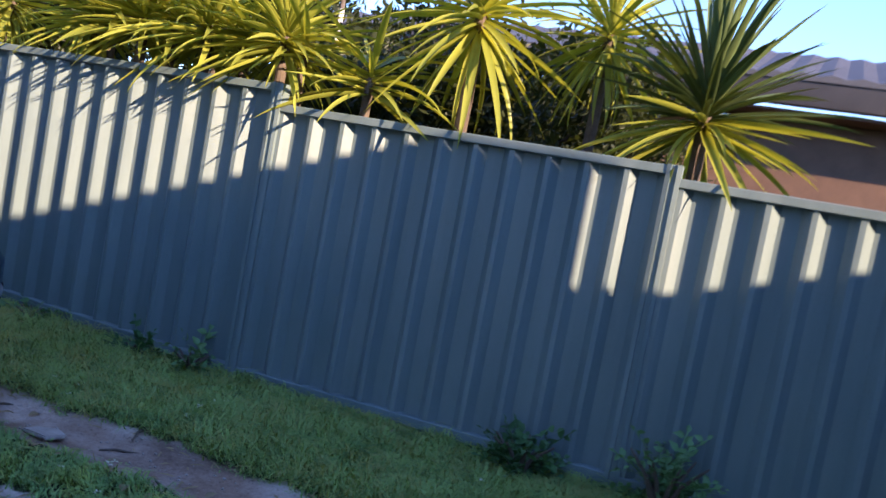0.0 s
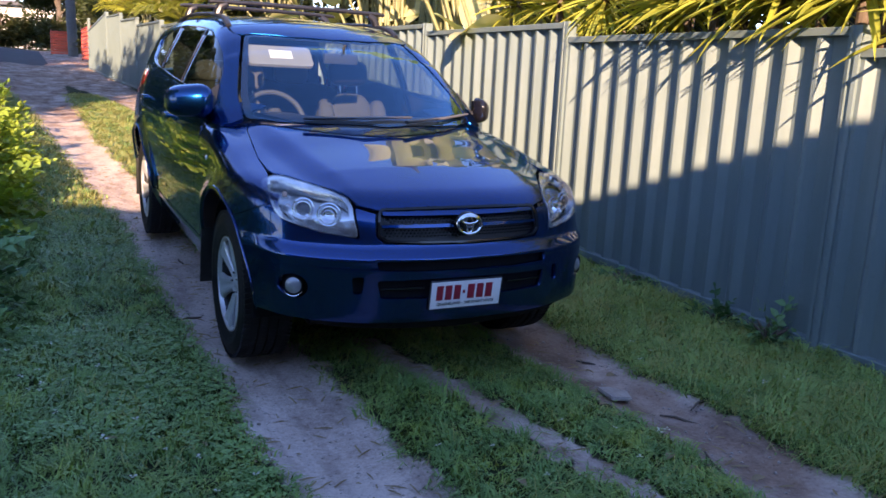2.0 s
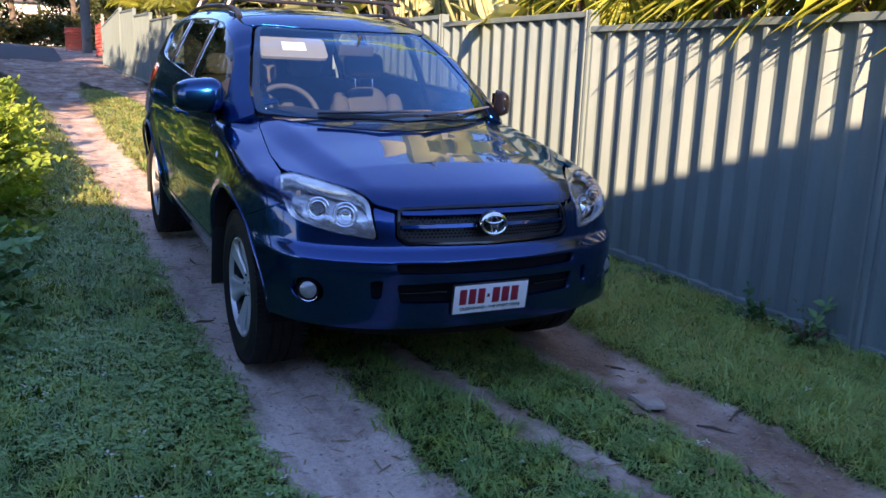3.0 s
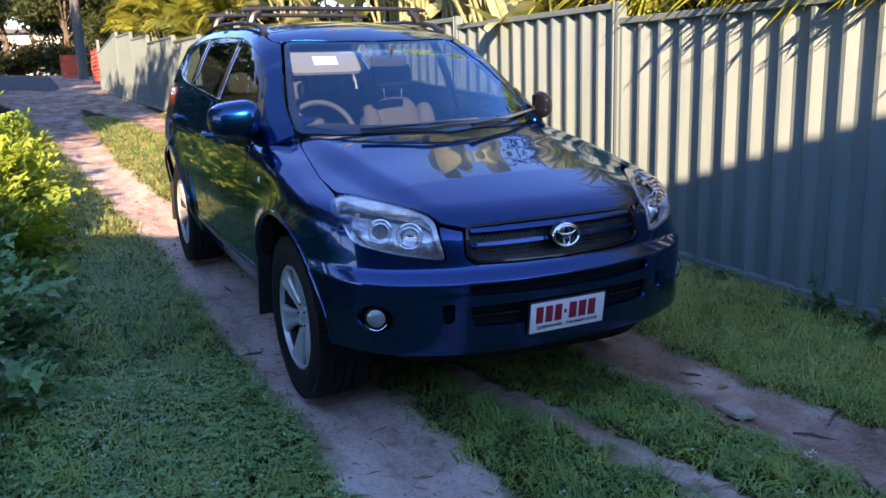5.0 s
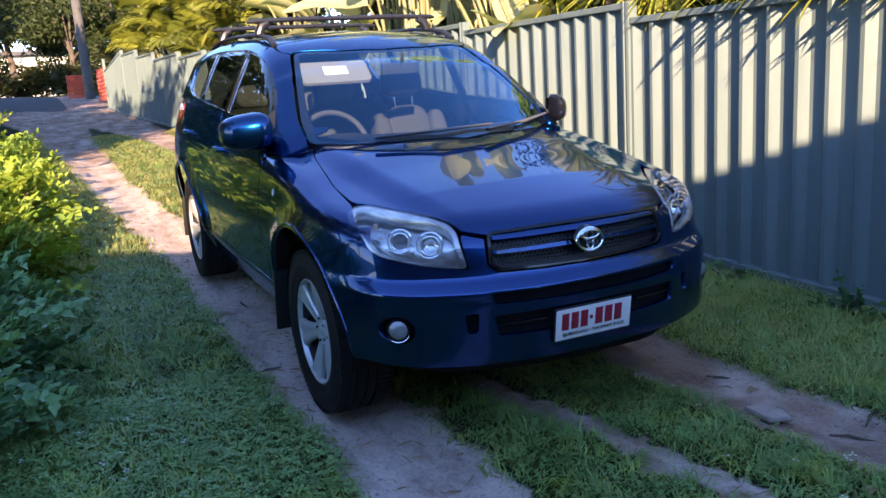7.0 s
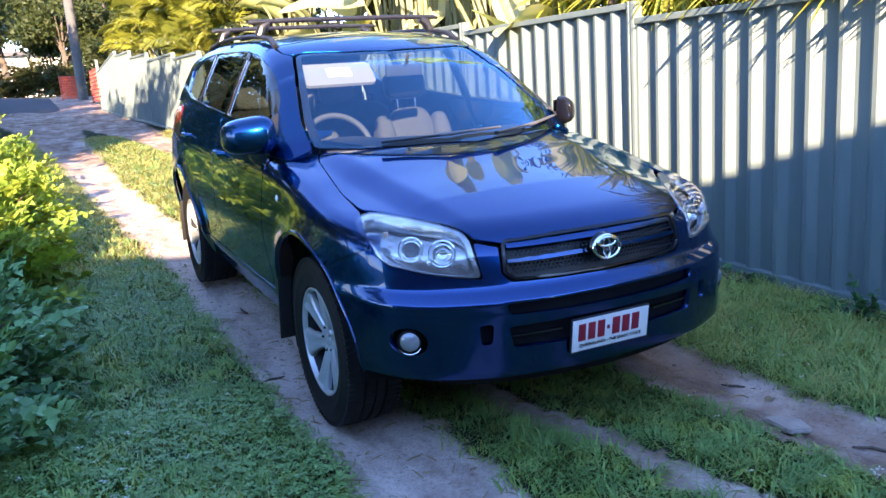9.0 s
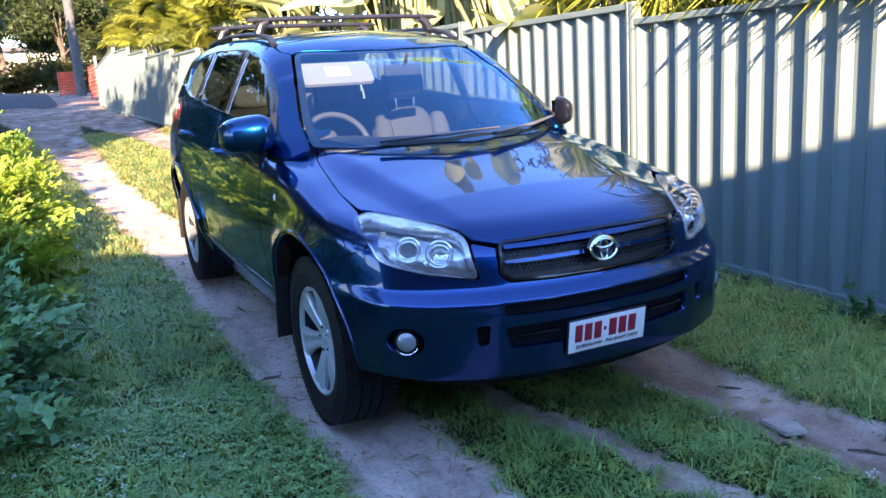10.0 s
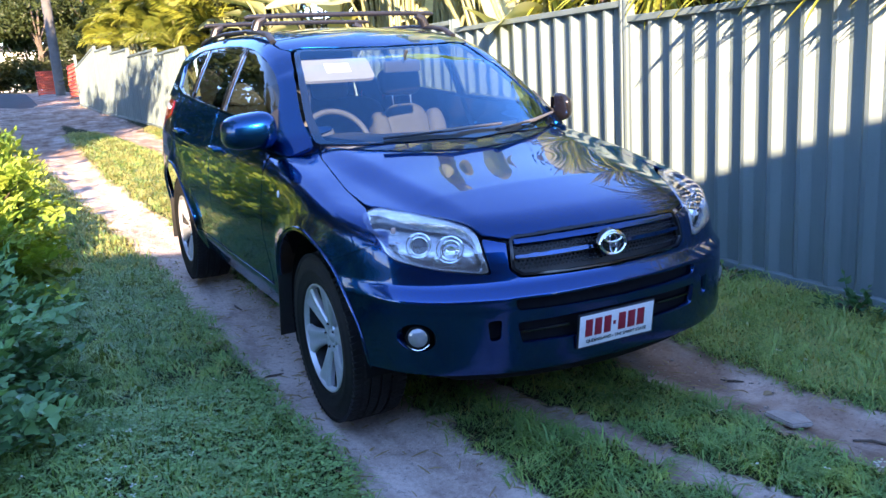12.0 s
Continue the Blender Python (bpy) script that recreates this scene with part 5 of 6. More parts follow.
def frond_mesh(name, length, droop, leaflet, material, seed):
    """A feather frond: a rib with leaflets on both sides."""
    rng = random.Random(seed)
    verts, faces, p, a = [], [], Vector((0, 0, 0)), 0.0
    steps = 38
    for k in range(steps + 1):
        t = k / steps
        way = Vector((math.cos(a), 0, -math.sin(a)))
        n = Vector((math.sin(a), 0, math.cos(a)))
        i = len(verts)
        r = 0.012 * (1 - 0.8 * t)
        verts += [p + Vector((0, -r, 0)), p + Vector((0, r, 0)), p + n * r]
        if k:
            faces += [(i - 3, i, i + 2, i - 1), (i - 1, i + 2, i + 1, i - 2)]
        if t > 0.14:
            for s in (-1, 1):
                l = leaflet * (0.45 + 1.1 * math.sin(math.pi * min(1, t * 0.9 + 0.1))) * rng.uniform(0.8, 1.1)
                out = (Vector((0, s, 0)) * 0.80 + way * 0.55 + n * rng.uniform(0.05, 0.35)).normalized()
                tip = p + out * l - Vector((0, 0, 0.30 * l))
                mid = p + out * l * 0.5 + n * 0.02
                wide = way * (0.009 + 0.010 * l)
                j = len(verts)
                verts += [p, mid - wide, mid + wide, tip]
                faces += [(j, j + 1, j + 2), (j + 1, j + 3, j + 2)]
        a += droop * (0.3 + 1.4 * t) / steps
        p = p + way * (length / steps)
    return mesh_of(name, verts, faces, material, False)


def spin(out, lift, roll=0.0):
    """The turn that points +x to a heading (degrees) and a lift above level."""
    return Matrix.Rotation(radians(out), 4, "Z") @ Matrix.Rotation(radians(-lift), 4, "Y") @ Matrix.Rotation(radians(roll), 4, "X")


YUCCA_SIZES = ((0.60, 0.040, 0.15), (0.66, 0.042, 0.30), (0.56, 0.040, 0.45), (0.62, 0.042, 0.7), (0.48, 0.036, 0.10), (0.68, 0.043, 0.5))
YUCCA_BLADES = [strap_mesh("leaf", l, w, d, YUCCA_LEAF) for l, w, d in YUCCA_SIZES]
SHADED_BLADES = [strap_mesh("leaf", l, w, d, SHADED_YUCCA) for l, w, d in YUCCA_SIZES]


def yucca(at, stem, count, seed, size=1.0, low=-65, high=86, label="sunlit yucca with long strap leaves behind the fence", lean=0, blades=YUCCA_BLADES):
    rng = random.Random(seed)
    ground_at = float(ground_z(at[0], at[1]))
    plant = thing("yucca", label, "yucca", at=pose(at[0], at[1], ground_at, lean, 0, rng.uniform(0, 360)))
    top = at[2] - ground_at
    bm = bmesh.new()
    tube(bm, [(0.05, 0.02, 0), (0.02, 0.03, top * 0.4), (0, 0, top * 0.8), (0, 0, top)], [stem * 1.0, stem * 0.8, stem * 0.75, stem * 0.7], 10)
    part("trunk", bm, TWIG, plant)
    count = int(count * 1.45)
    for k in range(count):
        f = (k + 0.5) / count
        lift = low + (high - low) * f ** 1.05 + rng.uniform(-8, 8)
        # low leaves always take the sunlit tint, upper ones the given blades
        kinds = YUCCA_BLADES if lift < 2 else blades
        blade = rng.choice(kinds if lift < 50 else kinds[:2] + kinds[4:5])
        s = size * rng.uniform(0.8, 1.15)
        m = Matrix.Translation((0, 0, top - 0.10 + 0.16 * f)) @ spin(k * 137.5 + rng.uniform(-15, 15), lift, rng.uniform(-30, 30)) @ Matrix.Diagonal((s, s, s, 1))
        child("leaf", blade, plant, at=m)
    return plant


yucca((2.28, -0.30, 1.98), 0.045, 84, 1, 0.95, low=-34, high=80)
yucca((2.28, -0.85, 1.96), 0.045, 74, 21, 0.9, low=-40, high=80)
yucca((2.28, 0.20, 2.00), 0.045, 74, 22, 0.9, low=-30, high=80)
yucca((2.50, -1.95, 2.25), 0.05, 52, 2, 1.15, low=-56, high=40)
yucca((2.62, -3.25, 1.90), 0.05, 96, 3, 1.22, low=-30, label="yucca with upright strap leaves beside the fence, upper leaves tinted for shade", blades=SHADED_BLADES)
yucca((2.95, -2.60, 2.32), 0.045, 60, 4, 0.9, low=-70)
for x, y, z, n, seed in ((2.36, -1.40, 1.80, 24, 35), (2.34, -0.95, 1.92, 14, 31), (2.34, -0.55, 1.95, 20, 32), (2.33, 0.0, 1.98, 24, 33), (2.34, 0.50, 2.0, 30, 34)):
    yucca((x, y, z), 0.04, n, seed, 1.12, low=-14, high=36)
yucca((2.42, 0.75, 1.98), 0.045, 84, 5, 0.85)
yucca((2.46, 1.55, 2.02), 0.045, 84, 6, 0.8)
yucca((3.05, 0.2, 2.35), 0.05, 60, 7, 0.8)
yucca((2.58, 2.35, 2.06), 0.045, 80, 8, 0.85, low=-30)
yucca((3.1, 1.3, 2.45), 0.05, 64, 9, 0.85, low=-40)
yucca((2.9, -4.7, 2.0), 0.05, 60, 14, 0.9, low=-40)
yucca((2.75, 3.3, 2.1), 0.045, 70, 15, 0.8, low=-40)

PADDLES = [paddle_mesh("leaf", l, w, d, BROAD_LEAF, 0.10, k) for k, (l, w, d) in enumerate(((1.0, 0.42, 0.5), (1.15, 0.46, 0.9), (0.9, 0.38, 1.3), (1.25, 0.48, 0.35), (0.85, 0.40, 0.75)))]


def bird_palm(at, count, height, seed, label="clump of broad paddle leaves on pale stalks behind the fence"):
    """A clump of broad leaves, each at the end of a long stalk."""
    rng = random.Random(seed)
    base = float(ground_z(at[0], at[1]))
    plant = thing("broad_leaf_clump", label, "plant", at=pose(at[0], at[1], base))
    for k in range(count):
        a = radians(k * 137.5 + rng.uniform(-20, 20))
        reach, up = rng.uniform(0.15, 0.75), height * rng.uniform(0.62, 1.45)
        tip = Vector((math.cos(a) * reach, math.sin(a) * reach, up))
        foot = Vector((math.cos(a), math.sin(a), 0)) * rng.uniform(0.02, 0.2)
        bm = bmesh.new()
        tube(bm, [foot, foot * 1.2 + Vector((0, 0, up * 0.5)), tip * 0.5 + Vector((tip.x * 0.3, tip.y * 0.3, up * 0.42)), tip], [0.035, 0.028, 0.022, 0.012], 8)
        part("stalk", bm, STEM, plant)
        m = Matrix.Translation(tip) @ spin(math.degrees(a) + rng.uniform(-40, 40), rng.uniform(-10, 75), rng.uniform(-50, 50))
        child("leaf", rng.choice(PADDLES), plant, at=m)
    return plant


for n, (x, y, h, c) in enumerate(((2.9, 3.6, 1.95, 15), (3.0, 4.8, 2.3, 18), (3.2, 6.0, 3.0, 16), (3.0, 6.9, 3.1, 15), (3.3, 8.4, 3.2, 15), (3.2, 10.2, 2.5, 14), (3.0, 12.2, 2.6, 12), (4.2, 7.0, 3.2, 12), (4.4, 9.8, 3.0, 12), (3.4, 14.2, 3.2, 10))):
    bird_palm((x, y), c, h, 30 + n)

FRONDS = [frond_mesh("frond", l, d, f, PALM_LEAF, k) for k, (l, d, f) in enumerate(((1.5, 1.0, 0.30), (1.7, 1.4, 0.34), (1.3, 0.7, 0.28), (1.6, 1.8, 0.32)))]


def cane_palm(at, stems, height, seed, label="golden cane palm with arching yellow fronds over the fence"):
    rng = random.Random(seed)
    base = float(ground_z(at[0], at[1]))
    plant = thing("cane_palm", label, "palm", at=pose(at[0], at[1], base))
    for k in range(stems):
        a = rng.uniform(0, 6.28)
        foot = Vector((math.cos(a), math.sin(a), 0)) * rng.uniform(0.05, 0.5)
        h = height * rng.uniform(0.5, 1.1)
        head = foot * 2.2 + Vector((0, 0, h))
        bm = bmesh.new()
        tube(bm, [foot, foot * 1.3 + Vector((0, 0, h * 0.5)), head], [0.05, 0.042, 0.035], 8)
        part("cane", bm, STEM, plant)
        for j in range(12):
            m = Matrix.Translation(head) @ spin(j * 137.5 + rng.uniform(-20, 20), rng.uniform(20, 88), rng.uniform(-60, 60))
            child("frond", rng.choice(FRONDS), plant, at=m)
    return plant


for n, (x, y, s, h) in enumerate(((3.0, 17.5, 7, 2.7), (3.2, 20.5, 7, 2.9), (2.8, 23.0, 7, 3.1), (4.2, 19.0, 5, 3.9), (2.9, 26.5, 6, 3.4), (4.4, 24.0, 5, 4.2), (3.3, 15.2, 6, 2.4))):
    cane_palm((x, y), s, h, 60 + n)


# ---- the shrubs along the lane ----
def leaf_shape(name, length, width, lobes, material):
    """A small leaf with a folded blade and lobed edge, along +x."""
    edge = [(0.0, 0.0)]
    for k in range(1, 8):
        t = k / 8
        edge.append((t, (math.sin(math.pi * t ** 0.8) * (1 + lobes * math.sin(t * 15.0)))))
    verts, faces = [], []
    for t, w in edge + [(1.0, 0.0)]:
        dip = -0.25 * t * t * length
        verts += [(t * length, -w * width / 2, dip + 0.22 * w * width), (t * length, 0, dip), (t * length, w * width / 2, dip + 0.22 * w * width)]
    for k in range(8):
        i = 3 * k
        faces += [(i, i + 3, i + 4, i + 1), (i + 1, i + 4, i + 5, i + 2)]
    return verts, faces


def sprig_mesh(name, seed, material, leaves=11, length=0.34, leaf=0.085, lobes=0.12):
    """A leafy shoot along +x."""
    rng = random.Random(seed)
    verts, faces = [], []
    lv, lf = leaf_shape("leaf", leaf, leaf * 0.62, lobes, material)
    for k in range(leaves):
        t = (k + 0.6) / leaves
        s = rng.uniform(0.7, 1.2) * (0.75 + 0.5 * math.sin(math.pi * t))
        m = Matrix.Translation((t * length, rng.uniform(-0.01, 0.01), 0.10 * length * math.sin(2.6 * t))) @ spin(k * 137.5 if k < leaves - 1 else 0, rng.uniform(-10, 45), rng.uniform(-30, 30)) @ Matrix.Diagonal((s, s, s, 1))
        base = len(verts)
        verts += [m @ Vector(v) for v in lv]
        faces += [tuple(i + base for i in f) for f in lf]
    base = len(verts)
    for t in (0, 0.5, 1):
        verts += [Vector((t * length, 0.003, 0.10 * length * math.sin(2.6 * t))), Vector((t * length, -0.003, 0.10 * length * math.sin(2.6 * t)))]
    faces += [(base, base + 2, base + 3, base + 1), (base + 2, base + 4, base + 5, base + 3)]
    return mesh_of(name, verts, faces, material, True)


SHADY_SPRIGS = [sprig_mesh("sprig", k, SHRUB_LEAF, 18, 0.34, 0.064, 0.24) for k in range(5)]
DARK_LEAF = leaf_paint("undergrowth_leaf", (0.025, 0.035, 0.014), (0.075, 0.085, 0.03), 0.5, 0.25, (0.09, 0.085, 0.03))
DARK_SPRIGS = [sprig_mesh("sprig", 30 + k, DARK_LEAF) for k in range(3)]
SUNNY_SPRIGS = [sprig_mesh("sprig", 10 + k, SUNLIT_LEAF, 17, 0.34, 0.066, 0.05) for k in range(5)]
WEED_SPRIGS = [sprig_mesh("sprig", 20 + k, SHRUB_LEAF, 8, 0.20, 0.045, 0.08) for k in range(3)]


def shrub(at, rx, ry, h, count, sprigs, seed, label, name="shrub", size=1.0):
    rng = random.Random(seed)
    base = float(ground_z(*at))
    plant = thing(name, label, "shrub", at=pose(at[0], at[1], base))
    for k in range(9):
        bm = bmesh.new()
        a = 2 * math.pi * k / 9
        tube(bm, [(0, 0, -0.05), (0.35 * rx * math.cos(a), 0.35 * ry * math.sin(a), h * 0.45), (0.75 * rx * math.cos(a), 0.75 * ry * math.sin(a), h * 0.75)], [0.016, 0.011, 0.005], 6)
        part("stem", bm, TWIG, plant)
    joined = []
    for k in range(count):
        a, e = rng.uniform(0, 2 * math.pi), math.asin(rng.uniform(0.02, 1) ** 0.8)
        lump = 1 + 0.16 * math.sin(3 * a + seed) + 0.12 * math.sin(7 * a + 4 * e)
        d = Vector((math.cos(a) * math.cos(e), math.sin(a) * math.cos(e), math.sin(e)))
        f = rng.uniform(0.55, 1.0) * lump
        p = Vector((d.x * rx * f, d.y * ry * f, max(0.03, d.z * h * f)))
        s = size * rng.uniform(0.75, 1.2)
        out = math.degrees(math.atan2(d.y, d.x)) + rng.uniform(-45, 45)
        m = Matrix.Translation(p - d * 0.10) @ spin(out, math.degrees(e) * 0.6 + rng.uniform(-25, 25), rng.uniform(-40, 40)) @ Matrix.Diagonal((s, s, s, 1))
        if name == "weed":
            joined.append((rng.choice(sprigs), m))
        else:
            child("sprig", rng.choice(sprigs), plant, at=m)
    if joined:
        verts, faces = [], []
        for me, m in joined:
            base = len(verts)
            verts += [m @ v.co for v in me.vertices]
            faces += [tuple(i + base for i in f.vertices) for f in me.polygons]
        tagged(child("foliage", mesh_of("foliage", verts, faces, SHRUB_LEAF, True), plant), kind="stuff")
    return plant


# sprig tint follows where the sun reaches along the lane
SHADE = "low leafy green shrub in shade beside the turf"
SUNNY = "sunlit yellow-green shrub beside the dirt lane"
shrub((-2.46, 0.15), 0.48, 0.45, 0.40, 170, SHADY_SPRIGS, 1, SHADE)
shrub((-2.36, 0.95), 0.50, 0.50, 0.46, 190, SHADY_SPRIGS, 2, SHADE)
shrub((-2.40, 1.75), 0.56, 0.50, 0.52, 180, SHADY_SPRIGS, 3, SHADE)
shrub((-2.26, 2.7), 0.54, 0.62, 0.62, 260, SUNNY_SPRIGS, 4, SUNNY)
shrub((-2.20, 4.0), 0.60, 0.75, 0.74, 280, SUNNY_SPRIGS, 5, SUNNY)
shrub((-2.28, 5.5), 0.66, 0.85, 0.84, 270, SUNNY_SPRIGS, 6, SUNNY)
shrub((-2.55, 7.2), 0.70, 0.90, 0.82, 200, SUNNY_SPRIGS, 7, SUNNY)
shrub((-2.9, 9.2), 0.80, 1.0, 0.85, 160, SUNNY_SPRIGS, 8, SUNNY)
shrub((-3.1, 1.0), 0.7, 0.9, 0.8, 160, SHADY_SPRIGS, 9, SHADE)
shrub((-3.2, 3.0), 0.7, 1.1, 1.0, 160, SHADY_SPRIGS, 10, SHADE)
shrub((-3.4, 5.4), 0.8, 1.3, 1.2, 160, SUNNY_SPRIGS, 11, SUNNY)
WEED = "small dark weed growing at the foot of the fence"
shrub((1.92, -2.78), 0.17, 0.20, 0.24, 46, WEED_SPRIGS, 12, WEED, "weed")
shrub((1.95, -3.45), 0.16, 0.24, 0.36, 44, WEED_SPRIGS, 13, WEED, "weed")
shrub((1.98, -0.78), 0.12, 0.14, 0.16, 26, WEED_SPRIGS, 14, WEED, "weed")
shrub((1.98, -0.40), 0.10, 0.12, 0.10, 18, WEED_SPRIGS, 15, WEED, "weed")
shrub((1.98, 0.45), 0.10, 0.14, 0.10, 18, WEED_SPRIGS, 16, WEED, "weed")


# ---- trees ----
def tree_parts(seed, height, spread, leaves, leaf, crown_low):
    """A tapered trunk with limbs, and a crown of many small leaves."""
    rng = random.Random(seed)
    bm, ends = bmesh.new(), []
    bend = Vector((rng.uniform(-0.4, 0.4), rng.uniform(-0.4, 0.4), 0))
    fork = Vector((bend.x, bend.y, height * 0.45))
    tube(bm, [(0, 0, -0.2), bend * 0.4 + Vector((0, 0, height * 0.22)), fork], [height * 0.030, height * 0.022, height * 0.018], 9)
    for k in range(9):
        a = k * 2.4 + rng.uniform(-0.4, 0.4)
        r, z = spread * rng.uniform(0.45, 0.95), height * rng.uniform(crown_low, 0.95)
        tip = Vector((math.cos(a) * r, math.sin(a) * r, z))
        start = fork * rng.uniform(0.55, 1.0)
        mid = start.lerp(tip, 0.5) + Vector((0, 0, 0.10 * height))
        tube(bm, [start, mid, tip], [height * 0.011, height * 0.007, 0.012], 7)
        ends += [tip, tip.lerp(mid, 0.4)]
        for j in range(3):
            t2 = tip + Vector((rng.uniform(-1, 1), rng.uniform(-1, 1), rng.uniform(-0.5, 0.7))) * spread * 0.32
            tube(bm, [mid.lerp(tip, 0.4 + 0.2 * j), t2], [0.018, 0.006], 5)
            ends.append(t2)
    gen = np.random.RandomState(seed)
    at = np.array([tuple(e) for e in ends])[gen.randint(0, len(ends), leaves)] + gen.normal(0, spread * 0.15, (leaves, 3)) * (1, 1, 0.7)
    u, v = gen.normal(0, 1, (leaves, 3)), gen.normal(0, 1, (leaves, 3))
    u /= np.linalg.norm(u, axis=1, keepdims=True)
    v -= u * np.sum(u * v, 1, keepdims=True)
    v /= np.linalg.norm(v, axis=1, keepdims=True)
    s = leaf * gen.uniform(0.6, 1.3, (leaves, 1))
    quad = np.stack([at - u * s, at - v * s * 0.38, at + u * s, at + v * s * 0.38], 1).reshape(-1, 3)
    return bm, quad, np.arange(leaves * 4).reshape(-1, 4)


def tree(at, seed, height, spread, leaves, leaf, label, crown_low=0.45, material=None):
    t = thing("tree", label, "tree", at=pose(at[0], at[1], float(ground_z(*at))))
    bm, verts, corners = tree_parts(seed, height, spread, leaves, leaf, crown_low)
    part("trunk", bm, BARK, t)
    tagged(child("crown", fast_mesh("crown", verts, corners, material or TREE_LEAF, 4), t), kind="stuff")
    return t


FAR_LABEL = "dark-trunked tree with open leafy crown beyond the road"
first = tree((-2.5, 54), 1, 8.5, 3.2, 15000, 0.17, FAR_LABEL, 0.30)
second = tree((1.2, 58), 2, 9.5, 3.4, 15000, 0.17, FAR_LABEL, 0.28)
for src, x, y, turn, s in ((first, 0.6, 50.5, 140, 0.8), (second, -6.5, 56, 60, 0.95), (first, 4.5, 52, 230, 1.0), (second, -4.5, 66, 170, 1.2), (first, 2.5, 68, 20, 1.3), (second, 7.5, 60, 300, 1.1), (first, -9.5, 62, 80, 1.2), (second, 3.2, 44, 30, 0.75), (first, 5.5, 38, 200, 0.9), (second, 5.0, 31, 100, 0.85)):
    twin = copy_thing(src, pose(x, y, float(ground_z(x, y)), 0, 0, turn) @ Matrix.Diagonal((s, s, s, 1)))
LANE_LABEL = "broad leafy tree beside the lane"
lane_tree = tree((-7.0, 3.2), 5, 7.5, 3.0, 7000, 0.17, LANE_LABEL, 0.42)
for x, y, turn, s in ((-9.0, 8.5, 30, 1.0), (-9.5, 13.5, 90, 1.1), (-8.2, 19.0, 200, 1.0), (-7.0, 25.0, 300, 1.0), (-12.5, 9.0, 40, 1.2), (-13.0, 16.5, 150, 1.2), (-8.5, 32.0, 10, 1.1), (-14.5, 2.0, 60, 0.9), (-6.2, 6.4, 250, 0.98)):
    copy_thing(lane_tree, pose(x, y, float(ground_z(x, y)), 0, 0, turn) @ Matrix.Diagonal((s, s, s, 1)))
HEDGE_LABEL = "dense dark tree leafy to the ground beside the lane"
hedge_tree = tree((-5.0, 8.0), 9, 5.4, 1.9, 12000, 0.13, HEDGE_LABEL, 0.10)
for x, y, turn, s in ((-4.9, 11.5, 70, 0.95), (-5.0, 15.0, 140, 1.05), (-5.2, 18.6, 220, 1.1), (-5.4, 22.5, 290, 1.15), (-5.2, 4.6, 330, 0.85)):
    copy_thing(hedge_tree, pose(x, y, float(ground_z(x, y)), 0, 0, turn) @ Matrix.Diagonal((s, s, s, 1)))
for x, y, turn, s in ((-5.5, 26.5, 40, 1.0), (-3.6, 30.0, 160, 0.75)):
    copy_thing(lane_tree, pose(x, y, float(ground_z(x, y)), 0, 0, turn) @ Matrix.Diagonal((s, s, s, 1)))
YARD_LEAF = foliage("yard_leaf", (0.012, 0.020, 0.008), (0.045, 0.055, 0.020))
YARD_LABEL = "dense dark-leaved tree in the yard behind the fence"
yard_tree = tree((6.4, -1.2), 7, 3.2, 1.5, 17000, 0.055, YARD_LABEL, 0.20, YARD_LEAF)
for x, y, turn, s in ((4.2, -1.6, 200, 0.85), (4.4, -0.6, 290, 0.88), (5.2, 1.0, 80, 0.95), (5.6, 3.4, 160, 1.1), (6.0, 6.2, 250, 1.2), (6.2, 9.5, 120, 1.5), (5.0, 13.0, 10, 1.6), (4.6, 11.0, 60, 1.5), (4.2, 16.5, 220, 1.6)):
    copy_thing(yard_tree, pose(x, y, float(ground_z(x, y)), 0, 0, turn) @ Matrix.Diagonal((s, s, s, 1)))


# ---- the house in the yard, the road end, poles ----
TILE = surface("roof_tile", (0.045, 0.045, 0.055), (0.10, 0.098, 0.11), 0.6, scale=3, bump=0.4)
DARK_FASCIA = surface("dark_fascia", (0.02, 0.018, 0.02), (0.04, 0.034, 0.036), 0.6, scale=4)
BROWN = surface("brown_fascia", (0.10, 0.055, 0.035), (0.17, 0.095, 0.06), 0.7, scale=4, bump=0.3)
ASPHALT = surface("asphalt", (0.045, 0.046, 0.05), (0.075, 0.076, 0.08), 0.9, scale=2, bump=0.5, fine=60)
# pole grey darkened: the shade it stands in is part of the colour
CONCRETE = surface("shaded_pole", (0.08, 0.078, 0.076), (0.14, 0.135, 0.13), 0.9, scale=5, bump=0.4)
ORANGE = surface("orange_plastic", (0.50, 0.07, 0.03), (0.62, 0.10, 0.045), 0.5, scale=5)
PALE_PAINT = surface("pale_wall", (0.60, 0.56, 0.50), (0.74, 0.70, 0.64), 0.8, scale=2, bump=0.2)

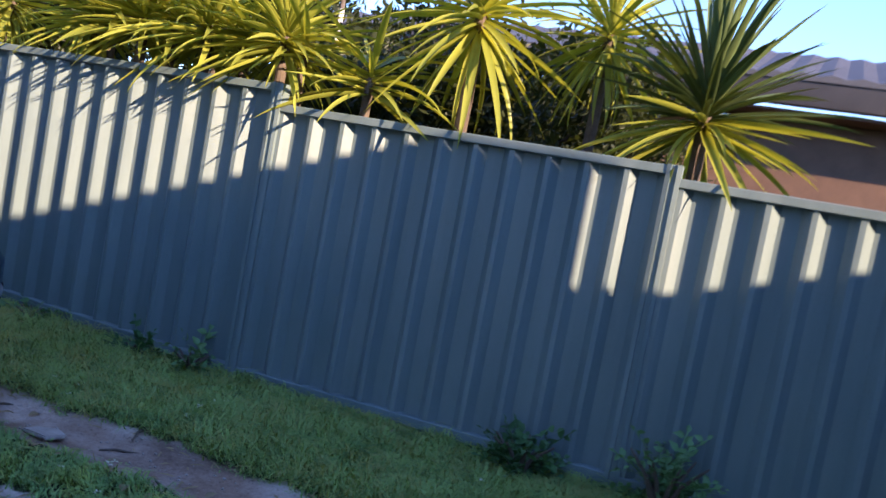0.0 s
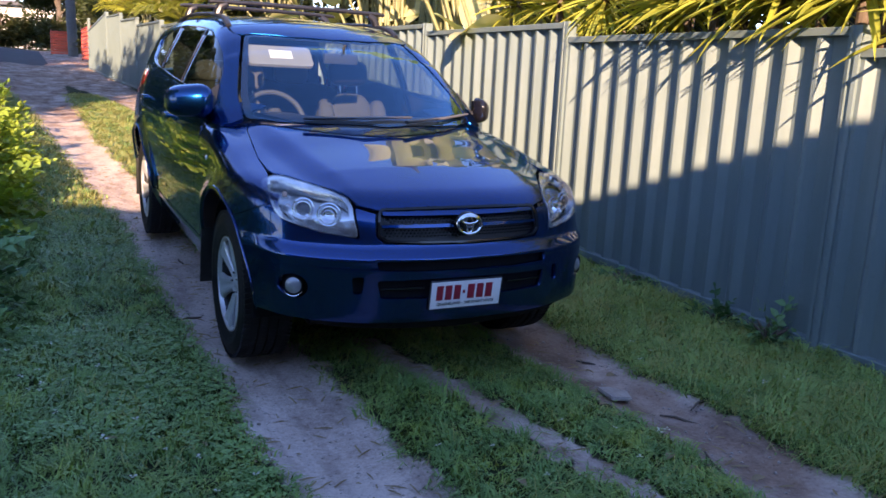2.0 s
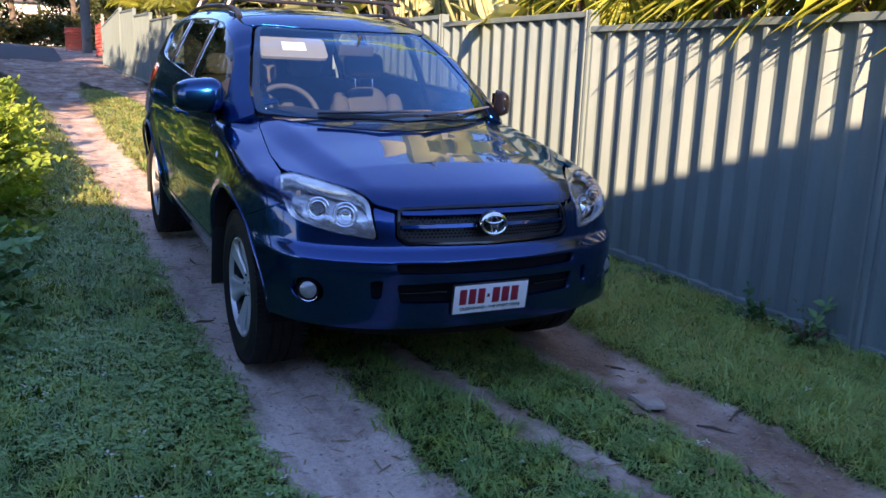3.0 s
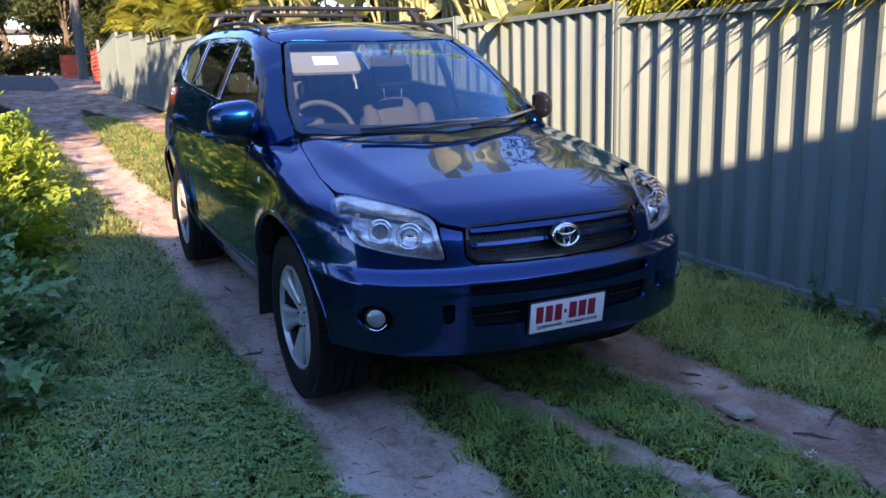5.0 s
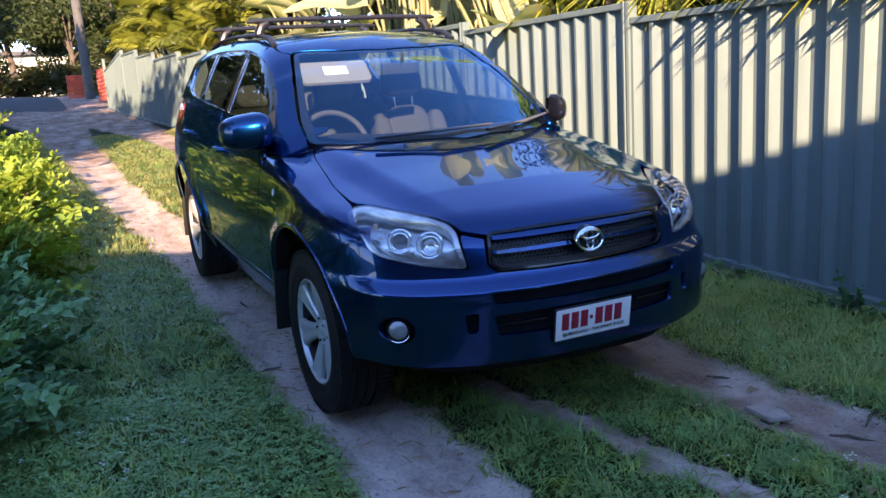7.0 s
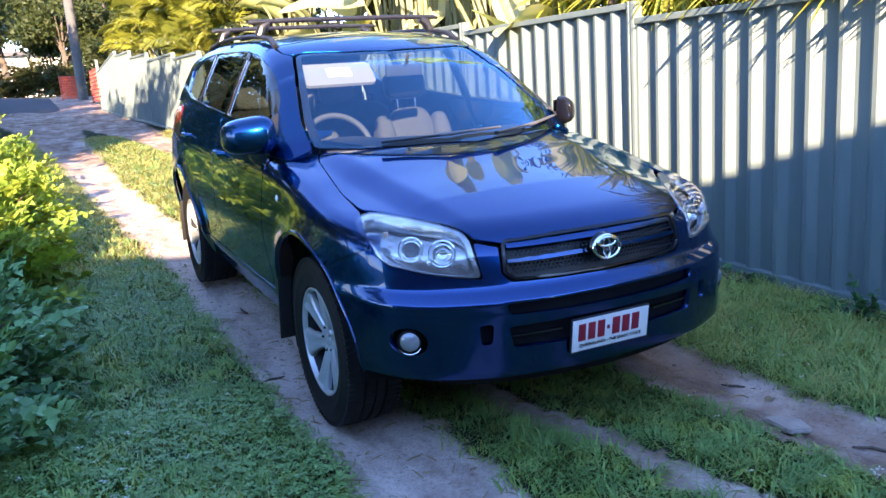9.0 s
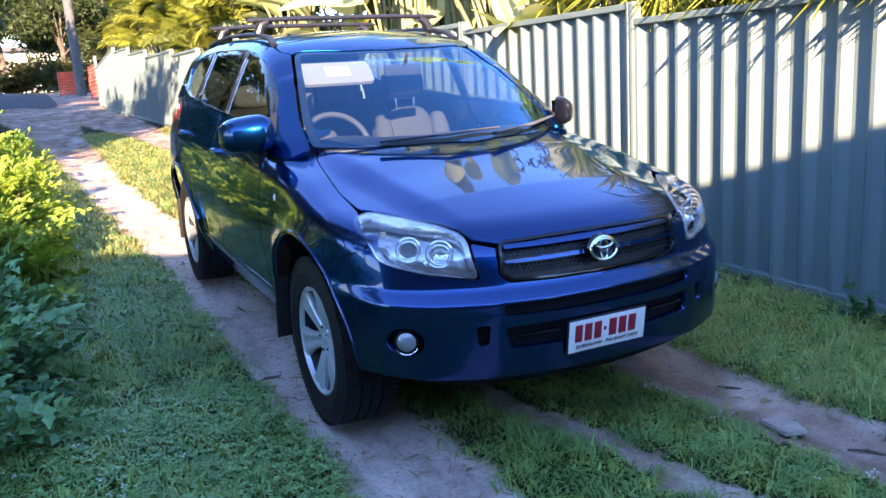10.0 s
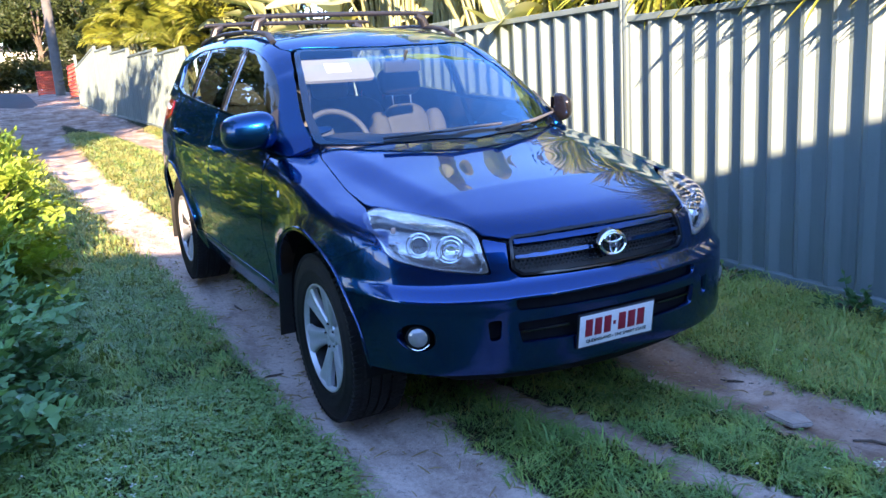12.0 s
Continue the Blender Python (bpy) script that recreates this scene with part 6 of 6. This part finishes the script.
house = thing("yard_house", "low brown house with a dark tiled roof behind the fence", "house")
bm = bmesh.new()
box(bm, (8.2, -12.0, -0.2), (11.0, 3.2, 2.78), 0.01)
part("wall", bm, BROWN, house, smooth=False)
bm = bmesh.new()
box(bm, (7.55, -12.6, 2.84), (7.70, 3.8, 3.12), 0.01)
part("gutter", bm, DARK_FASCIA, house, "dark fascia")
bm = bmesh.new()
box(bm, (7.70, -12.6, 2.78), (8.25, 3.8, 2.81), 0.0)
part("eave", bm, BROWN, house, smooth=False)
for row in range(8):
    x0, z0 = 7.53 + 0.33 * row, 3.12 + 0.100 * row
    bm = bmesh.new()
    y0 = -12.6 + 0.28 * row
    y1 = 3.8 - 0.28 * row
    rows = []
    for k in range(int((y1 - y0) / 0.15) + 1):
        y = y0 + 0.15 * k
        bump_ = 0.03 * (k % 2)
        rows.append([bm.verts.new(v) for v in ((x0, y, z0 - 0.02), (x0, y, z0 + 0.03 + bump_), (x0 + 0.36, y, z0 + 0.14 + bump_))])
    for a, b in zip(rows, rows[1:]):
        for j in range(2):
            bm.faces.new((a[j], b[j], b[j + 1], a[j + 1]))
    part("tile_course", bm, TILE, house, smooth=False)
for y0 in (-10.0, -6.5, -1.6, 1.2):
    bm = bmesh.new()
    box(bm, (8.16, y0, 1.1), (8.22, y0 + 1.5, 2.3), 0.01)
    part("window", bm, GLOSS_BLACK, house, "dark window")

# sun dapples on the pole are put in as alternating pale and dark lengths
mast = thing("striped_mast", "thin pale mast in the yard with its sun dapples as bands", "pole", at=pose(3.6, -0.42, float(ground_z(3.6, -0.42))))
for k in range(16):
    bm = bmesh.new()
    tube(bm, [(0, 0, 0.25 * k), (0.01 * math.sin(k), 0, 0.25 * (k + 1))], 0.021 if k % 2 else 0.019, 8)
    part("band", bm, PALE_PAINT if k % 2 else BARK, mast)

# road beyond the lane
xs = np.linspace(-60, -0.7, 60)
verts, quads = [], []
for x in xs:
    for f in np.linspace(0, 1, 8):
        y = 27.0 - 0.15 * (x + 0.7) + f * 17.0 + 4.0 * math.exp(-((x + 0.7) / 1.0) ** 2) * (0.5 - f) + 0.9 * math.sin(2.3 * x) * (1 - f) + 0.5 * math.sin(5.1 * x) * (1 - f)
        verts.append((x, y, float(ground_z(x, y)) + 0.03 - 0.05 * (f == 0)))
for i in range(59):
    for j in range(7):
        a = i * 8 + j
        quads.append((a, a + 8, a + 9, a + 1))
thing("road", "dark asphalt road end in dappled shade", "road", data=mesh_of("road", verts, quads, ASPHALT, True), kind="structure")

pole = thing("power_pole", "tall power pole at the road end, shade put into its grey", "pole", at=pose(0.62, 38.0, float(ground_z(0.62, 38.0))))
bm = bmesh.new()
tube(bm, [(0, 0, -0.3), (-0.05, 0, 4), (-0.10, 0, 9)], [0.22, 0.20, 0.16], 14)
part("shaft", bm, CONCRETE, pole)


def barrier(x0, x1, y0, y1, h):
    """A sheet of orange safety mesh on two stakes."""
    b = thing("safety_barrier", "orange plastic mesh barrier at the road end", "barrier")
    z = float(ground_z(x0, y0))
    for x, y in ((x0, y0), (x1, y1)):
        bm = bmesh.new()
        tube(bm, [(x, y, z - 0.2), (x, y, z + h + 0.1)], 0.025, 8)
        part("stake", bm, BROWN, b)
    bm = bmesh.new()
    for k in range(9):
        zz = z + 0.08 + (h - 0.1) * k / 8
        tube(bm, [(x0, y0, zz), (x1, y1, zz)], 0.035, 5)
    for k in range(10):
        f = k / 9
        tube(bm, [(x0 + (x1 - x0) * f, y0 + (y1 - y0) * f, z + 0.05), (x0 + (x1 - x0) * f, y0 + (y1 - y0) * f, z + h)], 0.03, 5)
    part("mesh", bm, ORANGE, b)


barrier(-0.25, 0.55, 38.5, 38.2, 1.05)
barrier(0.75, 0.75, 34.0, 29.5, 1.25)

far_house = thing("far_house", "pale rendered house far beyond the trees", "house")
bm = bmesh.new()
box(bm, (-14.0, 88.0, 1.5), (9.0, 96.0, 6.2), 0.02)
part("wall", bm, PALE_PAINT, far_house, smooth=False)
bm = bmesh.new()
prism(bm, [(-14.5, 87.4), (9.5, 87.4), (9.5, 96.5), (-14.5, 96.5)], 6.2, 6.6)
part("roof", bm, TILE, far_house, smooth=False)
for x0 in (-11, -6.5, -2.0, 3.0, 6.0):
    bm = bmesh.new()
    box(bm, (x0, 87.9, 3.0), (x0 + 1.6, 88.05, 4.6), 0.02)
    part("window", bm, GLOSS_BLACK, far_house, "dark window")

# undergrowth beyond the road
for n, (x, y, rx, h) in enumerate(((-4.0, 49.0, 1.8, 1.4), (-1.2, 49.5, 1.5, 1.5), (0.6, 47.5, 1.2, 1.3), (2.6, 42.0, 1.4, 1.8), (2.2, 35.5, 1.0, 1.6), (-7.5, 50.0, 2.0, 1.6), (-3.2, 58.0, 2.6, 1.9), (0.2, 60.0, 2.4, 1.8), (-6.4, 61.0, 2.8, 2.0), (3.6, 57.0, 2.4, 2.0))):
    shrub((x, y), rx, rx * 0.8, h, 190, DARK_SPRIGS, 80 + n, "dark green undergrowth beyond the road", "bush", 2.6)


# ---- turf ----
def blades(name, count, box_, seed, length, width, keep_from, material):
    """Grass: bent three-cornered blades scattered where the turf is."""
    gen = np.random.RandomState(seed)
    x, y = gen.uniform(box_[0], box_[1], count), gen.uniform(box_[2], box_[3], count)
    patchy = 0.35 * np.sin(2.7 * x + 1.3 * y) * np.sin(2.1 * y - 0.8 * x) + 0.25 * np.sin(7.3 * x - 5.1 * y)
    ok = gen.uniform(0, 1, count) > dirt_share(x, y) * 1.25 + keep_from + 0.25 * patchy
    x, y, patchy = x[ok], y[ok], patchy[ok]
    n = len(x)
    z = ground_z(x, y)
    tuft = ragged(x, y, 0.085, seed + 20)
    a = 9.0 * ragged(x, y, 0.11, seed + 40) + gen.normal(0, 0.9, n)
    l = length * gen.uniform(0.45, 1.25, n) * (1 + 0.4 * patchy) * (0.25 + 1.5 * tuft) * (1 - 0.6 * np.clip(dirt_share(x, y), 0, 1))
    w = width * gen.uniform(0.6, 1.3, n)
    lean = gen.uniform(0.4, 2.3, n)
    out = np.stack([np.cos(a), np.sin(a), 0 * a], -1)
    side = np.stack([-np.sin(a), np.cos(a), 0 * a], -1)
    up = np.array([0, 0, 1.0])
    root = np.stack([x, y, z - 0.004], -1)
    mid = root + out * (l * lean * 0.35)[:, None] + up * (l * 0.6)[:, None]
    tip = root + out * (l * lean)[:, None] + up * (l * np.maximum(0.25, 0.95 - 0.35 * lean))[:, None]
    verts = np.stack([root - side * w[:, None] / 2, root + side * w[:, None] / 2, mid + side * w[:, None] * 0.4, mid - side * w[:, None] * 0.4, tip], 1).reshape(-1, 3)
    i = np.arange(n) * 5
    tris = np.concatenate([np.stack([i, i + 1, i + 2], 1), np.stack([i, i + 2, i + 3], 1), np.stack([i + 3, i + 2, i + 4], 1)])
    me = fast_mesh(name, verts, tris, material, 3)
    return me


def grass_paint():
    """Grass of patches that differ: deep green, fresh green and straw."""
    m = foliage("grass_blade", (0.016, 0.055, 0.014), (0.26, 0.42, 0.120), 0.45, 0.16)
    tree = m.node_tree
    for clear in ("Principled BSDF", "Translucent BSDF"):
        socket = tree.nodes[clear].inputs[0]
        was = socket.links[0].from_socket
        patch_ = ramp(tree, noise_at(tree, 5.5, 5.0, 0.65), [(0.35, (0.62, 0.72, 0.75)), (0.5, (1, 1, 1)), (0.66, (1.45, 1.15, 0.8))])
        tree.links.new(blend(tree, 1.0, was, patch_, "MULTIPLY"), socket)
    return m


GRASS = grass_paint()
DRY = foliage("dry_grass", (0.23, 0.235, 0.075), (0.46, 0.45, 0.17), 0.6, 0.3)
VERGE = foliage("verge_grass", (0.05, 0.115, 0.032), (0.38, 0.52, 0.16), 0.45, 0.20)
CLOVER = foliage("clover_leaf", (0.018, 0.075, 0.020), (0.28, 0.46, 0.15), 0.42, 0.16)
PETAL = foliage("clover_flower", (0.45, 0.45, 0.40), (0.65, 0.64, 0.58), 0.6, 0.3)

thing("near_turf", "patchy green turf between and beside the ruts", "grass", data=blades("near_turf", 270000, (-2.6, 2.1, -3.6, 3.4), 1, 0.055, 0.0058, 0.02, GRASS), kind="stuff")
thing("lawn_tufts", "longer tufts of grass in the shaded turf", "grass", data=blades("lawn_tufts", 9000, (-2.5, -0.95, -2.8, 3.2), 15, 0.085, 0.0055, 0.45, GRASS), kind="stuff")
thing("far_turf", "sunlit grass along the lane", "grass", data=blades("far_turf", 52000, (-3.4, 2.3, 3.4, 15.0), 2, 0.07, 0.009, 0.05, GRASS), kind="stuff")
thing("fence_turf", "longer grass at the foot of the fence", "grass", data=blades("fence_turf", 48000, (0.98, 2.12, -4.5, 4.0), 3, 0.085, 0.005, 0.0, VERGE), kind="stuff")
thing("dry_turf", "dry straw among the grass", "grass", data=blades("dry_turf", 22000, (-1.6, 2.1, -3.6, 6.0), 4, 0.06, 0.004, 0.3, DRY), kind="stuff")


def scatter_clover(name, count, box_, seed, size, material, rise, share):
    """Round three-part leaves, or flower heads, lying in the grass."""
    gen = np.random.RandomState(seed)
    x, y = gen.uniform(box_[0], box_[1], count), gen.uniform(box_[2], box_[3], count)
    ok = (dirt_share(x, y) < share) & (np.sin(1.9 * x + 2.3 * y + seed) + np.sin(3.1 * y - 1.2 * x) > -0.5)
    x, y = x[ok], y[ok]
    n, verts, tris = len(x), [], []
    z = ground_z(x, y) + gen.uniform(0.3, 1.0, n) * rise
    for lobe in range(3):
        a = gen.uniform(0, 2 * np.pi, n) if lobe == 0 else a + 2.094
        tilt = gen.uniform(-0.3, 0.5, n)
        s = size * gen.uniform(0.7, 1.3, n)
        ring = []
        for da, r in ((0, 0.05), (-0.55, 0.8), (0, 1.05), (0.55, 0.8)):
            ring.append(np.stack([x + np.cos(a + da) * s * r, y + np.sin(a + da) * s * r, z + tilt * s * r], -1))
        base = lobe * n * 4
        verts.append(np.stack(ring, 1).reshape(-1, 3))
        i = base + np.arange(n) * 4
        tris += [np.stack([i, i + 1, i + 2], 1), np.stack([i, i + 2, i + 3], 1)]
    return fast_mesh(name, np.concatenate(verts), np.concatenate(tris), material, 3)


thing("clover", "low clover leaves in the shaded turf", "clover", data=scatter_clover("clover", 15000, (-2.5, -0.8, -2.6, 3.2), 5, 0.0165, CLOVER, 0.05, 0.5), kind="stuff")
thing("clover_by_ruts", "low clover leaves between the ruts", "clover", data=scatter_clover("clover_by_ruts", 7000, (-0.5, 1.9, -3.0, 0.5), 6, 0.009, CLOVER, 0.045, 0.5), kind="stuff")
thing("clover_flowers", "small white clover flower heads in the turf", "flower", data=scatter_clover("clover_flowers", 300, (-2.2, 1.6, -3.0, 3.0), 7, 0.013, PETAL, 0.075, 0.4), kind="stuff")

thing("verge_straw", "pale straw grass along the edge of the rut", "grass", data=blades("verge_straw", 28000, (0.95, 2.1, -3.4, 2.4), 9, 0.075, 0.0042, 0.22, DRY), kind="stuff")
thing("outer_turf", "rough grass across the lane", "grass", data=blades("outer_turf", 120000, (-9.0, 2.1, -7.6, -3.5), 11, 0.085, 0.010, 0.02, GRASS), kind="stuff")
thing("side_turf", "rough grass beside the lane", "grass", data=blades("side_turf", 105000, (-9.0, -2.55, -3.6, 12.0), 12, 0.085, 0.011, 0.02, GRASS), kind="stuff")
thing("far_straw", "dry yellow grass along the sunlit lane", "grass", data=blades("far_straw", 130000, (-2.4, 1.9, 3.0, 16.0), 13, 0.06, 0.0075, 0.05, DRY), kind="stuff")


# ---- small things lying about ----
STONE = surface("flat_stone", (0.32, 0.265, 0.225), (0.50, 0.43, 0.375), 0.95, scale=9, bump=0.8, fine=70, spec=0.2)
bm = bmesh.new()
edge = [(-0.075, -0.055), (0.010, -0.085), (0.085, 0.000), (0.060, 0.080), (0.000, 0.095)]
prism(bm, [(1.1 * x, 1.15 * y) for x, y in edge], -0.010, 0.008)
bmesh.ops.bevel(bm, geom=list(bm.edges), offset=0.005, segments=2, affect="EDGES")
me = bpy.data.meshes.new("stone_slab")
bm.to_mesh(me)
bm.free()
me.materials.append(STONE)
thing("stone_slab", "flat broken grey stone lying in the dirt rut", "stone", at=pose(0.68, -1.07, float(ground_z(0.68, -1.07)) + 0.020, -5, 7, 8), data=me)


def stick(x, y, length, turn, r=0.006):
    bm = bmesh.new()
    z = r
    tube(bm, [(-length / 2, 0, z), (-length * 0.1, length * 0.06, z + 0.004), (length * 0.2, length * 0.02, z), (length / 2, -length * 0.03, z + 0.002)], [r * 0.7, r, r, r * 0.5], 7)
    me = bpy.data.meshes.new("stick")
    bm.to_mesh(me)
    bm.free()
    me.materials.append(TWIG)
    thing("stick", "dry brown stick lying on the dirt", "stick", at=pose(x, y, float(ground_z(x, y)), 0, 0, turn), data=me, group="sticks on the lane")


for row in ((0.80, -1.36, 0.16, -55), (0.98, -1.32, 0.24, 20), (-0.98, 1.35, 0.18, 60), (-0.88, 0.62, 0.12, 10), (0.86, -0.62, 0.10, 130), (-0.72, 1.9, 0.15, 95), (0.62, -1.75, 0.2, 70)):
    stick(*row)

DEAD = foliage("dead_leaf", (0.13, 0.08, 0.045), (0.36, 0.27, 0.16), 0.7, 0.2)
lv, lf = leaf_shape("leaf", 0.06, 0.026, 0.03, DEAD)
dead_mesh = mesh_of("fallen_leaf", lv, lf, DEAD, True)
rng = random.Random(77)
for k in range(130):
    x, y = rng.uniform(-1.5, 2.0), rng.uniform(-3.0, 4.5)
    s = rng.uniform(0.5, 1.3)
    m = pose(x, y, float(ground_z(x, y)) + rng.uniform(0.008, 0.03), rng.uniform(-25, 25), rng.uniform(-20, 20), rng.uniform(0, 360)) @ Matrix.Diagonal((s, s, s, 1))
    thing("fallen_leaf", "small dry fallen leaf on the ground", "leaf", at=m, data=dead_mesh, group="fallen leaves on the lane")


def pebbles(count, seed):
    """Grit and pebbles along the bare ruts."""
    gen = np.random.RandomState(seed)
    x, y = gen.uniform(-1.3, 1.3, count), gen.uniform(-3.4, 5.0, count)
    ok = dirt_share(x, y) > 0.55
    x, y = x[ok], y[ok]
    n = len(x)
    r = 0.0022 * gen.gamma(1.6, 1.0, n).clip(0.3, 5)
    z = ground_z(x, y) + r * 0.15
    corner = np.array([(1, 0, 0), (0, 1, 0), (-1, 0, 0), (0, -1, 0), (0, 0, 0.8), (0, 0, -0.6)], float)
    a = gen.uniform(0, 6.28, n)
    c, s = np.cos(a)[:, None], np.sin(a)[:, None]
    shape = corner[None] * gen.uniform(0.6, 1.3, (n, 6, 1)) * r[:, None, None]
    verts = np.stack([shape[..., 0] * c - shape[..., 1] * s + x[:, None], shape[..., 0] * s + shape[..., 1] * c + y[:, None], shape[..., 2] + z[:, None]], -1).reshape(-1, 3)
    f = np.array([(0, 1, 4), (1, 2, 4), (2, 3, 4), (3, 0, 4), (1, 0, 5), (2, 1, 5), (3, 2, 5), (0, 3, 5)])
    return fast_mesh("grit", verts, (f[None] + (np.arange(n) * 6)[:, None, None]).reshape(-1, 3), STONE, 3)


thing("grit", "loose grit and pebbles on the bare earth", "gravel", data=pebbles(8000, 3), kind="stuff")


def litter(count, seed):
    """Thin bits of straw and twig lying along the ruts."""
    gen = np.random.RandomState(seed)
    x, y = gen.uniform(-1.4, 1.5, count), gen.uniform(-3.4, 6.0, count)
    share = dirt_share(x, y)
    ok = (share > 0.25) & (gen.uniform(0, 1, count) > share * 0.75)
    x, y = x[ok], y[ok]
    n = len(x)
    a, l, w = gen.uniform(0, 6.28, n), gen.uniform(0.008, 0.04, n), gen.uniform(0.0015, 0.004, n)
    z = ground_z(x, y) + 0.006
    dx, dy = np.cos(a) * l, np.sin(a) * l
    sx, sy = -np.sin(a) * w, np.cos(a) * w
    verts = np.stack([np.stack([x + dx * p + sx * q, y + dy * p + sy * q, z + 0.004 * r], -1) for p, q, r in ((-1, -1, 0), (1, -1, 1), (1, 1, 1), (-1, 1, 0), (0, 0, 2))], 1).reshape(-1, 3)
    f = np.array([(0, 1, 4), (1, 2, 4), (2, 3, 4), (3, 0, 4)])
    return fast_mesh("litter", verts, (f[None] + (np.arange(n) * 5)[:, None, None]).reshape(-1, 3), DEAD, 3)


thing("litter", "dry straw and twig bits along the ruts", "litter", data=litter(9000, 21), kind="stuff")
